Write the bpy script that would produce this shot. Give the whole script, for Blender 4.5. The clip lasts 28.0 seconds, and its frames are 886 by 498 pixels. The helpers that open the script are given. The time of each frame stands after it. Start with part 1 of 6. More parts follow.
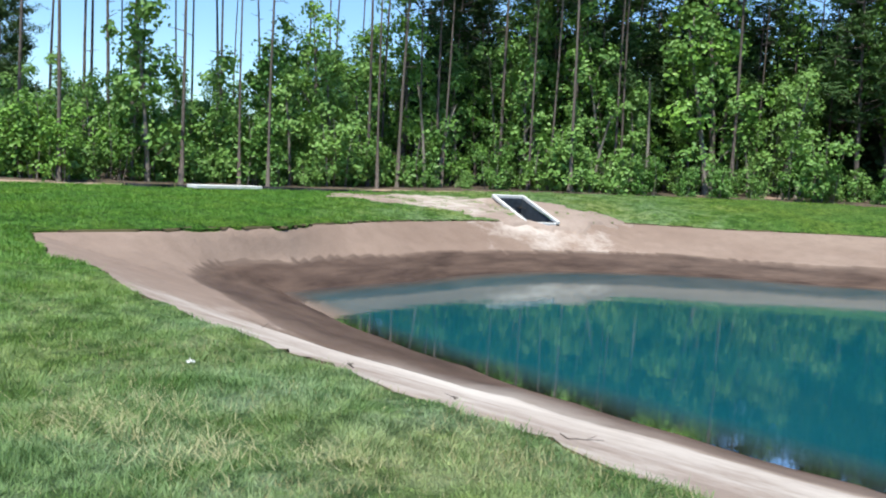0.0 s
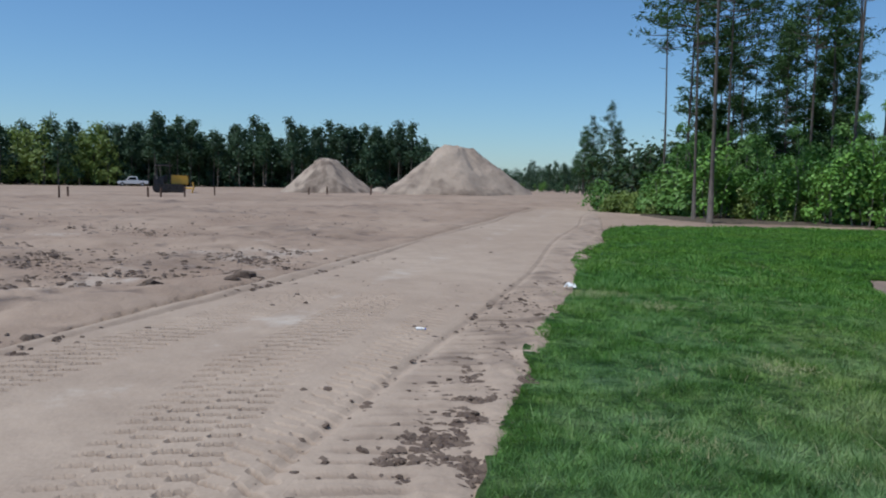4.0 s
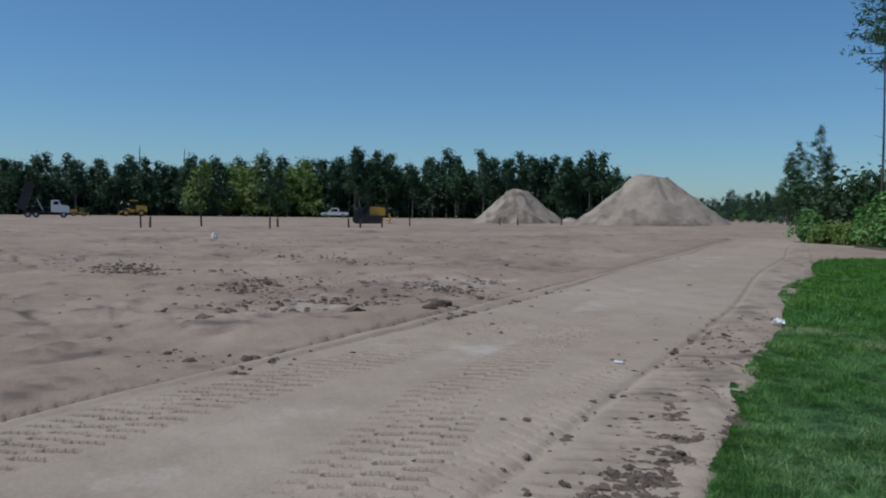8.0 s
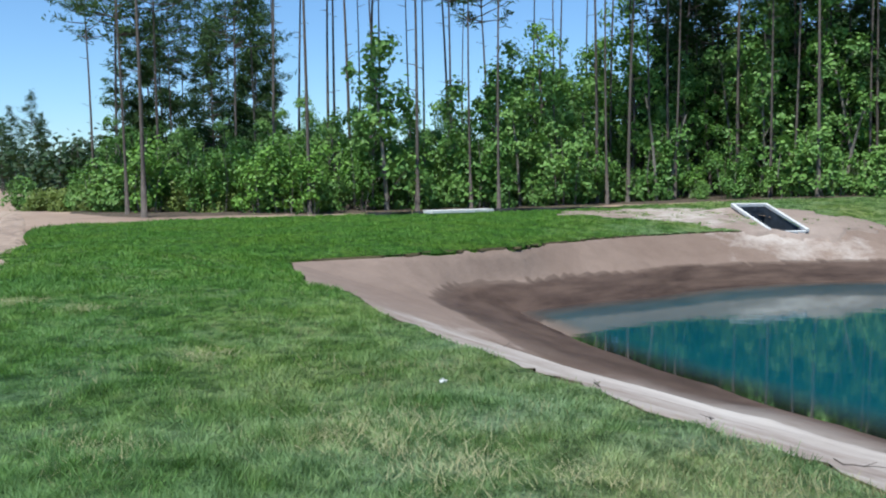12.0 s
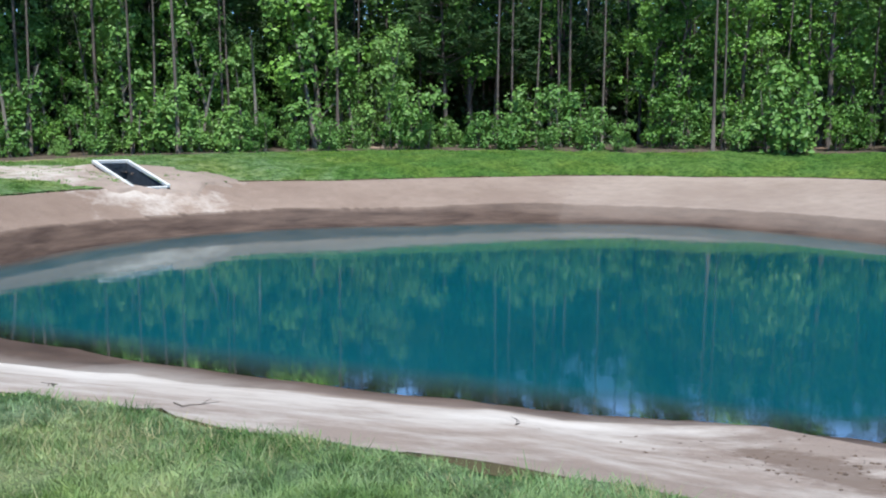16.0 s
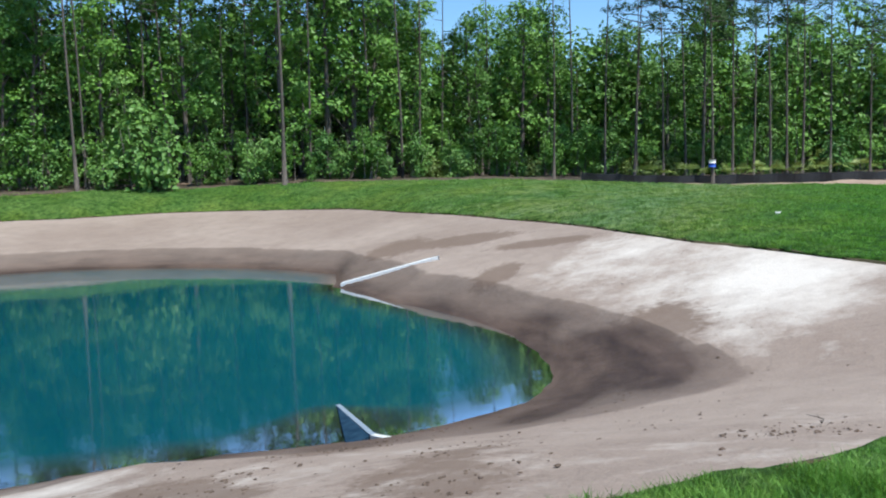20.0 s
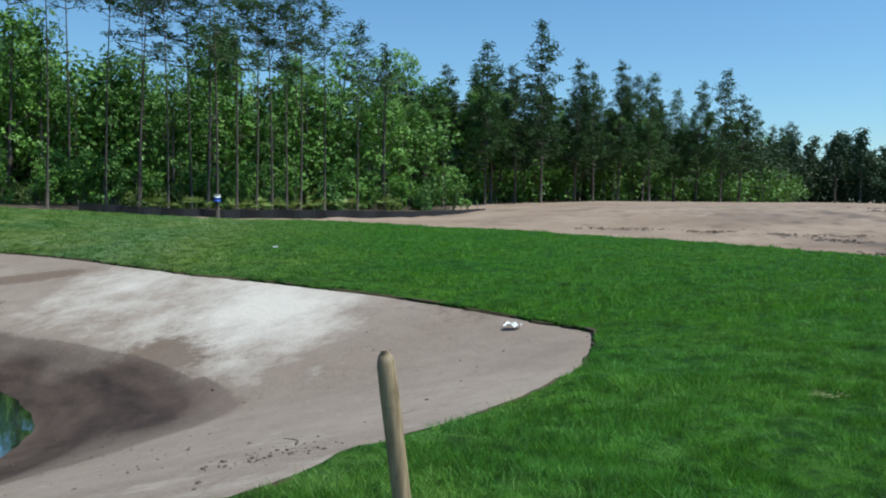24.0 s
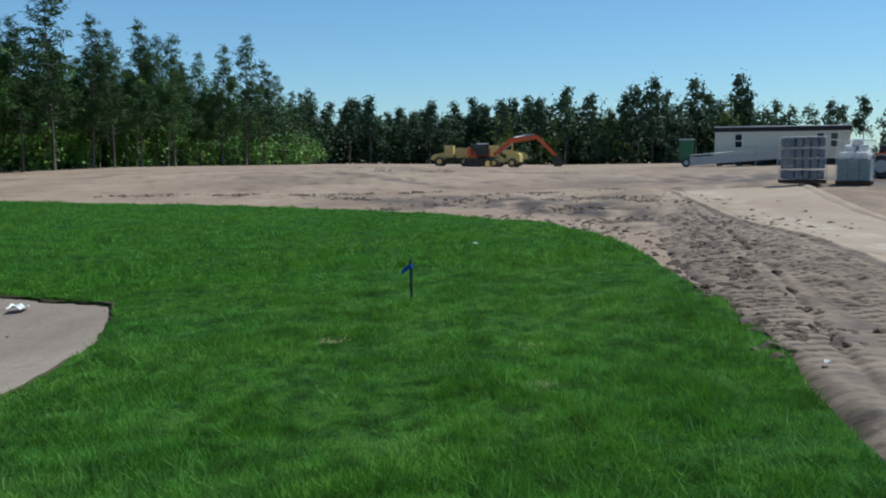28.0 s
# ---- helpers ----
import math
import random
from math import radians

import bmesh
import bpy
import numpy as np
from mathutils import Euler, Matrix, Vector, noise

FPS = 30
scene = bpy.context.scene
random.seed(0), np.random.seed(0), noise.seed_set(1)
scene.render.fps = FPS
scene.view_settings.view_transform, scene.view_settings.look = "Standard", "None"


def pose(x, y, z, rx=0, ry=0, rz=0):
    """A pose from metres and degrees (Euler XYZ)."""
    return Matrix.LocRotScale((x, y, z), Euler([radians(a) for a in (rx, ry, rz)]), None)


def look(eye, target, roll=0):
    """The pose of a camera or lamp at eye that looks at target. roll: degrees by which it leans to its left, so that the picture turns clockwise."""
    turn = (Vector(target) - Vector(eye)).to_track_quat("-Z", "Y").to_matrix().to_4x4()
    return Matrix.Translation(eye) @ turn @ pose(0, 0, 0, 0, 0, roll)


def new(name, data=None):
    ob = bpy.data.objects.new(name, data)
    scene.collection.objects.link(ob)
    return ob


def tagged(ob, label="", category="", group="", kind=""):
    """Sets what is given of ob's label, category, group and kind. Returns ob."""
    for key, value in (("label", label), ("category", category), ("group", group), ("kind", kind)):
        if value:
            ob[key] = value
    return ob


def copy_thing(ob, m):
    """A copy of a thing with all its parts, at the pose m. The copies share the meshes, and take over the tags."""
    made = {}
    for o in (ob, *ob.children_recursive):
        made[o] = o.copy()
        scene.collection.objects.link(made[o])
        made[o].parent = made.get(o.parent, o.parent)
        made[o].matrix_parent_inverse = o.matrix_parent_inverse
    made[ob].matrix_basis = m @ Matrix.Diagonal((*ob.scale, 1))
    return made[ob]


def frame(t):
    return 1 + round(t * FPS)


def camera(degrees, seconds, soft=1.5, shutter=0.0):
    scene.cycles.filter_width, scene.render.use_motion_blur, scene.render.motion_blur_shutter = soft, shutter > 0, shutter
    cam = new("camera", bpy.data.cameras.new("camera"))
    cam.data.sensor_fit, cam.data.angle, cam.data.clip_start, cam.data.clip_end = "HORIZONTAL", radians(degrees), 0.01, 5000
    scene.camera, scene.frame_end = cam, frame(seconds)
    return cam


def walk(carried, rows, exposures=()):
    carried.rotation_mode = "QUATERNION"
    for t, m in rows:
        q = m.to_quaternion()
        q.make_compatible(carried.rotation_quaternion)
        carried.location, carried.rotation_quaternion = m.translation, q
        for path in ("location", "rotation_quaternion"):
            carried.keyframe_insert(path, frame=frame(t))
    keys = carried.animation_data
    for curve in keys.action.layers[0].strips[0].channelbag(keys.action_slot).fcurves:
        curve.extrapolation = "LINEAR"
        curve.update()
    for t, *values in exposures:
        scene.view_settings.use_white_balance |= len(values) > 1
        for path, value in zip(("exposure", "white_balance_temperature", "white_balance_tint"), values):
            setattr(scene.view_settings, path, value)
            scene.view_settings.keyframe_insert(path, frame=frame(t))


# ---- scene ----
EXPOSURES = [(0, 0.80, 6400, 8), (1, 0.70, 6350, 8), (2, 0.20, 6120, 7), (3, -0.06, 5950, 8), (5, -0.42, 5750, 5), (8, -0.64, 5600, 3), (9.5, -0.52, 5650, 3), (11, 0.02, 5850, 5), (13, 0.60, 6080, 8), (17, 0.66, 6000, 7), (20, 0.58, 6080, 5), (22, 0.39, 6100, 2), (24, 0.14, 6030, -1), (26, 0.03, 6030, -1), (28, -0.05, 6000, -1)]
cam = camera(54.72, 28.0, soft=2.05)
PATH = [
    (0, -0.005, 0.400, 1.593, 84.56, -2.98, 0.76),
    (0.5, -0.048, 0.397, 1.593, 86.17, -3.72, 7.00),
    (1, -0.094, 0.389, 1.593, 86.21, -3.42, 13.59),
    (1.5, -0.153, 0.370, 1.593, 86.08, -2.93, 22.52),
    (2, -0.206, 0.343, 1.593, 85.95, -2.12, 31.00),
    (2.5, -0.249, 0.313, 1.593, 85.46, -2.45, 38.60),
    (3, -0.277, 0.289, 1.594, 86.12, -1.82, 43.77),
    (3.5, -0.287, 0.278, 1.594, 86.37, -1.74, 45.91),
    (4, -0.316, 0.246, 1.594, 85.81, -0.99, 52.08),
    (4.5, -0.343, 0.206, 1.595, 86.17, -0.60, 59.01),
    (6.5, -0.372, 0.147, 1.595, 87.50, -1.10, 68.44),
    (7, -0.376, 0.137, 1.596, 87.81, -1.54, 70.03),
    (7.5, -0.377, 0.135, 1.596, 87.58, -1.38, 70.33),
    (8, -0.362, 0.171, 1.595, 87.66, -0.76, 64.70),
    (8.5, -0.335, 0.218, 1.594, 87.83, -0.42, 56.96),
    (9, -0.327, 0.230, 1.594, 88.24, -0.26, 54.91),
    (9.5, -0.313, 0.249, 1.594, 87.71, 0.61, 51.52),
    (10, -0.281, 0.285, 1.594, 87.07, 1.07, 44.56),
    (10.5, -0.234, 0.324, 1.593, 86.02, 1.02, 35.85),
    (11, -0.184, 0.355, 1.593, 85.91, 0.94, 27.33),
    (11.5, -0.144, 0.373, 1.593, 85.58, 0.70, 21.03),
    (13.5, -0.007, 0.400, 1.593, 85.70, 1.42, 0.93),
    (14, 0.033, 0.399, 1.593, 85.10, 1.43, -4.82),
    (14.5, 0.079, 0.392, 1.594, 84.52, 1.20, -11.36),
    (15, 0.127, 0.379, 1.594, 83.55, 0.08, -18.53),
    (15.5, 0.152, 0.370, 1.594, 83.43, -0.08, -22.41),
    (16, 0.166, 0.364, 1.595, 82.42, -0.19, -24.55),
    (16.5, 0.196, 0.349, 1.595, 82.37, 0.06, -29.36),
    (17, 0.219, 0.335, 1.595, 82.95, 0.60, -33.16),
    (17.5, 0.250, 0.313, 1.596, 83.81, 0.88, -38.64),
    (18, 0.274, 0.292, 1.596, 84.50, 0.68, -43.22),
    (18.5, 0.295, 0.271, 1.597, 84.95, 0.69, -47.41),
    (19, 0.320, 0.240, 1.597, 84.79, 0.25, -53.13),
    (19.5, 0.342, 0.208, 1.598, 84.59, 1.29, -58.69),
    (20, 0.362, 0.171, 1.599, 84.42, 1.61, -64.76),
    (20.5, 0.374, 0.143, 1.599, 83.90, 0.33, -69.01),
    (21, 0.383, 0.116, 1.600, 84.39, -0.60, -73.17),
    (21.5, 0.390, 0.090, 1.600, 85.02, -0.86, -77.04),
    (22, 0.395, 0.061, 1.601, 85.31, -0.90, -81.26),
    (22.5, 0.399, 0.029, 1.602, 85.26, -1.06, -85.84),
    (24.5, 0.394, -0.069, 1.603, 86.66, -0.67, -99.98),
    (25, 0.390, -0.091, 1.604, 86.58, -0.69, -103.18),
    (25.5, 0.386, -0.106, 1.604, 86.33, -0.76, -105.35),
    (26, 0.377, -0.134, 1.604, 85.88, -0.92, -109.50),
    (26.5, 0.361, -0.172, 1.605, 86.03, -0.61, -115.48),
    (27, 0.346, -0.201, 1.605, 85.82, 0.21, -120.16),
    (27.5, 0.331, -0.225, 1.606, 86.19, 0.20, -124.20),
    (28, 0.318, -0.242, 1.606, 84.17, 0.32, -127.31),
]
walk(cam, [(t, pose(x, y, z, rx, ry, rz)) for t, x, y, z, rx, ry, rz in PATH], EXPOSURES)


# ---------------------------------------------------------------- sky and sun
SUN_AZ, SUN_EL = -193.0, 63.0          # azimuth counted to the left from +y
sun_way = Vector((-math.sin(radians(SUN_AZ)) * math.cos(radians(SUN_EL)), math.cos(radians(SUN_AZ)) * math.cos(radians(SUN_EL)), math.sin(radians(SUN_EL))))
world = bpy.data.worlds.new("sky")
scene.world = world
world.use_nodes = True
wn = world.node_tree.nodes
sky = wn.new("ShaderNodeTexSky")
sky.sky_type = "NISHITA"
sky.sun_disc = False
sky.sun_elevation = radians(SUN_EL)
sky.sun_rotation = math.atan2(sun_way.x, sun_way.y)
sky.altitude = 0
sky.air_density, sky.dust_density, sky.ozone_density = 1.0, 0.3, 3.5
wn["Background"].inputs["Strength"].default_value = 0.108
clear = wn.new("ShaderNodeMix")
clear.data_type, clear.blend_type = "RGBA", "MULTIPLY"
clear.inputs[0].default_value, clear.inputs[7].default_value = 1.0, (0.83, 0.985, 1.10, 1)
world.node_tree.links.new(sky.outputs["Color"], clear.inputs[6])
world.node_tree.links.new(clear.outputs[2], wn["Background"].inputs["Color"])
sun = new("sun", bpy.data.lights.new("sun", "SUN"))
sun.data.energy, sun.data.angle, sun.data.color = 4.2, radians(0.53), (1.0, 0.95, 0.87)
sun.matrix_world = look(sun_way * 100, (0, 0, 0))


# ---------------------------------------------------------------- materials
class Nodes:
    """A material with short calls for its nodes."""

    def __init__(self, name):
        self.mat = bpy.data.materials.new(name)
        self.mat.use_nodes = True
        self.nt = self.mat.node_tree
        self.bsdf = self.nt.nodes["Principled BSDF"]
        self.out = self.nt.nodes["Material Output"]
        self.pos = self.nt.nodes.new("ShaderNodeNewGeometry").outputs["Position"]

    def link(self, a, b):
        self.nt.links.new(a, b)
        return self

    def noise(self, scale, detail=4.0, rough=0.55, vector=None, stretch=None):
        n = self.nt.nodes.new("ShaderNodeTexNoise")
        n.inputs["Scale"].default_value, n.inputs["Detail"].default_value, n.inputs["Roughness"].default_value = scale, detail, rough
        v = vector or self.pos
        if stretch:
            m = self.nt.nodes.new("ShaderNodeMapping")
            m.inputs["Scale"].default_value = stretch
            self.link(v, m.inputs["Vector"])
            v = m.outputs["Vector"]
        self.link(v, n.inputs["Vector"])
        return n.outputs["Fac"]

    def ramp(self, fac, stops):
        r = self.nt.nodes.new("ShaderNodeValToRGB")
        e = r.color_ramp.elements
        while len(e) < len(stops):
            e.new(0.5)
        for k, (p, c) in zip(e, stops):
            k.position, k.color = p, (*c, 1) if isinstance(c, tuple) else (c, c, c, 1)
        self.link(fac, r.inputs["Fac"])
        return r.outputs["Color"]

    def mix(self, fac, a, b, kind="MIX"):
        m = self.nt.nodes.new("ShaderNodeMix")
        m.data_type, m.blend_type = "RGBA", kind
        for k, v in ((0, fac), (6, a), (7, b)):
            socket = m.inputs[k]
            if isinstance(v, (int, float)):
                socket.default_value = v if k == 0 else (v, v, v, 1)
            elif isinstance(v, tuple):
                socket.default_value = (*v, 1)
            else:
                self.link(v, socket)
        return m.outputs[2]

    def math(self, op, a, b=0.0):
        m = self.nt.nodes.new("ShaderNodeMath")
        m.operation = op
        for socket, v in ((m.inputs[0], a), (m.inputs[1], b)):
            if isinstance(v, (int, float)):
                socket.default_value = v
            else:
                self.link(v, socket)
        return m.outputs[0]

    def attr(self, name):
        a = self.nt.nodes.new("ShaderNodeAttribute")
        a.attribute_name = name
        return a.outputs["Fac"]

    def random(self, kind="object"):
        if kind == "object":
            return self.nt.nodes.new("ShaderNodeObjectInfo").outputs["Random"]
        return self.nt.nodes.new("ShaderNodeNewGeometry").outputs["Random Per Island"]

    def bump(self, height, strength=0.5, distance=0.02):
        b = self.nt.nodes.new("ShaderNodeBump")
        b.inputs["Strength"].default_value, b.inputs["Distance"].default_value = strength, distance
        self.link(height, b.inputs["Height"])
        self.link(b.outputs["Normal"], self.bsdf.inputs["Normal"])
        return self

    def set(self, color=None, rough=None, metal=None, **more):
        for key, v in (("Base Color", color), ("Roughness", rough), ("Metallic", metal), *more.items()):
            if v is None:
                continue
            socket = self.bsdf.inputs[key.replace("_", " ")]
            if isinstance(v, tuple):
                socket.default_value = (*v, 1)
            elif isinstance(v, (int, float)):
                socket.default_value = v
            else:
                self.link(v, socket)
        return self


def painted(name, color, rough=0.45, metal=0.0, dirt=0.35, scale=6.0):
    """Paint or plastic with dust and streaks."""
    n = Nodes(name)
    worn = n.ramp(n.noise(scale, 6, 0.65), [(0.42, 0.0), (0.72, 1.0)])
    fine = n.noise(scale * 9, 3)
    dusty = tuple(0.55 * c + 0.45 * d for c, d in zip(color, (0.33, 0.27, 0.21)))
    n.set(n.mix(n.math("MULTIPLY", worn, dirt), color, dusty), n.ramp(fine, [(0.3, rough * 0.8), (0.7, min(1, rough * 1.3))]), metal)
    return n.bump(fine, 0.08, 0.004).mat


def sand_material(name, dark, light, shore=False, relief=0.5, crusty=0.6):
    """Bare sandy soil: broad stains, grain, small clods; wet parts, painted tread shade and pale parts by the mesh's
    own values.
    """
    n = Nodes(name)
    broad, mid, grain = n.noise(0.16, 5, 0.6), n.noise(1.7, 6, 0.62), n.noise(26, 4, 0.7)
    c = n.mix(n.ramp(broad, [(0.36, 0.0), (0.64, 1.0)]), dark, light)
    c = n.mix(n.ramp(mid, [(0.4, 0.0), (0.75, 0.5)]), c, tuple(v * 0.72 for v in dark))
    c = n.mix(n.ramp(grain, [(0.35, 0.0), (0.7, 0.35)]), c, tuple(min(1, v * 1.25) for v in light))
    c = n.mix(n.attr("moist"), c, n.mix(1.0, c, (0.80, 0.74, 0.70), "MULTIPLY"))
    ragged = n.math("ADD", n.attr("pale"), n.math("MULTIPLY", n.math("SUBTRACT", n.noise(0.9, 8, 0.72), 0.5), 1.5))
    c = n.mix(n.ramp(ragged, [(0.30, 0.0), (0.66, 0.50), (1.0, 0.86)]), c, (0.645, 0.590, 0.525))
    stain = n.math("ADD", n.attr("stain"), n.math("MULTIPLY", n.math("SUBTRACT", n.noise(3.4, 8, 0.74), 0.5), 1.5))
    c = n.mix(n.ramp(stain, [(0.20, 0.0), (0.5, 0.8)]), c, (0.15, 0.105, 0.078))
    # The wet value carries real damp and, on the road, shade painted into prints.
    damp_shade = n.math("ADD", n.attr("wet"), n.math("MULTIPLY", n.math("SUBTRACT", n.noise(1.4, 5, 0.6), 0.5), 0.12 if shore else 0.4))
    damp_shade = n.ramp(damp_shade, [(0.34, 0.0), (0.38, 0.50), (0.66, 0.72), (0.80, 0.97), (1.0, 1.0)] if shore else [(0.12, 0.0), (0.5, 0.62), (0.9, 1.0)])
    c = n.mix(damp_shade, c, n.mix(n.ramp(n.noise(0.8, 6, 0.65, stretch=(0.6, 0.6, 5) if shore else None), [(0.36, 0.0), (0.64, 1.0)]), *(((0.042, 0.026, 0.019), (0.108, 0.072, 0.053)) if shore else ((0.062, 0.039, 0.027), (0.135, 0.092, 0.066)))))
    n.set(c, n.mix(damp_shade, 0.95, 0.55), Specular_IOR_Level=0.25)
    h = n.math("ADD", n.noise(7, 6, 0.7), n.math("MULTIPLY", grain, 0.25))
    crust = n.ramp(n.noise(2.4, 5, 0.62), [(0.35, 0.0), (0.5, 0.25), (0.7, 1.0)])
    return n.bump(n.math("ADD", h, n.math("MULTIPLY", crust, crusty)), relief, 0.035).mat


def turf_tone(n, c, strength):
    """Turf from patch to patch: dry and pale on the near bank, lush and dark past the pond's end, blotched at three sizes."""
    split = n.nt.nodes.new("ShaderNodeSeparateXYZ")
    n.link(n.pos, split.inputs[0])
    x, y, broad, mid, fine = split.outputs["X"], split.outputs["Y"], n.noise(0.35, 4, 0.6), n.noise(1.3, 5, 0.65), n.noise(4.5, 4, 0.65)
    north = n.math("DIVIDE", n.math("SUBTRACT", y, 0.5), 4.5)
    far = n.math("DIVIDE", n.math("SUBTRACT", y, 9.0), 14.0)
    west = n.ramp(n.math("DIVIDE", n.math("SUBTRACT", -1.0, x), 5.0), [(0.0, 0.0), (1.0, 1.0)])
    bank = n.math("SUBTRACT", n.math("SUBTRACT", n.ramp(north, [(0.0, 0.0), (1.0, 1.0)]), n.ramp(far, [(0.0, 0.0), (1.0, 0.75)])), n.math("ADD", n.math("MULTIPLY", west, 0.7), n.ramp(n.math("DIVIDE", n.math("SUBTRACT", x, 9.0), 7.0), [(0.0, 0.0), (1.0, 0.9)])))
    dry = n.math("MULTIPLY", n.ramp(n.math("ADD", n.math("MULTIPLY", bank, 0.34), mid), [(0.42, 0.0), (0.92, 1.0)]), 0.85 * strength)
    c = n.mix(dry, c, n.mix(0.25, (0.41, 0.51, 0.34), c))
    south = n.ramp(n.math("DIVIDE", n.math("SUBTRACT", 4.0, y), 6.0), [(0.0, 0.0), (1.0, 1.0)])
    lush = n.math("MULTIPLY", n.math("MAXIMUM", south, n.math("MULTIPLY", west, 0.42)), 0.9)
    c = n.mix(lush, c, n.mix(1.0, c, (0.46, 0.86, 0.28), "MULTIPLY"))
    c = n.mix(n.ramp(broad, [(0.42, 0.0), (0.62, 0.65 * strength)]), c, n.mix(1.0, c, (1.45, 1.12, 0.80), "MULTIPLY"))
    c = n.mix(n.ramp(mid, [(0.38, 0.85 * strength), (0.54, 0.0)]), c, n.mix(1.0, c, (0.50, 0.60, 0.45), "MULTIPLY"))
    c = n.mix(n.ramp(fine, [(0.50, 0.0), (0.64, 0.8 * strength)]), c, n.mix(1.0, c, (1.45, 1.30, 1.32), "MULTIPLY"))
    return n.mix(n.ramp(fine, [(0.38, 0.95 * strength), (0.52, 0.0)]), c, n.mix(1.0, c, (0.36, 0.44, 0.34), "MULTIPLY"))


def leaf_material(name, dark, light, shine=0.45, through_light=0.35, patchy=0.0, spread=0.45):
    n = Nodes(name)
    pick = n.math("ADD", n.math("MULTIPLY", n.random("island"), spread), n.math("MULTIPLY", n.random(), 1.0 - spread))
    c = n.ramp(pick, [(0.08, dark), (0.55, tuple((a + b) / 2 for a, b in zip(dark, light))), (0.95, light)])
    if patchy:
        c = turf_tone(n, c, patchy)
    n.set(c, shine, Specular_IOR_Level=0.35)
    t = n.nt.nodes.new("ShaderNodeBsdfTranslucent")
    n.link(n.mix(0.5, c, (0.16, 0.26, 0.03)), t.inputs["Color"])
    m = n.nt.nodes.new("ShaderNodeMixShader")
    m.inputs[0].default_value = through_light
    n.link(n.bsdf.outputs[0], m.inputs[1]).link(t.outputs[0], m.inputs[2]).link(m.outputs[0], n.out.inputs["Surface"])
    return n.mat


def bark_material(name, dark, light):
    n = Nodes(name)
    plates = n.noise(5, 6, 0.7, stretch=(3.5, 3.5, 0.7))
    c = n.mix(n.ramp(plates, [(0.35, 0.0), (0.65, 1.0)]), dark, light)
    c = n.mix(n.math("MULTIPLY", n.random(), 0.5), c, n.mix(0.4, c, (0.20, 0.175, 0.15)))
    return n.set(c, 0.92).bump(plates, 0.8, 0.03).mat


SAND = sand_material("sand", (0.222, 0.168, 0.135), (0.315, 0.252, 0.208), True, 0.6, 0.4)
FIELD = sand_material("field_soil", (0.245, 0.170, 0.122), (0.358, 0.268, 0.200), relief=0.6)
ROAD = sand_material("road_soil", (0.300, 0.221, 0.163), (0.398, 0.308, 0.235), relief=0.42, crusty=0.1)
PILE = sand_material("heaped_sand", (0.30, 0.232, 0.18), (0.415, 0.332, 0.26), relief=1.0, crusty=1.2)
n = Nodes("turf")
c = n.mix(n.ramp(n.noise(0.22, 4), [(0.35, 0.0), (0.65, 1.0)]), (0.085, 0.195, 0.035), (0.15, 0.26, 0.06))
c = turf_tone(n, c, 0.9)
c = n.mix(n.ramp(n.noise(40, 4, 0.7), [(0.35, 0.0), (0.7, 0.6)]), c, n.mix(1.0, c, (0.45, 0.5, 0.4), "MULTIPLY"))
n.set(c, 0.9, Specular_IOR_Level=0.15)
n.bump(n.math("ADD", n.noise(34, 5, 0.75), n.math("MULTIPLY", n.noise(5, 6, 0.7), 2.0)), 1.0, 0.09)
TURF = n.mat
BLADE = leaf_material("grass_blade", (0.11, 0.27, 0.04), (0.28, 0.46, 0.10), 0.65, 0.4, 0.9, 0.5)
TUFT = leaf_material("tuft_blade", (0.055, 0.19, 0.02), (0.20, 0.38, 0.075), 0.65, 0.35, 0.8, 0.6)
PALE_TUFT = leaf_material("pale_tuft_blade", (0.24, 0.36, 0.13), (0.42, 0.53, 0.27), 0.65, 0.35, 0.7, 0.6)
STRAW = leaf_material("dry_grass", (0.32, 0.29, 0.13), (0.58, 0.54, 0.31), 0.6, 0.3)
LEAF_BROAD = leaf_material("broad_leaf", (0.036, 0.11, 0.014), (0.215, 0.405, 0.064), 0.5, 0.13)
LEAF_LIGHT = leaf_material("young_leaf", (0.065, 0.17, 0.030), (0.205, 0.355, 0.082), 0.5, 0.15)
LEAF_OLIVE = leaf_material("olive_leaf", (0.10, 0.16, 0.03), (0.30, 0.37, 0.09), 0.5, 0.2)
NEEDLE = leaf_material("pine_needle", (0.016, 0.045, 0.012), (0.06, 0.125, 0.03), 0.75, 0.08)
LEAF_FAR = leaf_material("far_leaf", (0.015, 0.042, 0.020), (0.05, 0.10, 0.04), 0.6, 0.08)
# Darker twin of the broad leaf: the wood's inner shade put into the colour.
LEAF_SHADED = leaf_material("shaded_inner_leaf", (0.008, 0.026, 0.007), (0.055, 0.115, 0.025), 0.55, 0.08)
BARK_PINE = bark_material("pine_bark", (0.035, 0.028, 0.024), (0.15, 0.122, 0.102))
BARK_PALE = bark_material("pale_bark", (0.09, 0.08, 0.065), (0.25, 0.225, 0.19))
n = Nodes("pond_water")
deep = n.attr("depth")
c = n.mix(n.ramp(deep, [(0.02, 0.0), (0.12, 0.45), (0.34, 1.0)]), (0.045, 0.050, 0.040), n.mix(n.ramp(n.noise(0.12, 3), [(0.35, 0.0), (0.65, 1.0)]), (0.004, 0.056, 0.073), (0.0055, 0.075, 0.090)))
n.set(c, 0.04, IOR=1.33, Transmission_Weight=n.ramp(deep, [(0.0, 0.95), (0.08, 0.55), (0.24, 0.0)]))
n.bump(n.noise(1.1, 4, 0.55, stretch=(1, 1.5, 1)), 0.06, 0.05)
WATER = n.mat
n = Nodes("concrete")
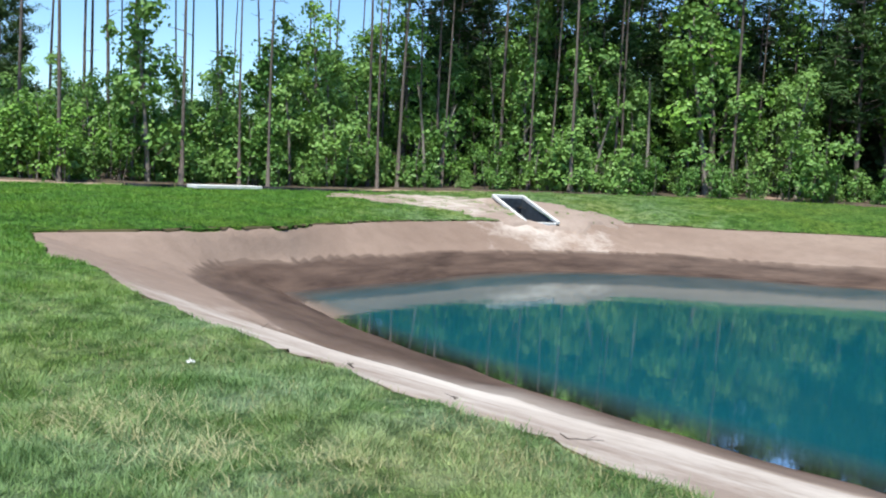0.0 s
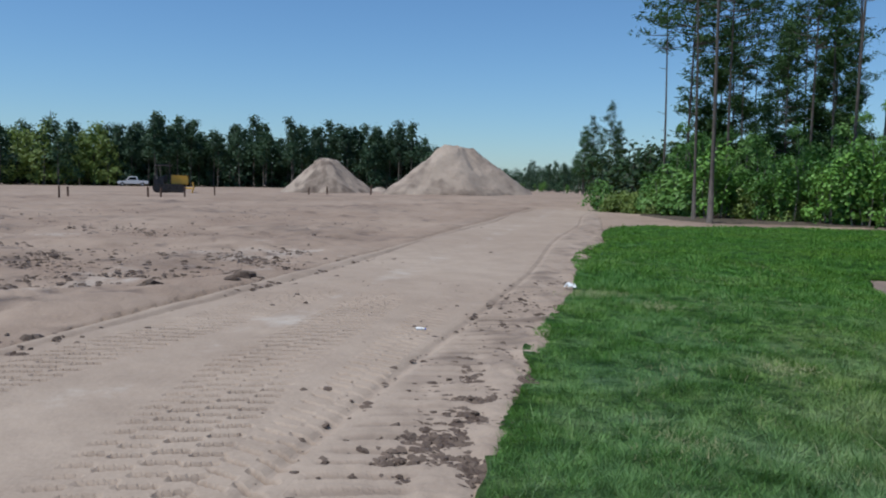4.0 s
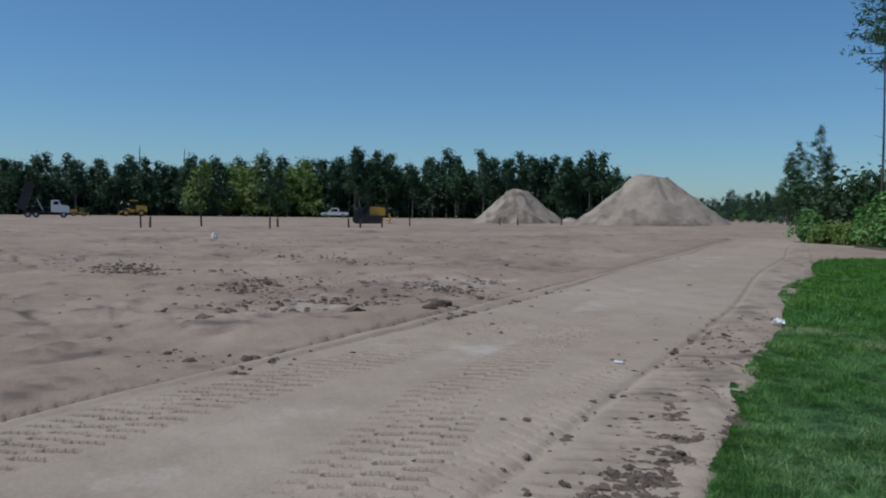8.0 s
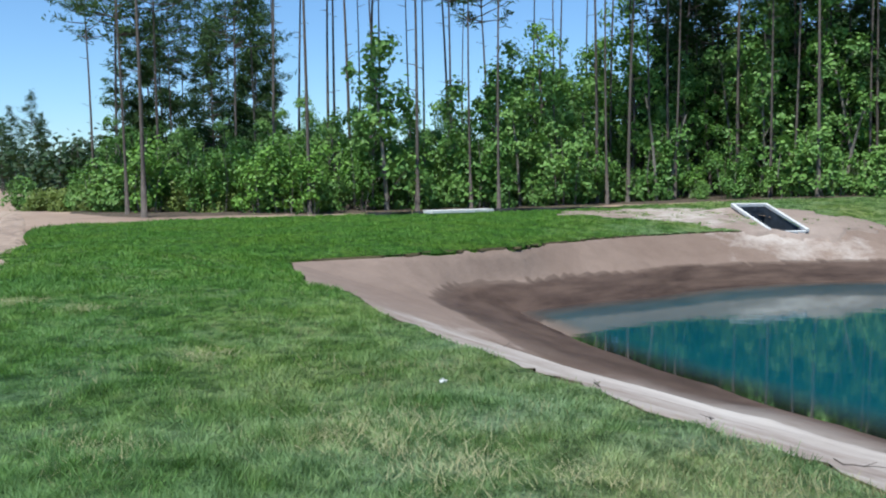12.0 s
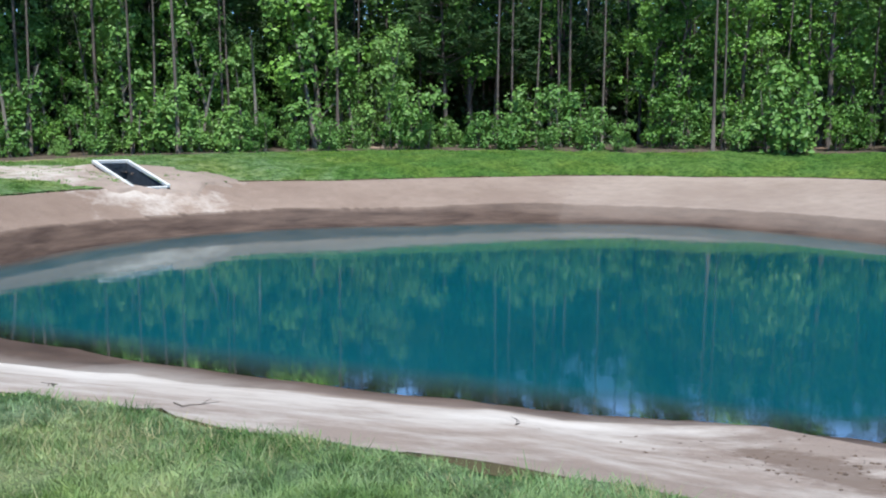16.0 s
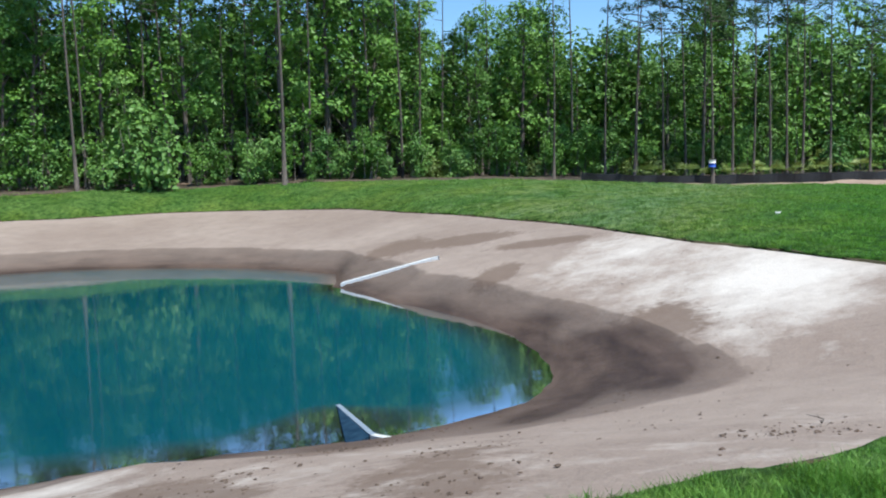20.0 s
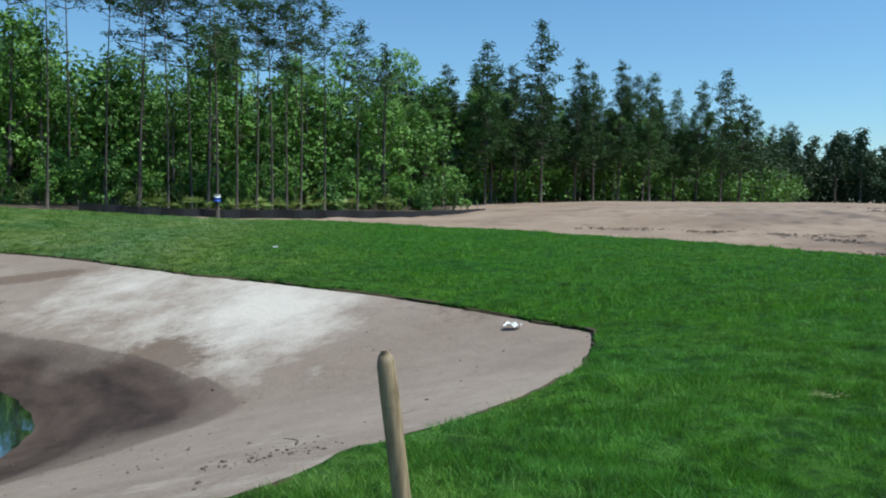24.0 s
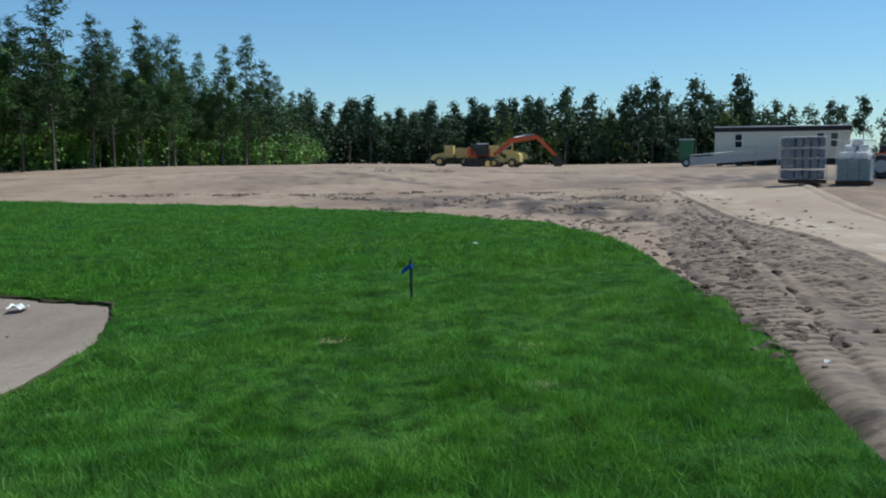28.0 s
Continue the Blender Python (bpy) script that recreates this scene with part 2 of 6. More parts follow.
c = n.mix(n.ramp(n.noise(3, 6, 0.7), [(0.35, 0.0), (0.7, 1.0)]), (0.52, 0.52, 0.50), (0.70, 0.70, 0.68))
n.set(n.mix(n.ramp(n.noise(0.9, 5), [(0.5, 0.0), (0.8, 0.5)]), c, (0.30, 0.27, 0.23)), 0.85).bump(n.noise(30, 4), 0.3, 0.01)
CONCRETE = n.mat
# Near-black copy of the concrete: the shade inside the drain put into its colour.
n = Nodes("shaded_concrete")
n.set(n.mix(n.ramp(n.noise(2.5, 6, 0.7), [(0.35, 0.0), (0.7, 1.0)]), (0.018, 0.026, 0.036), (0.05, 0.066, 0.085)), 0.8).bump(n.noise(30, 4), 0.3, 0.01)
CONCRETE_DARK = n.mat
n = Nodes("worn_wood")
fibre = n.noise(14, 6, 0.7, stretch=(6, 6, 0.35))
c = n.mix(n.ramp(fibre, [(0.35, 0.0), (0.65, 1.0)]), (0.20, 0.135, 0.072), (0.45, 0.335, 0.20))
n.set(n.mix(n.ramp(n.noise(9, 5), [(0.58, 0.0), (0.75, 0.8)]), c, (0.11, 0.065, 0.03)), 0.6).bump(fibre, 0.4, 0.003)
WOOD = n.mat
n = Nodes("silt_fabric")
n.set(n.mix(n.noise(5, 5), (0.006, 0.006, 0.007), (0.022, 0.022, 0.024)), 0.7).bump(n.noise(8, 4, stretch=(4, 4, 0.5)), 0.6, 0.03)
FABRIC = n.mat
WHITE = painted("white_paint", (0.78, 0.78, 0.76), 0.4)
BLACK = painted("black_steel", (0.018, 0.018, 0.02), 0.5, 0.0, 0.25)
YELLOW = painted("yellow_paint", (0.62, 0.36, 0.035), 0.45, 0, 0.5)
PALE_YELLOW = painted("faded_yellow_paint", (0.66, 0.5, 0.16), 0.5, 0, 0.5)
ORANGE = painted("orange_paint", (0.62, 0.095, 0.018), 0.45, 0, 0.3)
GREEN = painted("green_paint", (0.02, 0.13, 0.05), 0.5)
GREY = painted("galvanised_steel", (0.42, 0.44, 0.46), 0.45, 0.3)
RUBBER = painted("tyre_rubber", (0.02, 0.02, 0.02), 0.85, 0, 0.6)
CREAM = painted("cream_siding", (0.66, 0.62, 0.50), 0.55, 0, 0.2, 1.5)
ROOF_EDGE = painted("dark_roof_edge", (0.012, 0.014, 0.016), 0.7, 0, 0.1)
GLASS = Nodes("dark_window").set((0.02, 0.024, 0.028), 0.06, IOR=1.5).mat
BLUE = painted("blue_tape", (0.02, 0.09, 0.5), 0.5, 0, 0.05)
STEEL_DARK = painted("dark_stake", (0.03, 0.027, 0.025), 0.7)
RUST = painted("rusty_post", (0.085, 0.045, 0.028), 0.85)
BLOCK = painted("grey_blocks", (0.10, 0.125, 0.155), 0.6, 0, 0.3, 9)
TEAL = painted("teal_boxes", (0.16, 0.24, 0.25), 0.6, 0, 0.2)
n = Nodes("stretch_film")
# White streaks of higher alpha paint the glints onto the otherwise clear film.
n.set((0.80, 0.83, 0.85), 0.18, Alpha=n.ramp(n.noise(5, 6, 0.75, stretch=(1, 1, 2.5)), [(0.45, 0.05), (0.60, 0.30), (0.70, 0.75)]), IOR=1.45).bump(n.noise(9, 6, 0.75), 1.0, 0.06)
FILM = n.mat
ROOTS = sand_material("rooty_soil", (0.045, 0.036, 0.02), (0.085, 0.075, 0.035))
CLOD = sand_material("clod_soil", (0.055, 0.038, 0.027), (0.165, 0.12, 0.092))
DULL_RIM = painted("weathered_rim", (0.20, 0.25, 0.30), 0.7)
n = Nodes("wet_slate_concrete")
n.set(n.mix(n.ramp(n.noise(6, 5, 0.65), [(0.35, 0.0), (0.65, 1.0)]), (0.010, 0.028, 0.052), (0.024, 0.055, 0.09)), 0.9, Specular_IOR_Level=0.04).bump(n.noise(30, 4), 0.2, 0.006)
SLATE = n.mat

# ---------------------------------------------------------------- building helpers
def part(name, bm, material, parent=None, label=""):
    """Links a bmesh, or (vertices, faces), as one mesh object under its thing."""
    me = bpy.data.meshes.new(name)
    if isinstance(bm, tuple):
        v, f = bm
        me.from_pydata(v, [], f)
        me.update()
    else:
        bm.normal_update()
        bm.to_mesh(me)
        bm.free()
    for m in material if isinstance(material, (list, tuple)) else [material]:
        me.materials.append(m)
    ob = new(name, me)
    if parent:
        ob.parent = parent
    if label:
        tagged(ob, label)
    return ob


def fast_mesh(name, verts, faces, smooth=False):
    """A mesh from numpy arrays: verts (n, 3), faces (m, 3 or 4)."""
    me = bpy.data.meshes.new(name)
    verts, faces = np.asarray(verts, np.float32), np.asarray(faces, np.int32)
    k = faces.shape[1]
    me.vertices.add(len(verts))
    me.vertices.foreach_set("co", verts.ravel())
    me.loops.add(faces.size)
    me.loops.foreach_set("vertex_index", faces.ravel())
    me.polygons.add(len(faces))
    me.polygons.foreach_set("loop_start", np.arange(0, faces.size, k, dtype=np.int32))
    me.polygons.foreach_set("use_smooth", np.full(len(faces), smooth))
    me.update(calc_edges=True)
    return me


def values(me, **named):
    for name, v in named.items():
        a = me.attributes.new(name, "FLOAT", "POINT")
        a.data.foreach_set("value", np.asarray(v, np.float32).ravel())


def grid_faces(rows, cols, closed=False):
    i, j = np.meshgrid(np.arange(rows - 1), np.arange(cols if closed else cols - 1), indexing="ij")
    k = (j + 1) % cols
    return np.stack([i * cols + j, i * cols + k, (i + 1) * cols + k, (i + 1) * cols + j], -1).reshape(-1, 4)


def box(bm, at, size, bevel=0.0, turn=(0, 0, 0), taper=1.0):
    """A bevelled block, its top drawn in by taper."""
    made = bmesh.ops.create_cube(bm, size=1.0)["verts"]
    for v in made:
        if v.co.z > 0:
            v.co.x *= taper
            v.co.y *= taper
        v.co = Vector((v.co.x * size[0], v.co.y * size[1], v.co.z * size[2]))
    if bevel:
        edges = list({e for v in made for e in v.link_edges})
        made = list({v for f in bmesh.ops.bevel(bm, geom=edges, offset=bevel, segments=2, profile=0.6, affect="EDGES")["faces"] for v in f.verts} | {v for v in made if v.is_valid})
    bmesh.ops.transform(bm, matrix=pose(*at, *turn), verts=made)
    return bm


def tube(bm, points, radii, sides=8, caps=True):
    """A round bar along points."""
    rings = []
    for i, p in enumerate(points):
        p = Vector(p)
        way = (Vector(points[min(i + 1, len(points) - 1)]) - Vector(points[max(i - 1, 0)])).normalized()
        side = way.cross(Vector((0, 0, 1)) if abs(way.z) < 0.9 else Vector((1, 0, 0))).normalized()
        up = side.cross(way)
        rings.append([bm.verts.new(p + radii[i] * (math.cos(a) * side + math.sin(a) * up)) for a in (2 * math.pi * k / sides for k in range(sides))])
    for a, b in zip(rings, rings[1:]):
        for k in range(sides):
            f = bm.faces.new((a[k], a[(k + 1) % sides], b[(k + 1) % sides], b[k]))
            f.smooth = True
    if caps:
        bm.faces.new(rings[0])
        bm.faces.new(rings[-1][::-1])
    return bm


def prism(bm, outline, y0, y1, bevel=0.0):
    """A profile in x and z, drawn out from y0 to y1."""
    a = [bm.verts.new((x, y0, z)) for x, z in outline]
    b = [bm.verts.new((x, y1, z)) for x, z in outline]
    faces = [bm.faces.new(a), bm.faces.new(b[::-1])]
    for k in range(len(a)):
        faces.append(bm.faces.new((a[k], b[k], b[(k + 1) % len(a)], a[(k + 1) % len(a)])))
    bmesh.ops.recalc_face_normals(bm, faces=faces)
    if bevel:
        bmesh.ops.bevel(bm, geom=list({e for f in faces for e in f.edges}), offset=bevel, segments=2, affect="EDGES")
    return bm


def thing(name, label, category, at=None, group=""):
    ob = tagged(new(name), label, category, group)
    ob.empty_display_size = 0.2
    if at is not None:
        ob.matrix_world = at
    return ob


def wave(x, y, scale, seed=0.0):
    """Smooth uneven ground, about -1 to 1, for arrays."""
    x, y = np.asarray(x) * scale + seed * 7.3, np.asarray(y) * scale - seed * 3.1
    return (np.sin(1.3 * x + 0.7 * y + 1.1 * np.sin(0.9 * y + 0.4)) + np.sin(-0.8 * x + 1.7 * y + 1.3 * np.sin(1.1 * x + 2.0)) + 0.6 * np.sin(2.9 * x + 2.3 * y + 1.7 * np.sin(1.9 * y)) + 0.4 * np.sin(4.7 * x - 5.1 * y + 2 * np.sin(2.3 * x))) / 3.0


def polar(az, d):
    """x, y at an azimuth (degrees to the left of +y) and a distance."""
    return -math.sin(radians(az)) * d, math.cos(radians(az)) * d


# ---------------------------------------------------------------- the lie of the land
# Ground level at 20, 35, 50, 90 and 220 m from the camera, by azimuth.
LEVELS = {
    -180: (0.10, 0.30, 0.45, 0.80, 1.0), -150: (0.26, 0.88, 1.05, 1.25, 1.4), -135: (-0.06, 0.42, 0.90, 0.88, 1.0),
    -122: (-0.12, 0.20, 1.16, 1.27, 1.3), -107: (-0.12, 0.04, 0.88, 1.20, 1.3), -97: (-0.08, -0.03, 0.10, 0.70, 1.0),
    -82: (0.00, 0.02, 0.07, 0.60, 1.0), -69: (0.00, 0.40, 0.64, 1.00, 1.0), -56: (0.00, 0.65, 0.98, 1.10, 1.1),
    -40: (0.00, 0.65, 0.98, 1.10, 1.1), -22: (0.00, 0.50, 0.80, 1.00, 1.0), -7: (0.00, 0.30, 0.50, 0.80, 1.0),
    12: (0.00, 0.00, 0.05, 0.50, 1.0), 36: (0.00, 0.00, 0.05, 0.60, 1.0), 46: (0.00, 0.05, 0.15, 0.85, 1.0),
    60: (0.00, 0.10, 0.20, 0.60, 0.9), 90: (0.00, 0.10, 0.20, 0.35, 0.4), 180: (0.10, 0.30, 0.45, 0.80, 1.0),
}
# The pond, round its middle: water's edge, top of the wet sand and cut edge of the turf, as degrees and metres.
POND = np.array((9.0, 18.5))
WATER_Z = -2.1
WATER_EDGE = ((0, 17.4), (8, 17.8), (32, 18.3), (60, 16.3), (70, 15.3), (95, 15.4), (114, 15.0), (137, 13.8), (151, 14.3), (158, 14.7), (163, 13.4), (168, 12.3), (180, 10.4), (195, 8.9), (213, 8.2), (227, 8.1), (244, 8.5), (262, 9.8), (270, 11.0), (277, 12.9), (285, 14.4), (291, 14.8), (299, 14.7), (310, 14.4), (331, 13.65), (345, 14.45), (353, 16.9))
WET_EDGE = ((11, 19.3), (33, 19.5), (56, 18.6), (70, 16.3), (106, 16.3), (135, 14.9), (150, 15.6), (160, 16.3), (169, 15.6), (182, 13.1), (197, 11.1), (213, 9.6), (230, 9.2), (246, 9.6), (262, 11.2), (272, 14.8), (276, 16.1), (280, 17.1), (283, 17.5), (286, 17.3), (293, 16.6), (312, 15.7), (331, 15.2), (350, 17.3), (355, 18.3))
TURF_EDGE = ((0, 25.6), (9, 28.6), (28, 29.0), (37, 26.2), (45, 26.3), (63, 22.2), (80, 19.6), (94, 20.2), (100, 18.4), (117, 18.1), (151, 16.1), (166, 17.6), (173.5, 19.2), (176, 18.6), (185, 17.0), (196, 16.0), (201, 15.3), (216, 14.9), (229, 14.9), (237, 15.3), (244, 15.9), (247, 16.2), (255, 17.8), (261, 18.9), (266, 20.0), (270, 20.9), (279.5, 22.6), (281.5, 22.5), (290, 21.7), (301, 20.6), (312, 19.8), (322, 20.2), (342, 22.1))


def round_pond(table, theta):
    t, r = np.array(table).T
    return np.interp(np.asarray(theta) % 360, np.r_[t[-1] - 360, t, t[0] + 360], np.r_[r[-1], r, r[0]])


def uneven(theta, k):
    """A ragged, small in-and-out along an edge."""
    t = np.radians(theta)
    return 0.5 * np.sin(23 * t + k + 2.1 * np.sin(5 * t)) + 0.3 * np.sin(61 * t + 2 * k + 2.7 * np.sin(9 * t + k)) + 0.25 * np.sin(127 * t + 3 * k + 3 * np.sin(14 * t))


LAND_AZ = np.array(sorted(LEVELS))
LAND_Z = np.array([LEVELS[a] for a in sorted(LEVELS)])
LAND_D = (5.0, 20.0, 35.0, 50.0, 90.0, 220.0)


def plain(x, y):
    """The level of the land without the pond."""
    x, y = np.asarray(x, float), np.asarray(y, float)
    d, az = np.hypot(x, y), np.degrees(np.arctan2(-x, y))
    cols = [np.interp(az, LAND_AZ, LAND_Z[:, k]) for k in range(5)]
    z = np.zeros_like(d)
    lows = [np.zeros_like(d)] + cols
    for k in range(5):
        s = np.clip((d - LAND_D[k]) / (LAND_D[k + 1] - LAND_D[k]), 0, 1)
        s = s * s * (3 - 2 * s) if k != 4 else s
        z = np.where(d >= LAND_D[k], lows[k] * (1 - s) + lows[k + 1] * s, z)
    return z


def pond_theta(x, y):
    return np.degrees(np.arctan2(np.asarray(y) - POND[1], np.asarray(x) - POND[0])) % 360, np.hypot(np.asarray(x) - POND[0], np.asarray(y) - POND[1])


def edge_level(theta):
    """Level of the sand right at the turf's cut edge: higher on the near side."""
    near = np.clip(1 - np.abs(((np.asarray(theta) - 232 + 180) % 360) - 180) / 51, 0, 1)
    return -0.45 + 0.33 * np.minimum(1, near * 2.2)


def wet_level(theta):
    """Level of the wet sand's upper edge: lower on the near side."""
    near = np.clip(1 - np.abs(((np.asarray(theta) - 226 + 180) % 360) - 180) / 50, 0, 1)
    return -1.45 - 0.42 * np.minimum(1, near * 2.0)


def land(x, y):
    """The level of the ground with the pond's basin in it."""
    theta, r = pond_theta(x, y)
    rw, rd, rg = (round_pond(t, theta) for t in (WATER_EDGE, WET_EDGE, TURF_EDGE))
    zg, wz, base = edge_level(theta), wet_level(theta), plain(x, y)
    out = base + (zg - base) * np.exp(-np.clip(r - rg, 0, None) / 3.2)
    out = np.where(r - rg > 12, base, out)
    slope = np.where(r > rd, wz + (zg - wz) * np.clip((r - rd) / np.maximum(rg - rd, 0.3), 0, 1), WATER_Z + (wz - WATER_Z) * np.clip((r - rw) / np.maximum(rd - rw, 0.3), 0, 1))
    under = WATER_Z - 0.16 * np.clip(rw - r, 0, 9) ** 1.15
    return np.where(r > rg, out, np.where(r > rw, slope, under))


def turf_relief(x, y):
    """The lawn's own lumps over the land."""
    return 0.036 * wave(x, y, 1.5, 3) + 0.034 * np.abs(wave(x, y, 2.3, 8)) + 0.012 * wave(x, y, 4.2, 6)


def land_at(x, y):
    return float(land(np.array([x]), np.array([y]))[0])


# The road: a straight strip; ROAD_U runs along it, ROAD_N across, away from the lawn.
ROAD_U, ROAD_N = np.array((-0.65, 0.76)), np.array((-0.76, -0.65))


def road_uv(x, y):
    return np.asarray(x) * ROAD_U[0] + np.asarray(y) * ROAD_U[1], np.asarray(x) * ROAD_N[0] + np.asarray(y) * ROAD_N[1]


# Outer edge of the lawn, as corner points joined by straight runs.
LAWN = ((-3.0, 2.5), (-3.8, 3.3), (-5.4, 5.1), (-7.9, 7.9), (-9.4, 10.0), (-12.0, 12.8), (-17.5, 20.0), (-24.2, 28.6), (-21.5, 34.0), (-16.8, 37.5), (-9.1, 43.0), (-3.2, 45.0), (6.0, 48.6), (18.5, 46.5), (33.2, 39.2), (43.5, 28.0), (48.8, 18.5), (50.2, 9.0), (48.5, 1.0), (41.0, -5.5), (33.0, -10.5), (26.0, -13.6), (20.5, -15.6), (16.0, -15.8), (13.0, -14.2), (8.2, -10.2), (5.6, -8.1), (4.2, -6.8), (3.3, -5.7), (2.4, -4.7), (0.5, -2.0))
lt, lr = pond_theta(np.array(LAWN)[:, 0], np.array(LAWN)[:, 1])
order = np.argsort(lt)
LAWN_EDGE = [(float(lt[k]), float(lr[k])) for k in order]


def lawn_side(x, y):
    """Metres inside the lawn's nearer edge, negative outside."""
    theta, r = pond_theta(x, y)
    rg, ro = round_pond(TURF_EDGE, theta), round_pond(LAWN_EDGE, theta)
    return np.minimum(r - rg, ro - r)


def open_drain(verts, faces, half=0.72):
    """Leaves out the faces that would cover the drain end in the far bank."""
    mid = verts.reshape(-1, 3)[faces].mean(1)
    along = (39.9 - mid[:, 1]) / 4.0
    off = mid[:, 0] - (2.55 + along * 1.17)
    return faces[~((np.abs(off) < half) & (along > -0.02) & (along < 1.03))]


# ---------------------------------------------------------------- ground sheet, banks, lawn, water
rings = np.r_[0.0, 0.6 * 1.04 ** np.arange(58), 6.0 * 1.0145 ** np.arange(1, 190), 95, 110, 130, 155, 190, 240, 320, 450, 700, 1200, 2200]
around = np.radians(np.r_[np.arange(-180, -150, 1.0), np.arange(-150, -108, 0.45), np.arange(-108, -12, 1.0), np.arange(-12, 20, 0.6), np.arange(20, 46, 1.0), np.arange(46, 106, 0.33), np.arange(106, 180, 1.0)])
R, A = np.meshgrid(rings, around, indexing="ij")
X, Y = -np.sin(A) * R, np.cos(A) * R
theta, r = pond_theta(X, Y)
rg, ro = round_pond(TURF_EDGE, theta), round_pond(LAWN_EDGE, theta)
u, v = road_uv(X, Y)
bare = np.clip((r - ro - 0.3) / 1.5, 0, 1) * np.exp(-np.clip(R - 60, 0, None) / 40)
left = np.clip((v - 5.2) / 2.0, 0, 1)
Z = land(X, Y)
Z += bare * left * (0.12 * wave(X, Y, 0.45) + 0.05 * wave(X, Y, 1.3, 2) + 0.035 * wave(X, Y, 3.3, 5))
Z += bare * left * 0.20 * np.exp(-((v - 6.2) / 0.7) ** 2) * np.clip(0.5 + wave(u, 0 * u, 0.5), 0, 1)
ridges = np.clip(wave(X, Y, 1.6, 11) - 0.15, 0, 1) * np.clip(0.3 + 1.2 * wave(X, Y, 0.24, 12), 0, 1)
Z += bare * left * (0.07 * ridges * (0.6 + 0.6 * wave(X, Y, 5.5, 13)) + 0.018 * wave(X, Y, 7.5, 14))
passes = np.exp(-((wave(X, Y, 0.10, 15) * 14 % 2.0 - 1.0) / 0.10) ** 2) * np.clip((R - 11) / 4, 0, 1) * np.clip(wave(X, Y, 0.2, 16) + 0.1, 0, 1)
Z -= bare * left * 0.07 * passes
Z += bare * (1 - left) * 0.05 * wave(X, Y, 0.8, 3)
lumpy = np.clip((R - 12) / 8, 0, 1) * np.clip((X - 3) / 5, 0, 1) * bare
Z += lumpy * (0.08 * wave(X, Y, 1.1, 4) + 0.09 * np.abs(wave(X, Y, 2.6, 6)) * np.clip((34 - R) / 8, 0.3, 1))
Z -= np.where(r < ro - 0.2, 0.14, 0.0)
Z -= np.where(r < rg + 0.4, 0.75, 0.0)
strip = (v > 0.9 + np.clip((u - 33) / 20, 0, 1)) & (v < 5.7) & (u > -32) & (u < 58)
Z -= np.where(strip, 0.16, 0.0)
co = np.stack([X, Y, Z], -1)
me = fast_mesh("ground", co.reshape(-1, 3), open_drain(co, grid_faces(len(rings), len(around), True), 0.9), True)
beyond = np.exp(-((v - np.interp(u, (-60, -46, -30), (-3.0, -1.2, 2.4))) / 1.3) ** 2) * (u < -29) * np.exp(-np.clip(-46 - u, 0, None) / 8)
pale = 0.32 * beyond + 0.4 * np.clip(wave(X, Y, 0.5, 21) - 0.25, 0, 1) * left + 0.25 * np.exp(-((X + 17) / 9) ** 2 - ((Y - 9) / 6) ** 2) + 0.2 * np.exp(-((v - 3.6) / 1.2) ** 2) * (R > 20) + 0.35 * np.exp(-((X - 45) / 12) ** 2 - ((Y + 25) / 14) ** 2)
mud = sum(np.exp(-((X - a) / c) ** 2 - ((Y - b) / d) ** 2) for a, b, c, d in ((15, -17.6, 2.6, 1.3), (20, -19.6, 3.6, 1.1), (19, -22, 2.2, 1.0), (12.5, -16, 1.6, 1.2), (27, -17.5, 4.5, 0.5), (36, -24, 6.0, 0.5), (20.5, -17.8, 3.0, 0.4), (17, -30, 4, 3), (22, -33, 6, 3), (13, -32, 4, 2.5), (17.5, -18.6, 4.0, 0.7), (23, -19.8, 4.0, 0.6)))
mud = np.clip(mud, 0, 1) * np.clip(0.45 + 0.9 * wave(X, Y, 2.2, 23), 0, 1)
values(me, wet=(1.0 * mud + 0.14 * np.clip((X - 6) / 8, 0, 1) * np.clip((-10 - Y) / 6, 0, 1) + 0.30 * np.clip(wave(X, Y, 0.33, 8) + 0.1, 0, 1) + left * (0.75 * ridges * np.clip(0.5 + wave(X, Y, 6.0, 25), 0, 1) + 0.8 * passes) + 0.8 * np.clip(wave(X, Y, 2.1, 17) - 0.35, 0, 1)) * bare, pale=pale * bare)
me.materials.append(FIELD)
tagged(new("ground", me), "bare graded sandy soil with mounds and wheel marks", "ground", kind="structure")

# Sandy banks and bed of the pond.
th = np.arange(0, 360, 0.5)
edge_in = round_pond(TURF_EDGE, th) + 0.07 * uneven(th, 1.0)
RW = round_pond(WATER_EDGE, th)
steps = np.stack([(RW - 7.5) + (edge_in + 0.25 - (RW - 7.5)) * f for f in np.linspace(0, 1, 64)])
TH = np.broadcast_to(th, steps.shape)
X, Y = POND[0] + steps * np.cos(np.radians(TH)), POND[1] + steps * np.sin(np.radians(TH))
Z = land(X, Y)
rg = round_pond(TURF_EDGE, TH)
inside = np.clip((rg - steps) / 1.0, 0, 1) * np.clip((steps - RW) / 0.8, 0, 1)
Z += inside * (0.014 * wave(X, Y, 1.2, 1) + 0.006 * wave(X, Y, 3.0, 2))
Z = np.where(steps > rg - 0.05, edge_level(TH) - 0.02, Z)
RD = round_pond(WET_EDGE, TH) + 0.12 * wave(X, Y, 0.5, 4)
soaked = np.clip(1 - np.abs(TH - 128) / 78, 0, 1) ** 0.3  # the far and left shores stay darker
shore = np.clip(0.355 + 0.45 * (RD - steps) / np.maximum(RD - RW, 0.6), 0, 1)
shore = np.where(steps < RD, np.clip(shore + 0.42 * soaked, 0, 1), shore)
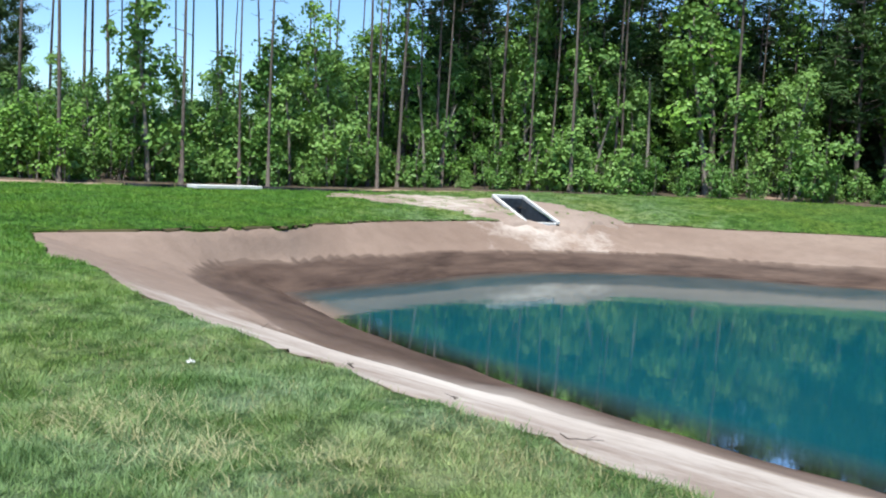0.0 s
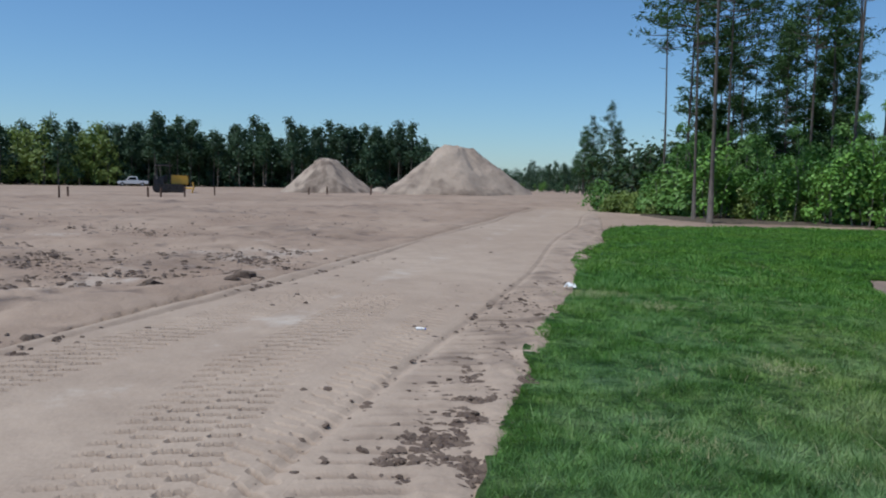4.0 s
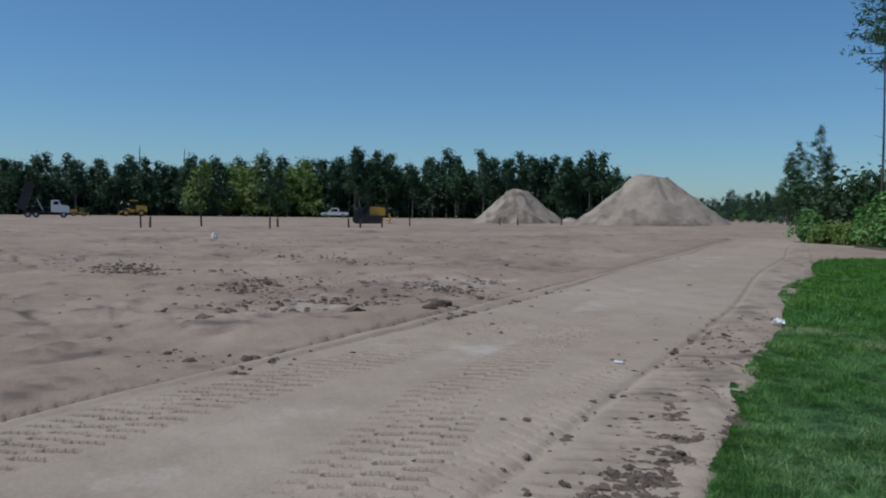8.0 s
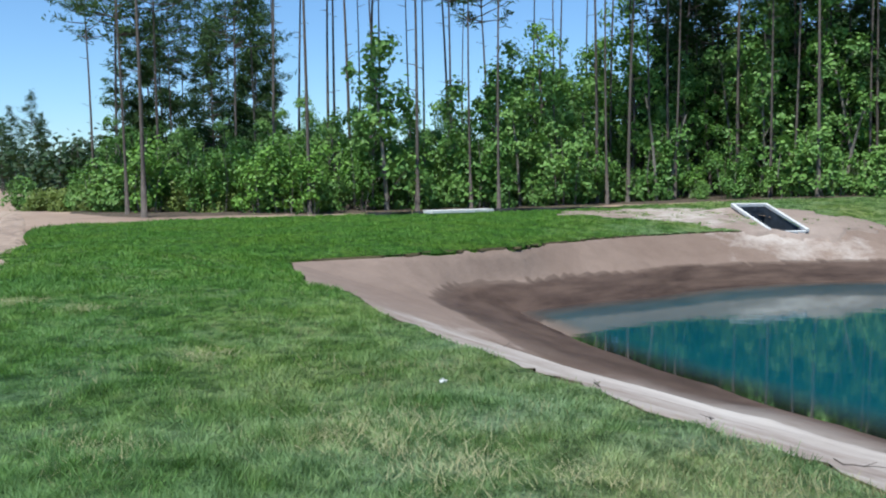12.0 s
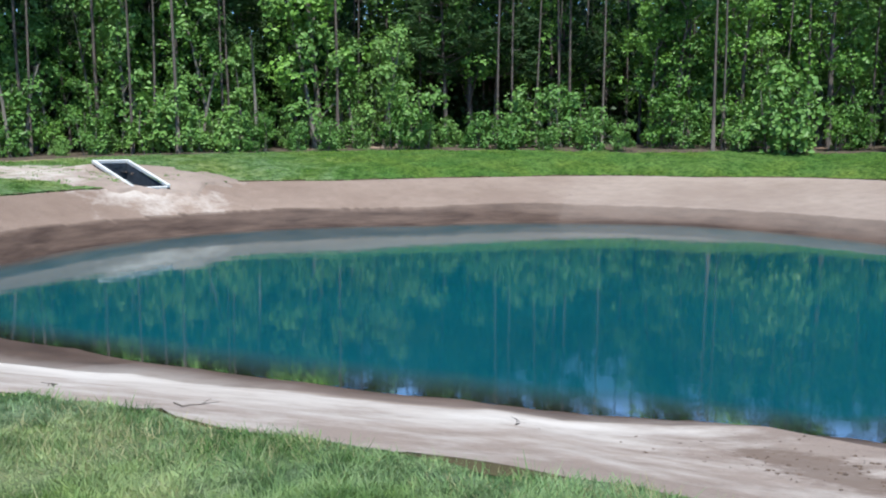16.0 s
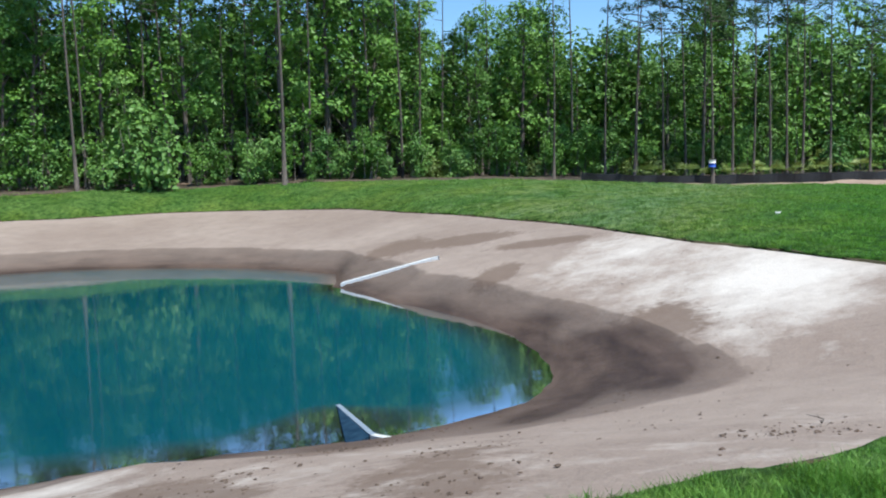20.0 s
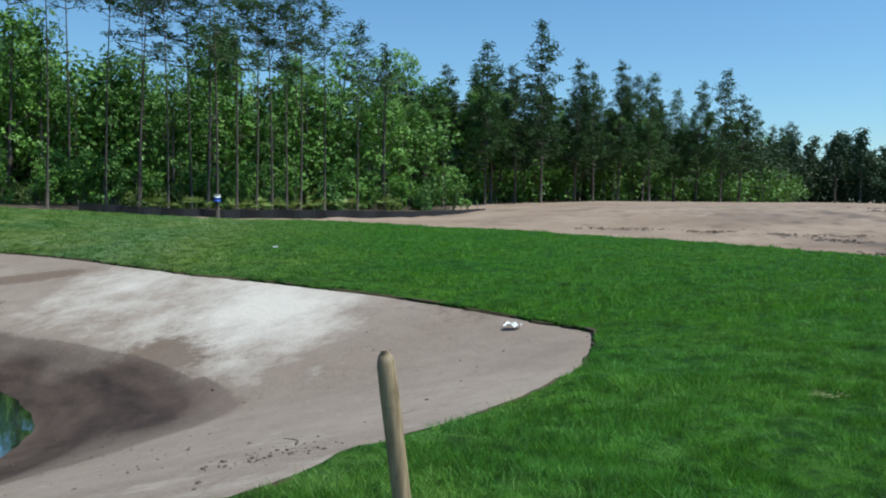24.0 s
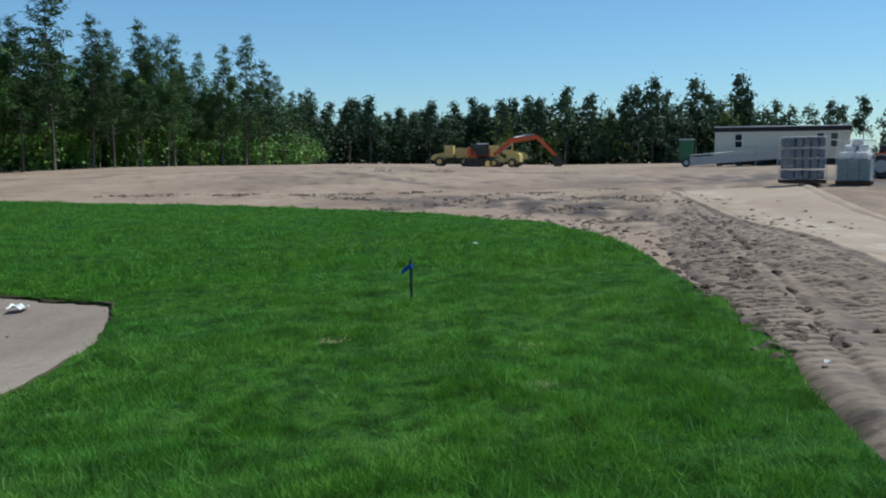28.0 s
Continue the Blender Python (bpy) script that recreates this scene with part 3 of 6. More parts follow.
for x0, y0, a0, b0, k0 in ((15.6, 4.2, 1.0, 0.9, 0.34), (14.3, 3.3, 1.3, 0.7, 0.36), (13.3, 2.5, 1.2, 0.5, 0.30), (11.3, 3.9, 1.6, 0.35, 0.34), (17.6, 6.3, 0.8, 1.2, 0.22)):
    shore = np.where(steps < RD, np.clip(shore + 1.25 * k0 * np.exp(-((X - x0) / a0) ** 2 - ((Y - y0) / b0) ** 2), 0, 1), shore)
pale = 0.20 * np.exp(-((X - 16.5) / 6.0) ** 2 - ((Y - 0.3) / 2.6) ** 2) + 0.14 * np.exp(-((X - 21) / 4.0) ** 2 - ((Y - 0.6) / 1.5) ** 2) + 0.14 * np.exp(-((X - 21.5) / 1.6) ** 2 - ((Y - 6.8) / 1.4) ** 2) + 0.48 * np.exp(-((X - 20) / 5.0) ** 2 - ((Y - 3.2) / 3.4) ** 2) + 0.45 * np.exp(-((X - 23) / 2.6) ** 2 - ((Y - 5.5) / 1.6) ** 2) + 0.6 * np.exp(-((X - 18) / 2.6) ** 2 - ((Y - 1.5) / 1.2) ** 2) + 0.55 * np.exp(-((X - 0.0) / 3.0) ** 2 - ((Y - 13.2) / 2.6) ** 2) + 0.5 * np.exp(-((X - 5.5) / 2.6) ** 2 - ((Y - 8.4) / 1.3) ** 2) + 0.55 * np.exp(-((X - 2.5) / 6.0) ** 2 - ((Y - 35.5) / 2.2) ** 2)
midway = (steps - RW) / (edge_in - RW)
pale += 0.30 * np.exp(-((midway - 0.45) / 0.5) ** 2) * np.clip(1 - np.abs(TH - 222) / 52, 0, 1) ** 0.5
pale += 0.30 * np.clip((steps - RD) / 0.5, 0, 1) * np.clip(1 - np.abs(TH - 228) / 45, 0, 1) ** 0.5
# sand banked up against the white channel
f = np.clip(((X - 23.65) * -0.95 + (Y - 11.45) * 2.9) / 9.3, 0, 1)
Z += 0.06 * np.exp(-((X - 23.65 + 0.95 * f) ** 2 + (Y - 11.45 - 2.9 * f) ** 2) / 0.06) * (steps > RW + 0.1)
co = np.stack([X, Y, Z], -1)
me = fast_mesh("pond_bank", co.reshape(-1, 3), open_drain(co, grid_faces(64, len(th), True)), True)
stain = 0 * X
for x0, y0, a0, b0, k0 in ((26.9, 12.0, 0.8, 1.6, 0.55), (24.9, 8.5, 0.5, 1.4, 0.5), (21.6, 8.6, 1.0, 0.5, 0.45), (26.7, 14.6, 1.4, 0.8, 0.4), (15.8, 3.4, 1.6, 0.8, 0.35), (6.5, 3.2, 1.8, 0.5, 0.22), (5.9, 5.6, 0.5, 0.7, 0.30), (5.4, 4.6, 0.4, 0.5, 0.30), (5.3, 2.5, 0.9, 0.4, 0.25), (8.9, 5.6, 1.2, 0.5, 0.4), (17.5, -2.5, 2.5, 0.8, 0.25), (-2.5, 15.5, 1.2, 1.0, 0.3)):
    stain += 2.6 * k0 * np.exp(-((X - x0) / a0) ** 2 - ((Y - y0) / b0) ** 2)
stain += 0.3 * np.clip(wave(X, Y, 0.6, 31) - 0.35, 0, 1)
values(me, wet=shore, pale=pale, stain=stain, moist=soaked)
me.materials.append(SAND)
tagged(new("pond_bank", me), "smooth sandy pond bank, dark and wet near the water", "ground", kind="structure")

# Water.
fr = np.r_[0.0, 0.25, 0.5, np.linspace(0.6, 1.0, 16)]
over = np.stack([(RW + 0.35) * f for f in fr])
TH = np.broadcast_to(th, over.shape)
X, Y = POND[0] + over * np.cos(np.radians(TH)), POND[1] + over * np.sin(np.radians(TH))
me = fast_mesh("pond_water", np.stack([X, Y, np.full_like(X, WATER_Z)], -1).reshape(-1, 3), grid_faces(len(fr), len(th), True), True)
clear_spot = np.exp(-((X - 10.6) / 1.1) ** 4 - ((Y - 7.0) / 1.0) ** 4)
values(me, depth=np.clip((RW - over) / 4.5, 0, 1) * (1 - 0.85 * clear_spot))
me.materials.append(WATER)
tagged(new("pond_water", me), "still blue-green pond water mirroring the trees", "water", kind="structure")

# Lawn of fresh turf with a cut edge along the sand.
outer = round_pond(LAWN_EDGE, th) + 0.07 * uneven(th, 2.0)
rows = [edge_in - 0.02, edge_in] + [edge_in + (outer - edge_in) * f for f in np.linspace(0, 1, 70)[1:] ** 1.25] + [outer + 0.02]
rows = np.stack(rows)
TH = np.broadcast_to(th, rows.shape)
X, Y = POND[0] + rows * np.cos(np.radians(TH)), POND[1] + rows * np.sin(np.radians(TH))
Z = land(X, Y) + turf_relief(X, Y) + 0.025
Z[0] = Z[1] - 0.16
Z[-1] = Z[-2] - 0.12
co = np.stack([X, Y, Z], -1)
me = fast_mesh("lawn", co.reshape(-1, 3), open_drain(co, grid_faces(len(rows), len(th), True)), True)
me.materials.append(TURF)
tagged(new("lawn", me), "fresh green turf lawn with dry tufts round the pond", "lawn", kind="structure")

# Cut edge of the turf: a thin ragged lip of dark rooty soil.
ragged = 0.03 * uneven(th, 4.0)
shown = np.where(uneven(th, 7.0) + 0.5 * uneven(th, 9.0) > -0.05, 0.0, 0.10)
lip = np.stack([edge_in - 0.07 + ragged + shown, edge_in - 0.05 + ragged + shown, edge_in - 0.015, edge_in + 0.05])
TH = np.broadcast_to(th, lip.shape)
X, Y = POND[0] + lip * np.cos(np.radians(TH)), POND[1] + lip * np.sin(np.radians(TH))
Z = np.stack([edge_level(th) - 0.06, edge_level(th) + 0.02 + ragged, land(X[2], Y[2]) + 0.02, land(X[3], Y[3]) + 0.0])
co = np.stack([X, Y, Z], -1)
me = fast_mesh("turf_edge", co.reshape(-1, 3), open_drain(co, grid_faces(4, len(th), True), 0.9), True)
me.materials.append(ROOTS)
tagged(new("turf_edge", me), "dark rooty cut edge of the turf above the sand", "ground", kind="structure")

# Dirt road beside the lawn, with ruts and tread marks pressed into it.
us = np.r_[np.arange(-32, -15, 0.12), np.arange(-15, -3.6, 0.032), np.arange(-3.6, 3, 0.3), np.arange(3, 11, 0.021), np.arange(11, 17, 0.06), np.arange(17, 33, 0.15), np.arange(33, 62, 0.35)]
cells = np.linspace(0, 1, 215)
U, F = np.meshgrid(us, cells, indexing="ij")
foot = np.interp(U, (-32, -24, -14, -8, -6, -3, 2, 33, 62), (1.1, 0.2, 0.4, 1.0, 1.2, 1.15, 0.55, 0.35, 1.2))
V = foot + (6.05 - foot) * F
X, Y = ROAD_U[0] * U + ROAD_N[0] * V, ROAD_U[1] * U + ROAD_N[1] * V
PRINT_SHADE = np.zeros_like(U)
D = 0.012 * wave(X, Y, 1.6, 1) + 0.004 * wave(X, Y, 6, 2)


def tread(D, centre, half, columns, pitch, lean, deep, start, end, bar=0.17):
    """Staggered columns of lug prints: short bars pressed across the track. Centre: pairs along the road and across it."""
    c = np.interp(U, *np.array(centre, float).T)
    across = (V - c) / half
    fade = np.clip((U - start) / 0.8, 0, 1) * np.clip((end - U) / 3.0, 0, 1) * np.clip((1 - np.abs(across)) * 6, 0, 1)
    col = (across + 1) / 2 * columns + 0.12 * np.sin(2.1 * U)
    k = np.floor(col)
    inside = np.clip((0.5 - np.abs(col - k - 0.5)) * 9, 0, 1)
    phase = (U + lean * (V - c) + (k % 2) * pitch / 2 + 0.025 * np.sin(5 * U + 3 * k)) / pitch
    slot = np.clip((1 - np.abs((phase % 1) - 0.5) / bar) * 2.5, 0, 1)
    worn = np.clip(0.8 + 0.7 * wave(X, Y, 1.3, 9 + half), 0.05, 1)
    # Mask of the pressed bars, used to paint their shade into the soil colour.
    PRINT_SHADE[:] = np.maximum(PRINT_SHADE, fade * worn * inside * slot * deep / 0.045)
    return D + fade * deep * worn * (0.2 - inside * slot * 1.1)


D = tread(D, ((3, 2.45), (4.6, 2.65), (7.2, 3.12), (12, 3.35)), 0.47, 4, 0.205, 0.35, 0.036, 3, 13.5, 0.19)
D = tread(D, ((3, 5.1), (6, 4.95), (10, 4.6), (14, 4.4)), 0.45, 3, 0.21, 0.4, 0.034, 3, 13.5, 0.19)
D = tread(D, ((3, 1.95), (8, 2.2), (12, 2.4)), 0.24, 2, 0.20, -0.5, 0.026, 3, 13, 0.16)
D = tread(D, ((3, 1.35), (12, 1.55)), 0.36, 1, 0.26, 0.3, 0.016, 3, 15, 0.2)
D = tread(D, ((-27, 0.9), (-14, 1.15), (-8, 1.52), (-5, 1.6)), 0.40, 1, 0.20, 0.25, 0.034, -20, -3, 0.15)
D = tread(D, ((-27, 1.6), (-14, 2.4), (-8, 2.5), (-5, 2.5)), 0.46, 2, 0.17, 0.25, 0.034, -26, -3, 0.16)
D = tread(D, ((-27, 2.2), (-14, 3.1), (-5, 3.2)), 0.2, 1, 0.16, 0.2, 0.034, -26, -3, 0.2)
for centre, half, deep in ((1.78, 0.06, 0.03), (5.45, 0.07, 0.03), (3.9, 0.5, 0.012)):
    D -= deep * np.exp(-((V - centre - 0.12 * np.sin(0.3 * U)) / half) ** 2)
D += (U > 0) * np.clip((1.75 - V) / 0.3, 0, 1) * (0.016 * np.clip(wave(X, Y, 2.9, 33), 0, 1) + 0.014 * wave(X, Y, 7.0, 34))
D += 0.028 * np.exp(-((V - 5.6) / 0.16) ** 2) * (0.7 + 0.5 * wave(U, U * 0, 1.1))
D += 0.045 * np.clip(wave(X, Y, 3.5, 4), 0, 1) * np.clip((1.35 - V) / 0.5, 0, 1) + 0.04 * np.clip(wave(X, Y, 5.5, 5), 0, 1) * np.clip((1.2 - V) / 0.4, 0, 1)
strip = np.interp(U, (-32, -26, -20, -14, -8), (2.2, 2.9, 3.5, 4.3, 4.6))  # the smooth pale run of the road's right half
churn = (U < -3) * np.clip((strip - 0.8 - V) / 0.5, 0, 1) * np.clip((U + 32) / 9, 0, 1)
D += churn * np.clip((-7.5 - U) / 3, 0.1, 1) * (0.03 * np.abs(wave(X, Y, 2.4, 7)) + 0.022 * wave(X, Y, 9.0, 18) + 0.06 * np.clip(wave(X, Y, 4.5, 8) - 0.1, 0, 1) * np.clip((-9 - U) / 3, 0, 1))
D += (U < -3) * 0.05 * np.exp(-((V - strip + 0.9) / 0.12) ** 2)
rim = np.minimum.reduce([(V - foot) / 0.35, (6.05 - V) / 0.4, (U + 32) / 1.5, (61 - U) / 6]).clip(0, 1)
Z = land(X, Y) + D * rim + 0.012 - 0.20 * (1 - rim) ** 2
me = fast_mesh("dirt_road", np.stack([X, Y, Z], -1).reshape(-1, 3), grid_faces(len(us), len(cells)), False)
pale = 0.30 * np.exp(-((V - 3.9) / 0.45) ** 2) + 0.12 * np.exp(-((V - 2.15) / 0.15) ** 2)
# Prints are coloured darker for the lugs' small shadows; the rest is darker soil.
wet = 0.55 * PRINT_SHADE + (U > 0) * np.clip((1.95 - V) / 0.35, 0, 1) * (0.14 + 0.36 * np.clip(wave(X, Y, 2.9, 33) + 0.1, 0, 1) * np.clip((U - 5.5) / 3, 0.15, 1)) + 0.22 * np.exp(-((V - 5.5) / 0.12) ** 2)
# Dark churned soil, then a thin painted shadow line along the step.
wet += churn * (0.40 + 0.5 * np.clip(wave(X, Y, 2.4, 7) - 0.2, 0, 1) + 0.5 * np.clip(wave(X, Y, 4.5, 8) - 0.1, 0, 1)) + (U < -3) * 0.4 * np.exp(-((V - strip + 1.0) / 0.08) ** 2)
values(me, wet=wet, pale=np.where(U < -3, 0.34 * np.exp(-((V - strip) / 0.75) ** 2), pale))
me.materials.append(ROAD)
tagged(new("dirt_road", me), "pale dirt road with tyre ruts and tread marks", "road", kind="structure")

# ---------------------------------------------------------------- trees
def kites(rng, centres, size, spread, up=0.4, slim=0.55, out=None):
    """Leaves: one four-cornered blade at each centre, turned at random, or roughly along out, the ways that the clump faces."""
    n = len(centres)
    way = rng.normal(size=(n, 3))
    way[:, 2] = way[:, 2] * 0.6 - 0.15
    way /= np.linalg.norm(way, axis=1, keepdims=True)
    nor = rng.normal(size=(n, 3)) * (1 - up) + np.array((0, 0, up * 1.6))
    if out is not None:
        nor = out + rng.normal(size=(n, 3)) * 0.42 + np.array((0, 0, 0.25))
    side = np.cross(way, nor)
    side /= np.linalg.norm(side, axis=1, keepdims=True) + 1e-6
    if out is not None:
        nor /= np.linalg.norm(nor, axis=1, keepdims=True) + 1e-6
        way = np.cross(nor, side)
    s = size * rng.uniform(1 - spread, 1 + spread, (n, 1))
    bow = np.cross(side, way) * s * 0.12
    v = np.stack([centres - way * s * 0.5, centres + side * s * slim * 0.5 + bow, centres + way * s * 0.5, centres - side * s * slim * 0.5 + bow], 1).reshape(-1, 3)
    return v, np.arange(4 * n).reshape(-1, 4)


def crown_points(rng, lobes, clumps, leaves, clump_r):
    """Points in clumps on the outside of several lobes (x, y, z, radius, height), and the way that each faces."""
    out, ways = [], []
    for x, y, z, r, h in lobes:
        way = rng.normal(size=(clumps, 3))
        way[:, 2] = way[:, 2] * 0.8 + 0.4
        way /= np.linalg.norm(way, axis=1, keepdims=True)
        mid = np.array((x, y, z)) + way * np.array((r, r, h)) * rng.uniform(0.7, 1.05, (clumps, 1))
        for m, w in zip(mid, way):
            k = max(3, int(leaves * rng.uniform(0.5, 1.4)))
            off = rng.normal(size=(k, 3)) * clump_r * rng.uniform(0.6, 1.3)
            off -= w * (off @ w)[:, None] * 0.55  # flattened along the way it faces
            out.append(m + off)
            ways.append(w * 0.8 + off / clump_r * 0.35)
    return np.concatenate(out), np.concatenate(ways)


def bent(rng, top, lean, n=6):
    """A stem's line from the ground to its top."""
    k, k2 = rng.normal(size=2) * lean, rng.normal(size=2) * lean * 0.4
    return [(k[0] * (i / n) ** 1.5 * top + k2[0] * math.sin(3 * i / n) * top, k[1] * (i / n) ** 1.5 * top + k2[1] * math.sin(3 * i / n + 1) * top, top * i / n - (0.3 if i == 0 else 0)) for i in range(n + 1)]


def tree_thing(name, label, category, group, stems, crown, bark, leaf):
    ob = thing(name, label, category, group=group)
    part("trunk", stems, bark, ob)
    me = fast_mesh("crown", *crown)
    me.materials.append(leaf)
    c = new("crown", me)
    c.parent = ob
    return ob


def pine(seed, height, bare_to, dense=1.0, radius=0.078):
    """A tall pine with a bare trunk, whorls of limbs and tufts of needles at their ends."""
    rng = np.random.default_rng(seed)
    bm = bmesh.new()
    line = bent(rng, height, 0.012, 9)
    tube(bm, line, [radius * (1.25 - 1.1 * i / 9) + (0.05 if i == 0 else 0) for i in range(10)], 7)
    tips = []
    z, whorl = height * bare_to, 0
    at = lambda h: np.array(line[min(9, int(h / height * 9))]) * np.array((1, 1, 0)) + np.array((0, 0, h))
    for k in range(5):
        h = height * rng.uniform(0.42 * bare_to, bare_to)
        a = rng.uniform(0, 6.28)
        p = at(h)
        tube(bm, [p, p + np.array((math.cos(a), math.sin(a), 0.15)) * rng.uniform(0.3, 0.9)], [0.025, 0.008], 4)
    while z < height - 0.4:
        f = (z - height * bare_to) / (height * (1 - bare_to))
        reach = (0.45 + 2.0 * math.sin(math.pi * min(1, 0.25 + 0.75 * (1 - f)) * 0.55)) * (1.1 - 0.75 * f) * dense ** 0.3
        for k in range(rng.integers(2, 5)):
            a, l = rng.uniform(0, 6.28), reach * rng.uniform(0.55, 1.15)
            p = at(z)
            e = p + np.array((math.cos(a) * l, math.sin(a) * l, l * rng.uniform(0.05, 0.5)))
            m = (p + e) / 2 + np.array((0, 0, -0.08 * l))
            tube(bm, [p, m, e], [0.045 * (1.1 - 0.7 * f), 0.03, 0.012], 3, False)
            for t in np.linspace(0.45, 1.0, max(2, int(l * 2.2 * dense))):
                b = p + (e - p) * t + rng.normal(size=3) * 0.16
                tips.append(b)
        z += height * (1 - bare_to) * rng.uniform(0.045, 0.085) / dense ** 0.5
    tips += [np.array(line[-1]) + rng.normal(size=3) * 0.2 for _ in range(6)]
    tips = np.array(tips)
    k = 10 if bare_to > 0.4 else 15
    centres = np.repeat(tips, k, 0) + rng.normal(size=(len(tips) * k, 3)) * np.array((0.23, 0.23, 0.16))
    v, f = kites(rng, centres, 0.50, 0.4, 0.25, 0.17)
    return tree_thing("pine_tree", "tall slender pine with bare trunk and tufted dark crown", "tree", "pines of the wood's edge", bm, (v, f), BARK_PINE, NEEDLE)


def broadleaf(seed, height, spread, low, leaf, bark=None, size=0.235, clumps=11, leaves=18, label="leafy green broadleaf tree at the wood's edge", group="broadleaf trees of the wood"):
    """A broad-leaved tree: a trunk, limbs to lobes of foliage, leaves in clumps."""
    rng = np.random.default_rng(seed)
    bm = bmesh.new()
    line = bent(rng, height * 0.86, 0.05)
    tube(bm, line, [height * 0.010 * (1.3 - 1.05 * i / 6) + 0.012 for i in range(7)], 7)
    lobes = []
    n = max(6, int(height * 0.95))
    for k in range(n):
        f = k / (n - 1)
        z = height * (low + (0.93 - low) * f)
        w = spread * (0.95 - 0.55 * f) * rng.uniform(0.5, 1.0)
        a = k * 2.4 + rng.uniform(-0.5, 0.5)
        base = np.array(line[min(6, int(z / height * 6))])
        c = np.array((base[0] + math.cos(a) * w * 0.75, base[1] + math.sin(a) * w * 0.75, z))
        r = spread * rng.uniform(0.32, 0.55) * (1.05 - 0.35 * f)
        lobes.append((*c, r, r * rng.uniform(0.6, 0.95)))
        s = np.array((base[0], base[1], max(0.3, z - 0.9 * w)))
        tube(bm, [s, (s + c) / 2 + np.array((0, 0, 0.15)), c], [0.010 * height * 0.55, 0.006 * height * 0.5, 0.012], 4, False)
    at, out = crown_points(rng, lobes, clumps, leaves, 0.27)
    v, f = kites(rng, at, size, 0.4, 0.55, 0.74, out)
    return tree_thing("broadleaf_tree", label, "tree", group, bm, (v, f), bark or BARK_PINE, leaf)


def shrub(seed, height, spread, leaf, stems=6, size=0.185, low=0.3, clumps=6, leaves=17, label="bushy green sapling clump with thin pale stems", name="shrub"):
    """Several thin stems from one foot with leaf clumps over them."""
    rng = np.random.default_rng(seed)
    bm = bmesh.new()
    lobes = []
    for k in range(stems):
        a, w = rng.uniform(0, 6.28), spread * rng.uniform(0.15, 0.8)
        h = height * rng.uniform(0.62, 1.0)
        top = np.array((math.cos(a) * w, math.sin(a) * w, h * 0.9))
        foot = np.array((math.cos(a) * w * 0.55, math.sin(a) * w * 0.55, -0.25))
        tube(bm, [foot, (foot + top) / 2 + rng.normal(size=3) * 0.08, top], [0.035, 0.025, 0.008], 5, False)
        for f in np.linspace(low, 0.95, 3):
            c = foot + (top - foot) * f + rng.normal(size=3) * 0.22
            lobes.append((*c, spread * rng.uniform(0.22, 0.4), spread * rng.uniform(0.2, 0.34)))
    at, out = crown_points(rng, lobes, clumps, leaves, 0.18)
    v, f = kites(rng, at, size, 0.4, 0.5, 0.7, out)
    return tree_thing(name, label, "shrub", "shrubs along the wood's edge", bm, (v, f), BARK_PALE, leaf)


def far_tree(seed, height, pine_like, leaf):
    """A tree of the far line: fewer and larger clumps."""
    rng = np.random.default_rng(seed)
    bm = bmesh.new()
    tube(bm, [(0, 0, -0.5), (0.1, 0, height * 0.5), (0, 0.1, height * 0.92)], [0.10, 0.08, 0.03], 5)
    lobes = []
    low = 0.46 if pine_like else 0.1
    for k in range(11 if pine_like else 12):
        f = k / (10 if pine_like else 11)
        w = (1.3 if pine_like else 2.6) * (1.0 - 0.65 * f) * rng.uniform(0.4, 1.0)
        a = rng.uniform(0, 6.28)
        lobes.append((math.cos(a) * w, math.sin(a) * w, height * (low + (0.95 - low) * f), (1.25 * (1.05 - 0.6 * f) if pine_like else 1.9 * (1.05 - 0.4 * f)) * rng.uniform(0.75, 1.1), 0.95 * rng.uniform(0.7, 1.2)))
    at, out = crown_points(rng, lobes, 7, 11, 0.45)
    v, f = kites(rng, at, 0.52, 0.4, 0.4, 0.66, out)
    kind = "pine" if pine_like else "leafy tree"
    return tree_thing("far_pine_tree" if pine_like else "far_leafy_tree", f"distant dark green {kind} in the far tree line", "tree", "far tree line", bm, (v, f), BARK_PINE, leaf)


dice = random.Random(11)
taken = []


def planted(makers, spots):
    """Builds each kind once, at its first spot, and copies it to the others. Spots: kind, x, y, height scale."""
    first = {}
    for kind, x, y, s in spots:
        m = pose(x, y, land_at(x, y), dice.uniform(-1.5, 1.5), dice.uniform(-1.5, 1.5), dice.uniform(0, 360)) @ Matrix.Diagonal((s * dice.uniform(0.9, 1.1), s * dice.uniform(0.9, 1.1), s, 1))
        if kind not in first:
            first[kind] = makers[kind]()
            first[kind].matrix_world = m
        else:
            c = copy_thing(first[kind], m)
            c.matrix_basis = m
    return first


def band(kinds, az0, az1, d0, d1, count, s0=0.85, s1=1.15, gap=0.8, lumpy=0.0):
    """Spots strewn between two azimuths and two distances (each distance a pair: at az0, at az1)."""
    spots = []
    for k in range(count):
        for tries in range(12):
            f = (k + dice.random()) / count
            az = az0 + (az1 - az0) * f
            g = dice.random()
            lo, hi = d0[0] + (d0[1] - d0[0]) * f, d1[0] + (d1[1] - d1[0]) * f
            x, y = polar(az, lo + (hi - lo) * g)
            if all((x - a) ** 2 + (y - b) ** 2 > gap * gap for a, b in taken):
                break
        taken.append((x, y))
        spots.append((dice.choice(kinds), x, y, dice.uniform(s0, s1) * (1 + lumpy * (0.7 * math.sin(az * 1.05) + 0.5 * math.sin(az * 2.3 + 1)))))
    return spots


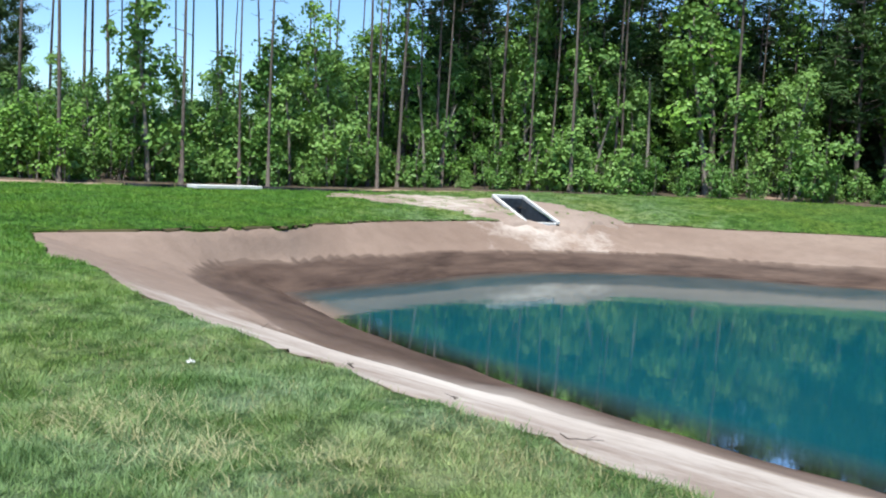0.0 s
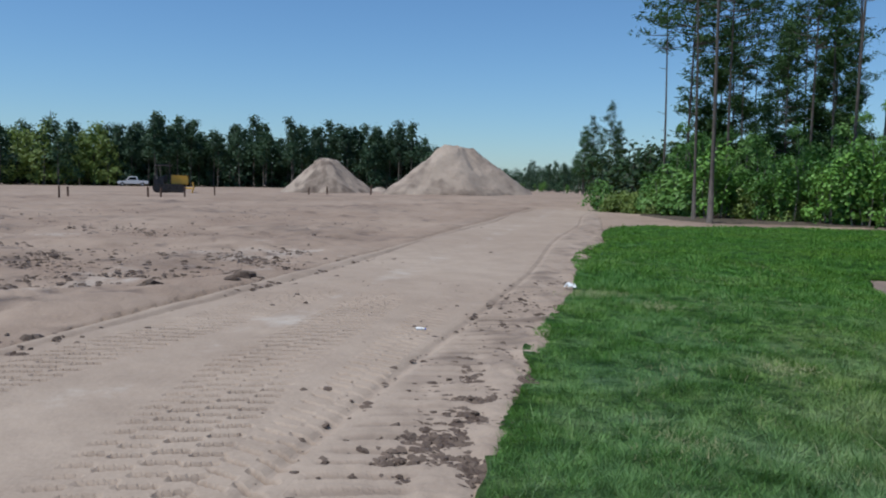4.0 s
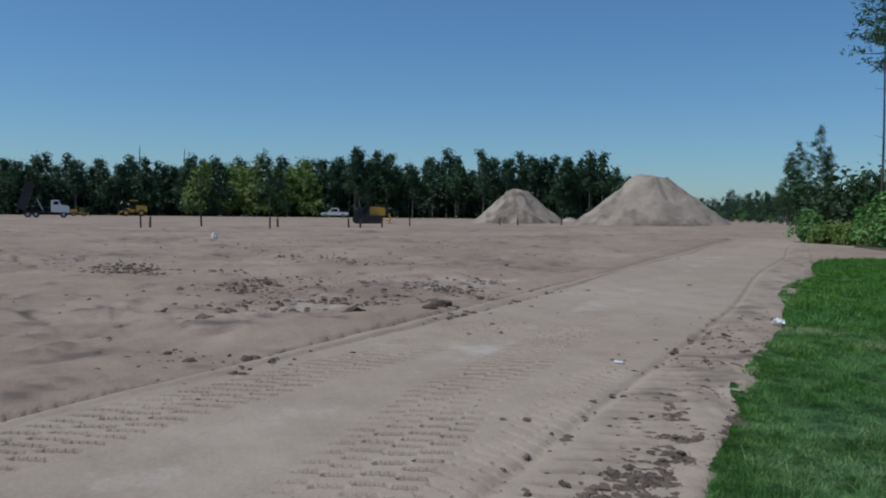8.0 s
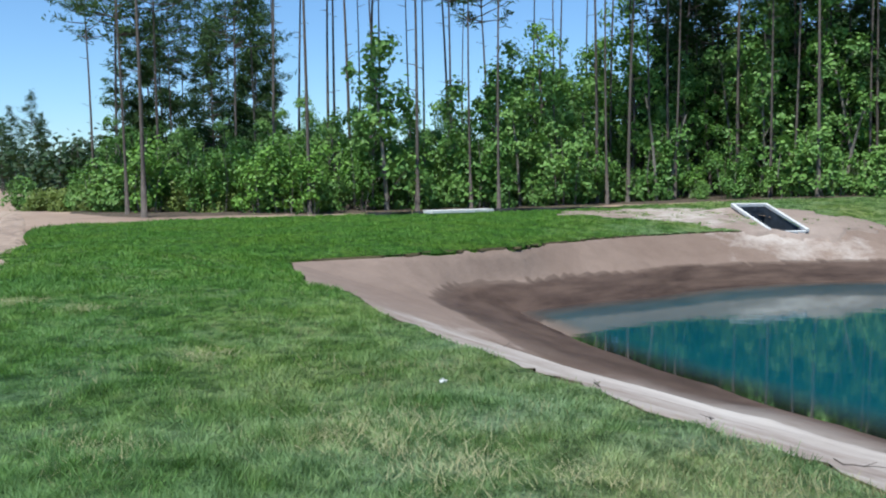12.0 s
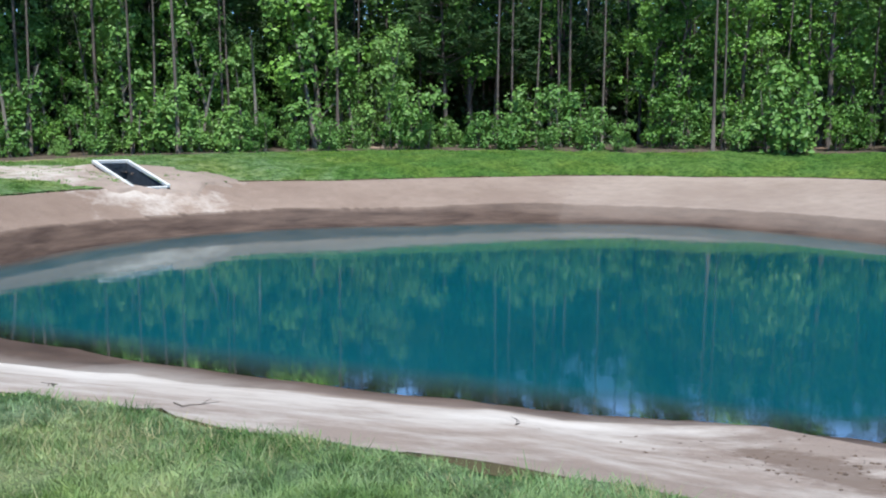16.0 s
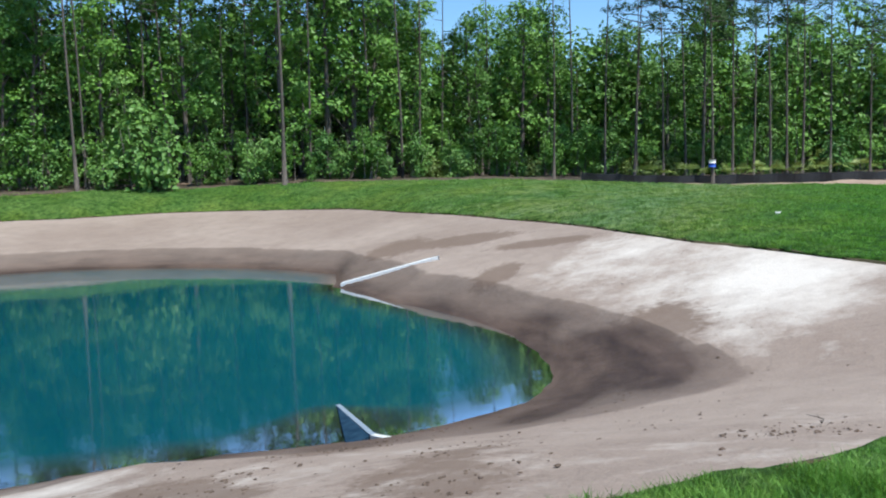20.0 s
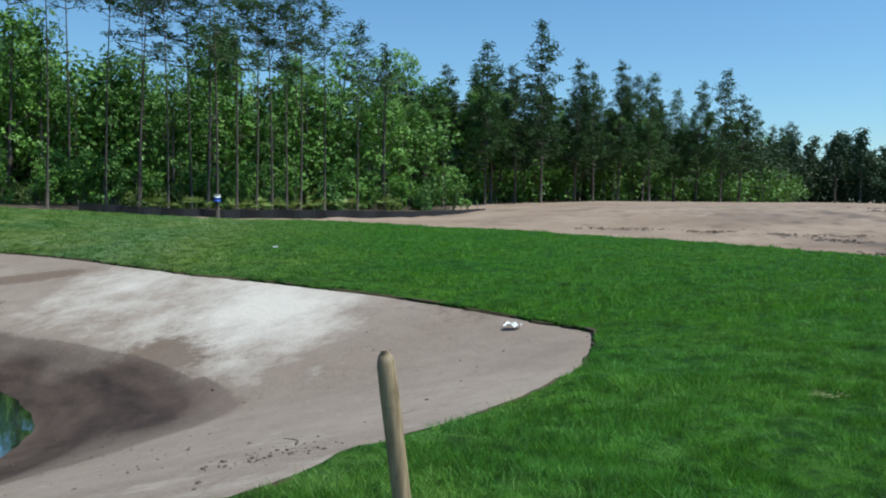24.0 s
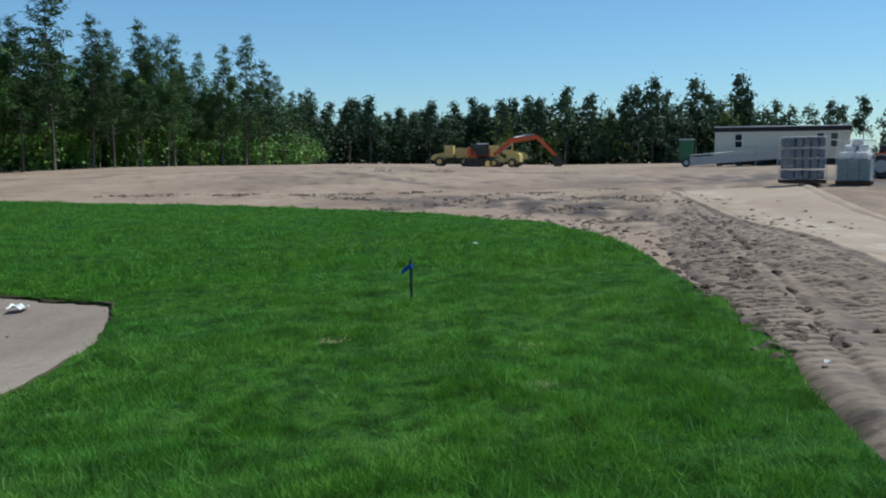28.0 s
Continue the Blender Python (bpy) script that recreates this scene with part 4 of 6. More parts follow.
MAKERS = {
    "p1": lambda: pine(1, 19, 0.60), "p2": lambda: pine(2, 21, 0.66), "p3": lambda: pine(3, 17, 0.55, 1.2), "p4": lambda: pine(4, 20, 0.72, 0.9, 0.06),
    "p5": lambda: pine(5, 14, 0.22, 1.5), "p6": lambda: pine(6, 15, 0.26, 1.7, 0.10),
    "b1": lambda: broadleaf(11, 11, 2.6, 0.22, LEAF_BROAD), "b2": lambda: broadleaf(12, 13, 2.9, 0.28, LEAF_BROAD), "b3": lambda: broadleaf(13, 9, 2.2, 0.16, LEAF_LIGHT, BARK_PALE),
    "b4": lambda: broadleaf(14, 15, 3.2, 0.34, LEAF_BROAD), "b5": lambda: broadleaf(15, 7, 1.9, 0.22, LEAF_LIGHT, BARK_PALE), "b6": lambda: broadleaf(16, 6, 2.0, 0.15, LEAF_OLIVE, label="yellowish-green young tree at the wood's edge"),
    "s1": lambda: shrub(21, 3.4, 1.7, LEAF_LIGHT), "s2": lambda: shrub(22, 2.4, 1.5, LEAF_LIGHT, low=0.2), "s3": lambda: shrub(23, 4.4, 1.6, LEAF_BROAD, 5, low=0.35), "s4": lambda: shrub(24, 1.5, 1.2, LEAF_OLIVE, 7, low=0.15, label="low olive-green brush at the edge of the wood"),
    "f1": lambda: far_tree(31, 12, True, LEAF_FAR), "f2": lambda: far_tree(32, 13.5, True, LEAF_FAR), "f3": lambda: far_tree(33, 10, False, LEAF_FAR), "f4": lambda: far_tree(34, 9, False, LEAF_OLIVE),
}
SPOTS = []
# single pines that stand in front of the wood, by azimuth, distance and size
for kind, az, d, s in (("p5", -99.4, 82, 1.06), ("p6", -101.4, 84, 0.86), ("p5", -103.1, 86, 1.24), ("p6", -105.3, 90, 0.93), ("p5", -106.5, 92, 0.93), ("p6", -108.1, 95, 0.96), ("p6", -110.1, 100, 0.92), ("p6", -113.0, 108, 0.92), ("p5", -114.5, 110, 1.1), ("p6", -115.6, 115, 0.86), ("p2", 24.6, 43, 1.05), ("p4", 12.1, 44.5, 1.05), ("p1", 17.6, 45, 1.1), ("p4", 13.9, 46.5, 1.0), ("p1", 21.9, 50, 1.25), ("p2", 5.8, 49, 1.1), ("p4", 5.0, 48, 1.1), ("p2", 3.5, 50, 1.1), ("p4", 0.9, 51, 1.05),
                       ("p1", -4.9, 51, 1.0), ("p4", -6.2, 52, 1.1), ("p2", -7.5, 50, 1.1), ("p4", -10.5, 53, 1.0), ("p2", -17.5, 54, 1.1), ("p4", -41.8, 51, 1.1), ("p4", -42.3, 52, 1.0), ("p2", -54.2, 51, 1.1), ("p4", -56, 54, 1.0),
                       ("p2", 35.1, 44, 1.1), ("p4", 35.9, 47, 1.15), ("p3", 36.5, 58, 1.15), ("p1", 37.9, 60, 0.95), ("p1", 33.8, 56, 1.05), ("p3", 29.2, 55, 1.05), ("p2", 26.8, 50, 1.1), ("p2", 23.0, 52, 1.1), ("p4", 20.2, 50, 1.1), ("p4", 28.0, 56, 1.0), ("p2", 15.6, 55, 1.1),
                       ("p4", -72, 54, 0.9), ("p2", -75.5, 55, 0.82), ("p1", -77.3, 58, 0.85), ("p4", -79, 54, 0.82), ("p1", -80.4, 60, 0.84), ("p1", -82.0, 52, 0.8), ("p3", -83.2, 56, 0.92), ("p2", -84.3, 57, 0.8), ("p1", -85.4, 60, 0.86), ("p2", -86.4, 58, 0.76), ("p1", -87.2, 61, 0.85), ("p2", -88.8, 62, 0.8), ("p1", -91.0, 62, 0.70), ("p4", -92.8, 66, 0.62)):
    x, y = polar(az, d)
    taken.append((x, y))
    SPOTS.append((kind, x, y, s))
# left clump behind the lawn's corner, then the wood from left to right
SPOTS += band(["s4", "s2", "s4"], 41.8, 38.0, (56, 53), (60, 57), 9, 0.7, 1.0)
SPOTS += band(["s3", "s4", "s3", "s2"], 38.0, 24.0, (52, 43), (56, 46), 28, 0.8, 1.15)
SPOTS += band(["b5", "b5", "s3", "b3"], 37.5, 24.0, (55, 46), (64, 54), 24, 0.5, 0.78)
SPOTS += band(["p5", "p6", "p1"], 36.0, 26.5, (60, 64), (68, 76), 15, 0.78, 0.98)
SPOTS += band(["p5", "p3", "p5"], 43.2, 40.4, (108, 104), (124, 118), 7, 0.50, 0.80)
SPOTS += band(["s1", "s2", "s3", "b5"], 24.0, 4.0, (45, 49), (49, 53), 40, 0.8, 1.2, lumpy=0.3)
SPOTS += band(["b3", "b5", "b5"], 28.0, 12.0, (50, 54), (60, 62), 28, 0.52, 0.80)
SPOTS += band(["b3", "b1", "b5"], 12.0, 4.0, (52, 54), (62, 64), 16, 0.8, 1.05)
SPOTS += band(["p4", "p2", "p4", "p1"], 28.0, 4.0, (50, 54), (66, 72), 18, 0.95, 1.2)
SPOTS += band(["p4", "p2", "p4", "p1"], 4.0, -64.0, (51, 54), (66, 66), 58, 0.9, 1.2)
SPOTS += band(["p4", "p2"], -64.0, -82.0, (56, 56), (68, 66), 6, 0.85, 1.0)
SPOTS += band(["b1", "b3"], 30.0, 11.0, (66, 62), (82, 74), 16, 0.50, 0.70)
SPOTS += band(["b1", "b2"], 11.0, 3.0, (62, 60), (74, 72), 12, 0.68, 0.85)
SPOTS += band(["s1", "s2", "s3"], 4.0, -62.0, (49, 52), (52, 55), 56, 0.5, 1.3, lumpy=0.5)
SPOTS += band(["b3", "b5", "b1", "b3"], 4.0, -22.0, (52, 53), (57, 59), 27, 0.75, 1.15, lumpy=0.2)
SPOTS += band(["b1", "b3", "b2", "b1"], -37.0, -64.0, (53, 55), (58, 60), 26, 0.8, 1.1, lumpy=0.2)
SPOTS += band(["p6", "p5", "p3", "p6", "b2"], 2.0, -33.0, (56, 57), (68, 68), 34, 0.95, 1.3)
SPOTS += band(["b2", "b4", "b1", "p1", "p4", "b2"], -30.0, -62.0, (58, 60), (70, 70), 28, 0.82, 1.06)
SPOTS += band(["s3", "s4", "s3", "s2"], -62.0, -97.0, (54, 68), (57, 72), 44, 0.75, 1.15)
SPOTS += band(["b1", "b2", "b2", "b3"], -60.0, -96.0, (58, 72), (66, 80), 44, 0.78, 1.0)
SPOTS += band(["b1", "b2", "b4"], -60.0, -97.0, (66, 78), (80, 92), 34, 0.86, 1.06)
SPOTS += band(["b2", "p6", "p5"], -92.0, -112.0, (78, 105), (92, 130), 30, 0.75, 0.98)
SPOTS += band(["b1", "s3", "s3", "s1"], -95.0, -116.0, (74, 120), (82, 140), 36, 0.8, 1.2)
SPOTS += band(["p5", "p6", "p3", "p6"], -94.0, -110.0, (80, 105), (95, 125), 18, 0.68, 0.9)
SPOTS += band(["b2", "p5", "p6"], -108.0, -119.0, (115, 160), (140, 190), 26, 0.85, 1.05)
# far tree lines
SPOTS += band(["f1", "f2", "f3"], -117.0, -134.0, (165, 150), (190, 175), 66, 0.72, 0.95, 2)
SPOTS += band(["f3", "f3", "f4", "f1"], -131.0, -147.0, (150, 140), (175, 165), 36, 0.85, 1.2, 2)
SPOTS += band(["f3", "f3", "f1"], -146.0, -160.0, (140, 140), (170, 170), 14, 0.7, 1.0, 3)
SPOTS += band(["f1", "f2", "f1", "f3"], 97.0, 80.0, (185, 180), (205, 200), 66, 0.8, 0.98, 2)
SPOTS += band(["f4", "f3", "f3"], 81.5, 72.5, (172, 170), (190, 186), 30, 0.95, 1.25, 2)
SPOTS += band(["f1", "f2", "f3"], 73.0, 67.0, (180, 175), (200, 195), 18, 0.9, 1.05, 2)
SPOTS += band(["f2", "f1", "f3"], 72.0, 54.0, (170, 165), (195, 190), 74, 0.8, 1.05, 2)
SPOTS += band(["f3", "f1"], 57.0, 52.8, (165, 175), (185, 200), 16, 0.8, 1.0, 2)
SPOTS += band(["f3", "s3", "f3"], 47.0, 39.0, (135, 90), (170, 120), 30, 0.36, 0.5, 2)
planted(MAKERS, SPOTS)


def woods(name, label, bands, seed, material, leaf):
    """The inside of a wood as one body of leaf clumps over thin stems. Bands: az0, az1, near, far (at az0, az1), count, low, high, width."""
    rng = np.random.default_rng(seed)
    leaves, ways, stems = [], [], bmesh.new()
    for az0, az1, n0, n1, f0, f1, count, low, high, width in bands:
        f = (np.arange(count) + rng.random(count)) / count
        g = rng.random(count)
        d = (n0 + (n1 - n0) * f) * (1 - g) + (f0 + (f1 - f0) * f) * g
        az = np.radians(az0 + (az1 - az0) * f)
        x, y = -np.sin(az) * d, np.cos(az) * d
        z = land(x, y)
        for k in range(count):
            h = rng.uniform(low, high)
            w = width * rng.uniform(0.7, 1.2)
            m = int(6 + h * 1.5)
            c = np.stack([rng.normal(size=m) * w * 0.5, rng.normal(size=m) * w * 0.5, h * rng.uniform(0.06, 0.95, m)], 1)
            off = rng.normal(size=(m * 19, 3)) * np.array((1, 1, 0.7))
            p = np.repeat(c, 19, 0) + off * w * 0.25
            p[:, 2] = np.clip(p[:, 2], 0.1, h)
            leaves.append(p + np.array((x[k], y[k], z[k])))
            ways.append(off * 0.6 + np.array((0, 0, 0.45)))
            tube(stems, [(x[k], y[k], z[k] - 0.2), (x[k] + rng.normal() * 0.2, y[k], z[k] + h * 0.85)], [0.10, 0.03], 4, False)
    v, f = kites(rng, np.concatenate(leaves), leaf, 0.4, 0.4, 0.7, np.concatenate(ways))
    ob = thing(name, label, "trees")
    ob["kind"] = "stuff"
    part("stems", stems, BARK_PINE, ob)["kind"] = "stuff"
    me = fast_mesh("foliage", v, f)
    me.materials.append(material)
    c = new("foliage", me)
    c.parent = ob
    c["kind"] = "stuff"


# Inner foliage wears the leaf with canopy shade painted in; the sunny body doesn't.
woods("wood_interior", "dense green undergrowth and trees deeper in the wood", [(6, -64, 60, 62, 90, 88, 190, 3, 9, 2.4), (2, -38, 70, 70, 90, 90, 110, 10, 15, 3.6), (1, -40, 64, 64, 80, 80, 60, 11, 14.5, 3.2), (-36, -62, 72, 72, 88, 88, 34, 12, 16, 3.2), (41, 4, 62, 60, 80, 76, 90, 2, 4.5, 2.2), (-82, -97, 74, 84, 90, 104, 40, 8, 11.5, 3.2), (40, 27, 66, 66, 78, 78, 40, 3, 5.5, 2.8), (-74, -97, 74, 82, 92, 104, 60, 4, 9, 2.8), (-95, -119, 84, 150, 112, 190, 90, 3, 9, 2.6), (-93, -118, 84, 130, 100, 160, 110, 6, 11, 3.0)], 41, LEAF_SHADED, 0.46)
woods("sunny_wood_interior", "sunlit green trees deeper in the wood", [(-38, -60, 64, 66, 84, 86, 60, 10, 15, 3.2), (-60, -74, 64, 66, 84, 86, 34, 8, 11.8, 3.2), (-62, -97, 66, 72, 88, 96, 100, 3, 9, 2.4), (-70, -90, 64, 70, 84, 88, 60, 8, 12.4, 3.2), (-95, -119, 78, 125, 92, 150, 110, 2.5, 6.5, 2.6)], 43, LEAF_BROAD, 0.40)
woods("far_wood", "distant low dark green tree line across the site", [(99, 53, 186, 176, 200, 190, 260, 4, 8.5, 3.0), (-117, -149, 170, 150, 185, 165, 150, 4, 9.5, 3.0), (51, 38, 330, 330, 370, 370, 70, 6, 10, 4.0)], 42, LEAF_FAR, 0.7)

# ---------------------------------------------------------------- grass blades
def grass(name, label, count, sectors, d0, d1, height, width, material, seed, thin=1.0, clump=0.3):
    """Upright blades on the lawn, denser towards the camera."""
    rng = np.random.default_rng(seed)
    pick = rng.integers(0, len(sectors), count * 3)
    lo, hi = np.array(sectors).T
    az = np.radians(lo[pick] + (hi - lo)[pick] * rng.random(count * 3))
    d = d0 * (d1 / d0) ** (rng.random(count * 3) ** thin)
    x, y = -np.sin(az) * d, np.cos(az) * d
    ok = (lawn_side(x, y) > 0.02) & ~((np.abs(x - 2.55 - (39.9 - y) * 0.2925) < 0.85) & (y > 35.5) & (y < 40.3)) & (rng.random(count * 3) < 1 - clump + clump * np.clip(0.5 + 0.9 * wave(x, y, 1.7, seed), 0, 1))
    x, y, d = (a[ok][:count] for a in (x, y, d))
    n = len(x)
    z = land(x, y) + turf_relief(x, y) + 0.02
    tall = np.clip(0.7 + 0.5 * wave(x, y, 1.1, seed + 3) + 0.8 * wave(x, y, 3.9, seed + 4), 0.35, 1.9)
    h = height * rng.uniform(0.5, 1.25, n) * tall
    a, b = rng.uniform(0, 6.283, n), rng.uniform(0, 6.283, n)
    w = width * rng.uniform(0.6, 1.3, n) * (0.7 + d / d1)
    lean = h * rng.uniform(0.25, 1.3, n)
    base = np.stack([x, y, z], 1)
    side = np.stack([np.cos(a), np.sin(a), 0 * a], 1) * w[:, None]
    tip = base + np.stack([np.cos(b) * lean, np.sin(b) * lean, h], 1)
    v = np.stack([base - side, base + side, tip], 1).reshape(-1, 3)
    me = fast_mesh(name, v, np.arange(3 * n).reshape(-1, 3))
    me.materials.append(material)
    return tagged(new(name, me), label, "grass", kind="stuff")


grass("grass_blades", "short green turf blades on the lawn", 360000, [(60, -165)], 3.5, 16, 0.06, 0.0036, BLADE, 3, 0.8)
grass("grass_tufts", "green grass tufts further out on the lawn", 170000, [(50, -5), (-72, -150), (30, -70)], 14, 52, 0.10, 0.011, BLADE, 4, 0.9)
grass("dry_grass", "dry straw-coloured blades among the turf", 26000, [(40, -60), (20, -40)], 3.5, 22, 0.07, 0.003, STRAW, 5, 0.8, 0.98)


def clumps(name, label, count, sectors, d0, d1, material, seed):
    """Tufts of longer blades that stand out of the turf."""
    rng = np.random.default_rng(seed)
    lo, hi = np.array(sectors).T
    pick = rng.integers(0, len(sectors), count * 3)
    az = np.radians(lo[pick] + (hi - lo)[pick] * rng.random(count * 3))
    d = d0 * (d1 / d0) ** rng.random(count * 3)
    x, y = -np.sin(az) * d, np.cos(az) * d
    ok = (lawn_side(x, y) > 0.15) & (wave(x, y, 0.8, seed) > -0.25)
    x, y = x[ok][:count], y[ok][:count]
    k = 34
    n = len(x) * k
    size = np.repeat(rng.uniform(0.5, 1.3, len(x)), k)
    off = rng.normal(size=(n, 2)) * 0.075 * size[:, None]
    bx, by = np.repeat(x, k) + off[:, 0], np.repeat(y, k) + off[:, 1]
    base = np.stack([bx, by, land(bx, by) + turf_relief(bx, by) + 0.02], 1)
    h = 0.07 * size * rng.uniform(0.5, 1.3, n)
    a = rng.uniform(0, 6.283, n)
    way = off / (0.12 * size[:, None]) + rng.normal(size=(n, 2)) * 0.35
    side = np.stack([np.cos(a), np.sin(a), 0 * a], 1) * (0.0028 * (0.7 + np.hypot(bx, by) / 12))[:, None]
    tip = base + np.concatenate([way * h[:, None], h[:, None]], 1)
    v = np.stack([base - side, base + side, tip], 1).reshape(-1, 3)
    me = fast_mesh(name, v, np.arange(3 * n).reshape(-1, 3))
    me.materials.append(material)
    return tagged(new(name, me), label, "grass", kind="stuff")


grass("close_grass", "short turf blades underfoot", 36000, [(180, -180)], 0.5, 3.7, 0.06, 0.004, BLADE, 9, 0.6)
clumps("turf_tufts", "darker green tufts of longer grass in the lawn", 3200, [(60, -165)], 3.4, 30, TUFT, 12)
clumps("pale_tufts", "pale dry grass tufts in the lawn", 520, [(60, -165)], 3.4, 26, PALE_TUFT, 13)

# ---------------------------------------------------------------- concrete drain ends in the banks
def drain_end(back, front, width, label, deep=0.75, head=True):
    """A sloping open box set into a bank: two side rims, a head rim, a toe, and inner walls coloured dark for the shade
    inside.
    """
    back, front = Vector(back), Vector(front)
    way = front - back
    ob = thing("drain_end", label, "drain", Matrix.Translation(back) @ way.to_track_quat("Y", "Z").to_matrix().to_4x4(), "concrete drain ends")
    l, w, t = way.length, width / 2, 0.13
    for s in (-1, 1):
        part("side_rim", box(bmesh.new(), (s * w, l / 2, 0.02), (t, l + t, 0.14), 0.02), CONCRETE, ob)
        part("side_wall", box(bmesh.new(), (s * (w - 0.01), l / 2, -0.05 - deep / 2), (t * 0.8, l, deep), 0.01), CONCRETE_DARK, ob, "inner wall with its shade painted dark")
    if head:
        part("head_rim", box(bmesh.new(), (0, 0, 0.024), (width + t, t, 0.14), 0.02), CONCRETE, ob)
        part("head_wall", box(bmesh.new(), (0, 0.02, -0.05 - deep / 2), (width - t, t * 0.8, deep), 0.01), CONCRETE_DARK, ob, "inner wall with its shade painted dark")
    else:
        part("wing_rim", box(bmesh.new(), (w + 0.26, -0.16, 0.03), (0.62, 0.10, 0.12), 0.02, (0, 0, -25)), CONCRETE, ob)
    part("toe", box(bmesh.new(), (0, l, -0.055), (width - t, t * 0.9, 0.12), 0.02), CONCRETE, ob)
    part("floor_slab", box(bmesh.new(), (0, l / 2, -deep - 0.06), (width, l, 0.1), 0.01), CONCRETE_DARK, ob)
    return ob


drain_end((2.55, 39.9, 0.40), (3.72, 35.9, -0.47), 1.46, "pale-rimmed concrete drain end in the grassy bank")
sunk = thing("sunken_headwall", "half-sunken concrete drain headwall at the water's edge", "drain")
rim_a, rim_b, rim_c = Vector((10.0, 5.86, -1.95)), Vector((11.50, 7.36, -2.09)), Vector((9.84, 5.34, -1.92))
left_a, left_b = Vector((9.95, 7.15, -2.14)), Vector((11.3, 8.5, -2.34))
for name, a, b, wide, down, mat in (("side_rim", rim_a, rim_b, 0.08, 0.06, DULL_RIM), ("wing_rim", rim_a, rim_c, 0.10, 0.07, CONCRETE), ("side_rim", left_a, left_b, 0.12, 0.07, CONCRETE), ("side_wall", left_a, left_b, 0.09, 0.5, CONCRETE), ("side_wall", rim_a, rim_b, 0.09, 0.7, CONCRETE_DARK), ("wing_wall", rim_a, rim_c, 0.09, 0.5, CONCRETE_DARK)):
    side = (b - a).cross(Vector((0, 0, 1))).normalized() * wide / 2
    lift = Vector((0, 0, 0.0 if "rim" in name else -0.06))
    drop = Vector((0, 0, -down))
    bm = bmesh.new()
    t = [bm.verts.new(p + lift) for p in (a + side, b + side, b - side, a - side)]
    l = [bm.verts.new(p + lift + drop) for p in (a + side, b + side, b - side, a - side)]
    bm.faces.new(t)
    bm.faces.new(l[::-1])
    for k in range(4):
        bm.faces.new((t[k], l[k], l[(k + 1) % 4], t[(k + 1) % 4]))
    bmesh.ops.recalc_face_normals(bm, faces=bm.faces[:])
    part(name, bm, mat, sunk, "dark wet inner wall" if "wall" in name else "")
bm = bmesh.new()
face = [Vector((11.40, 7.32, -2.075)), Vector((9.97, 5.90, -1.965)), Vector((9.60, 6.02, -2.03))]
upper = [bm.verts.new(p) for p in face]
lower = [bm.verts.new(p - Vector((0, 0, 0.07))) for p in face]
bm.faces.new(upper)
bm.faces.new(lower[::-1])
for k in range(3):
    bm.faces.new((upper[k], lower[k], lower[(k + 1) % 3], upper[(k + 1) % 3]))
bmesh.ops.recalc_face_normals(bm, faces=bm.faces[:])
part("apron_wall", bm, SLATE, sunk, "dark wet sloping wall")
part("floor_slab", prism(bmesh.new(), [(9.6, -2.62), (9.6, -2.52), (12.0, -2.72), (12.0, -2.82)], 6.2, 8.3, 0.01), CONCRETE, sunk)
top, low = Vector((23.92, 11.51, -1.24)), Vector((23.0, 14.45, -2.04))
flume = thing("drain_flume", "long white drain channel sloping down the bank into the pond", "drain", Matrix.Translation(top) @ (low - top).to_track_quat("Y", "Z").to_matrix().to_4x4())
run = (low - top).length
part("channel_floor", box(bmesh.new(), (0, run / 2, -0.07), (0.30, run, 0.04), 0.006), WHITE, flume)
for s in (-1, 1):
    part("channel_side", box(bmesh.new(), (s * 0.16, run / 2, 0.0), (0.04, run, 0.15), 0.01), WHITE, flume)
part("channel_cover", box(bmesh.new(), (0, run / 2 + 0.12, 0.07), (0.34, run - 0.3, 0.03), 0.008), WHITE, flume)
# A solid black block stands in for the shade inside the channel's open end.
part("inlet", box(bmesh.new(), (0, 0.05, 0.0), (0.26, 0.1, 0.12), 0.01), BLACK, flume, "solid black block for the shade in the open inlet")

# Bare sand heaped round the drain in the far bank.
us, vs = np.linspace(-9.5, 5.5, 110), np.linspace(-4.5, 4.6, 70)
U, V = np.meshgrid(us, vs, indexing="ij")
X, Y = 3.1 + U, 38.2 + V - 0.10 * U
axis_x = 2.55 + (39.9 - Y) * 0.2925  # along the drain
beside = np.abs(X - axis_x)
ramp = 0.36 - (39.9 - Y) * 0.23
mound = np.where(Y > 39.9, 0.36 - (Y - 39.9) * 0.22, ramp) - 0.03 - 0.10 * np.clip(beside - 0.7, 0, None) ** 1.2
spread = 1.0 - ((U + 2.2) / 6.2) ** 2 - ((V + 0.15 - 0.2 * np.clip(-U, 0, 9) * 0.5) / 3.0) ** 2 + 0.45 * wave(X, Y, 1.1, 4)
Z = np.maximum(land(X, Y) + 0.075 + 0.03 * wave(X, Y, 2.2, 3), mound)
Z = np.where(spread < 0, land(X, Y) - 0.25, Z)
co = np.stack([X, Y, Z], -1)
me = fast_mesh("sand_apron", co.reshape(-1, 3), open_drain(co, grid_faces(len(us), len(vs)), 0.74), True)
values(me, wet=0.12 * np.clip(wave(X, Y, 0.9, 1), 0, 1), pale=0.55 * np.exp(-((X + 0.5) / 3.0) ** 2))
me.materials.append(SAND)
tagged(new("sand_apron", me), "bare pale sand heaped round the drain end", "ground", kind="structure")

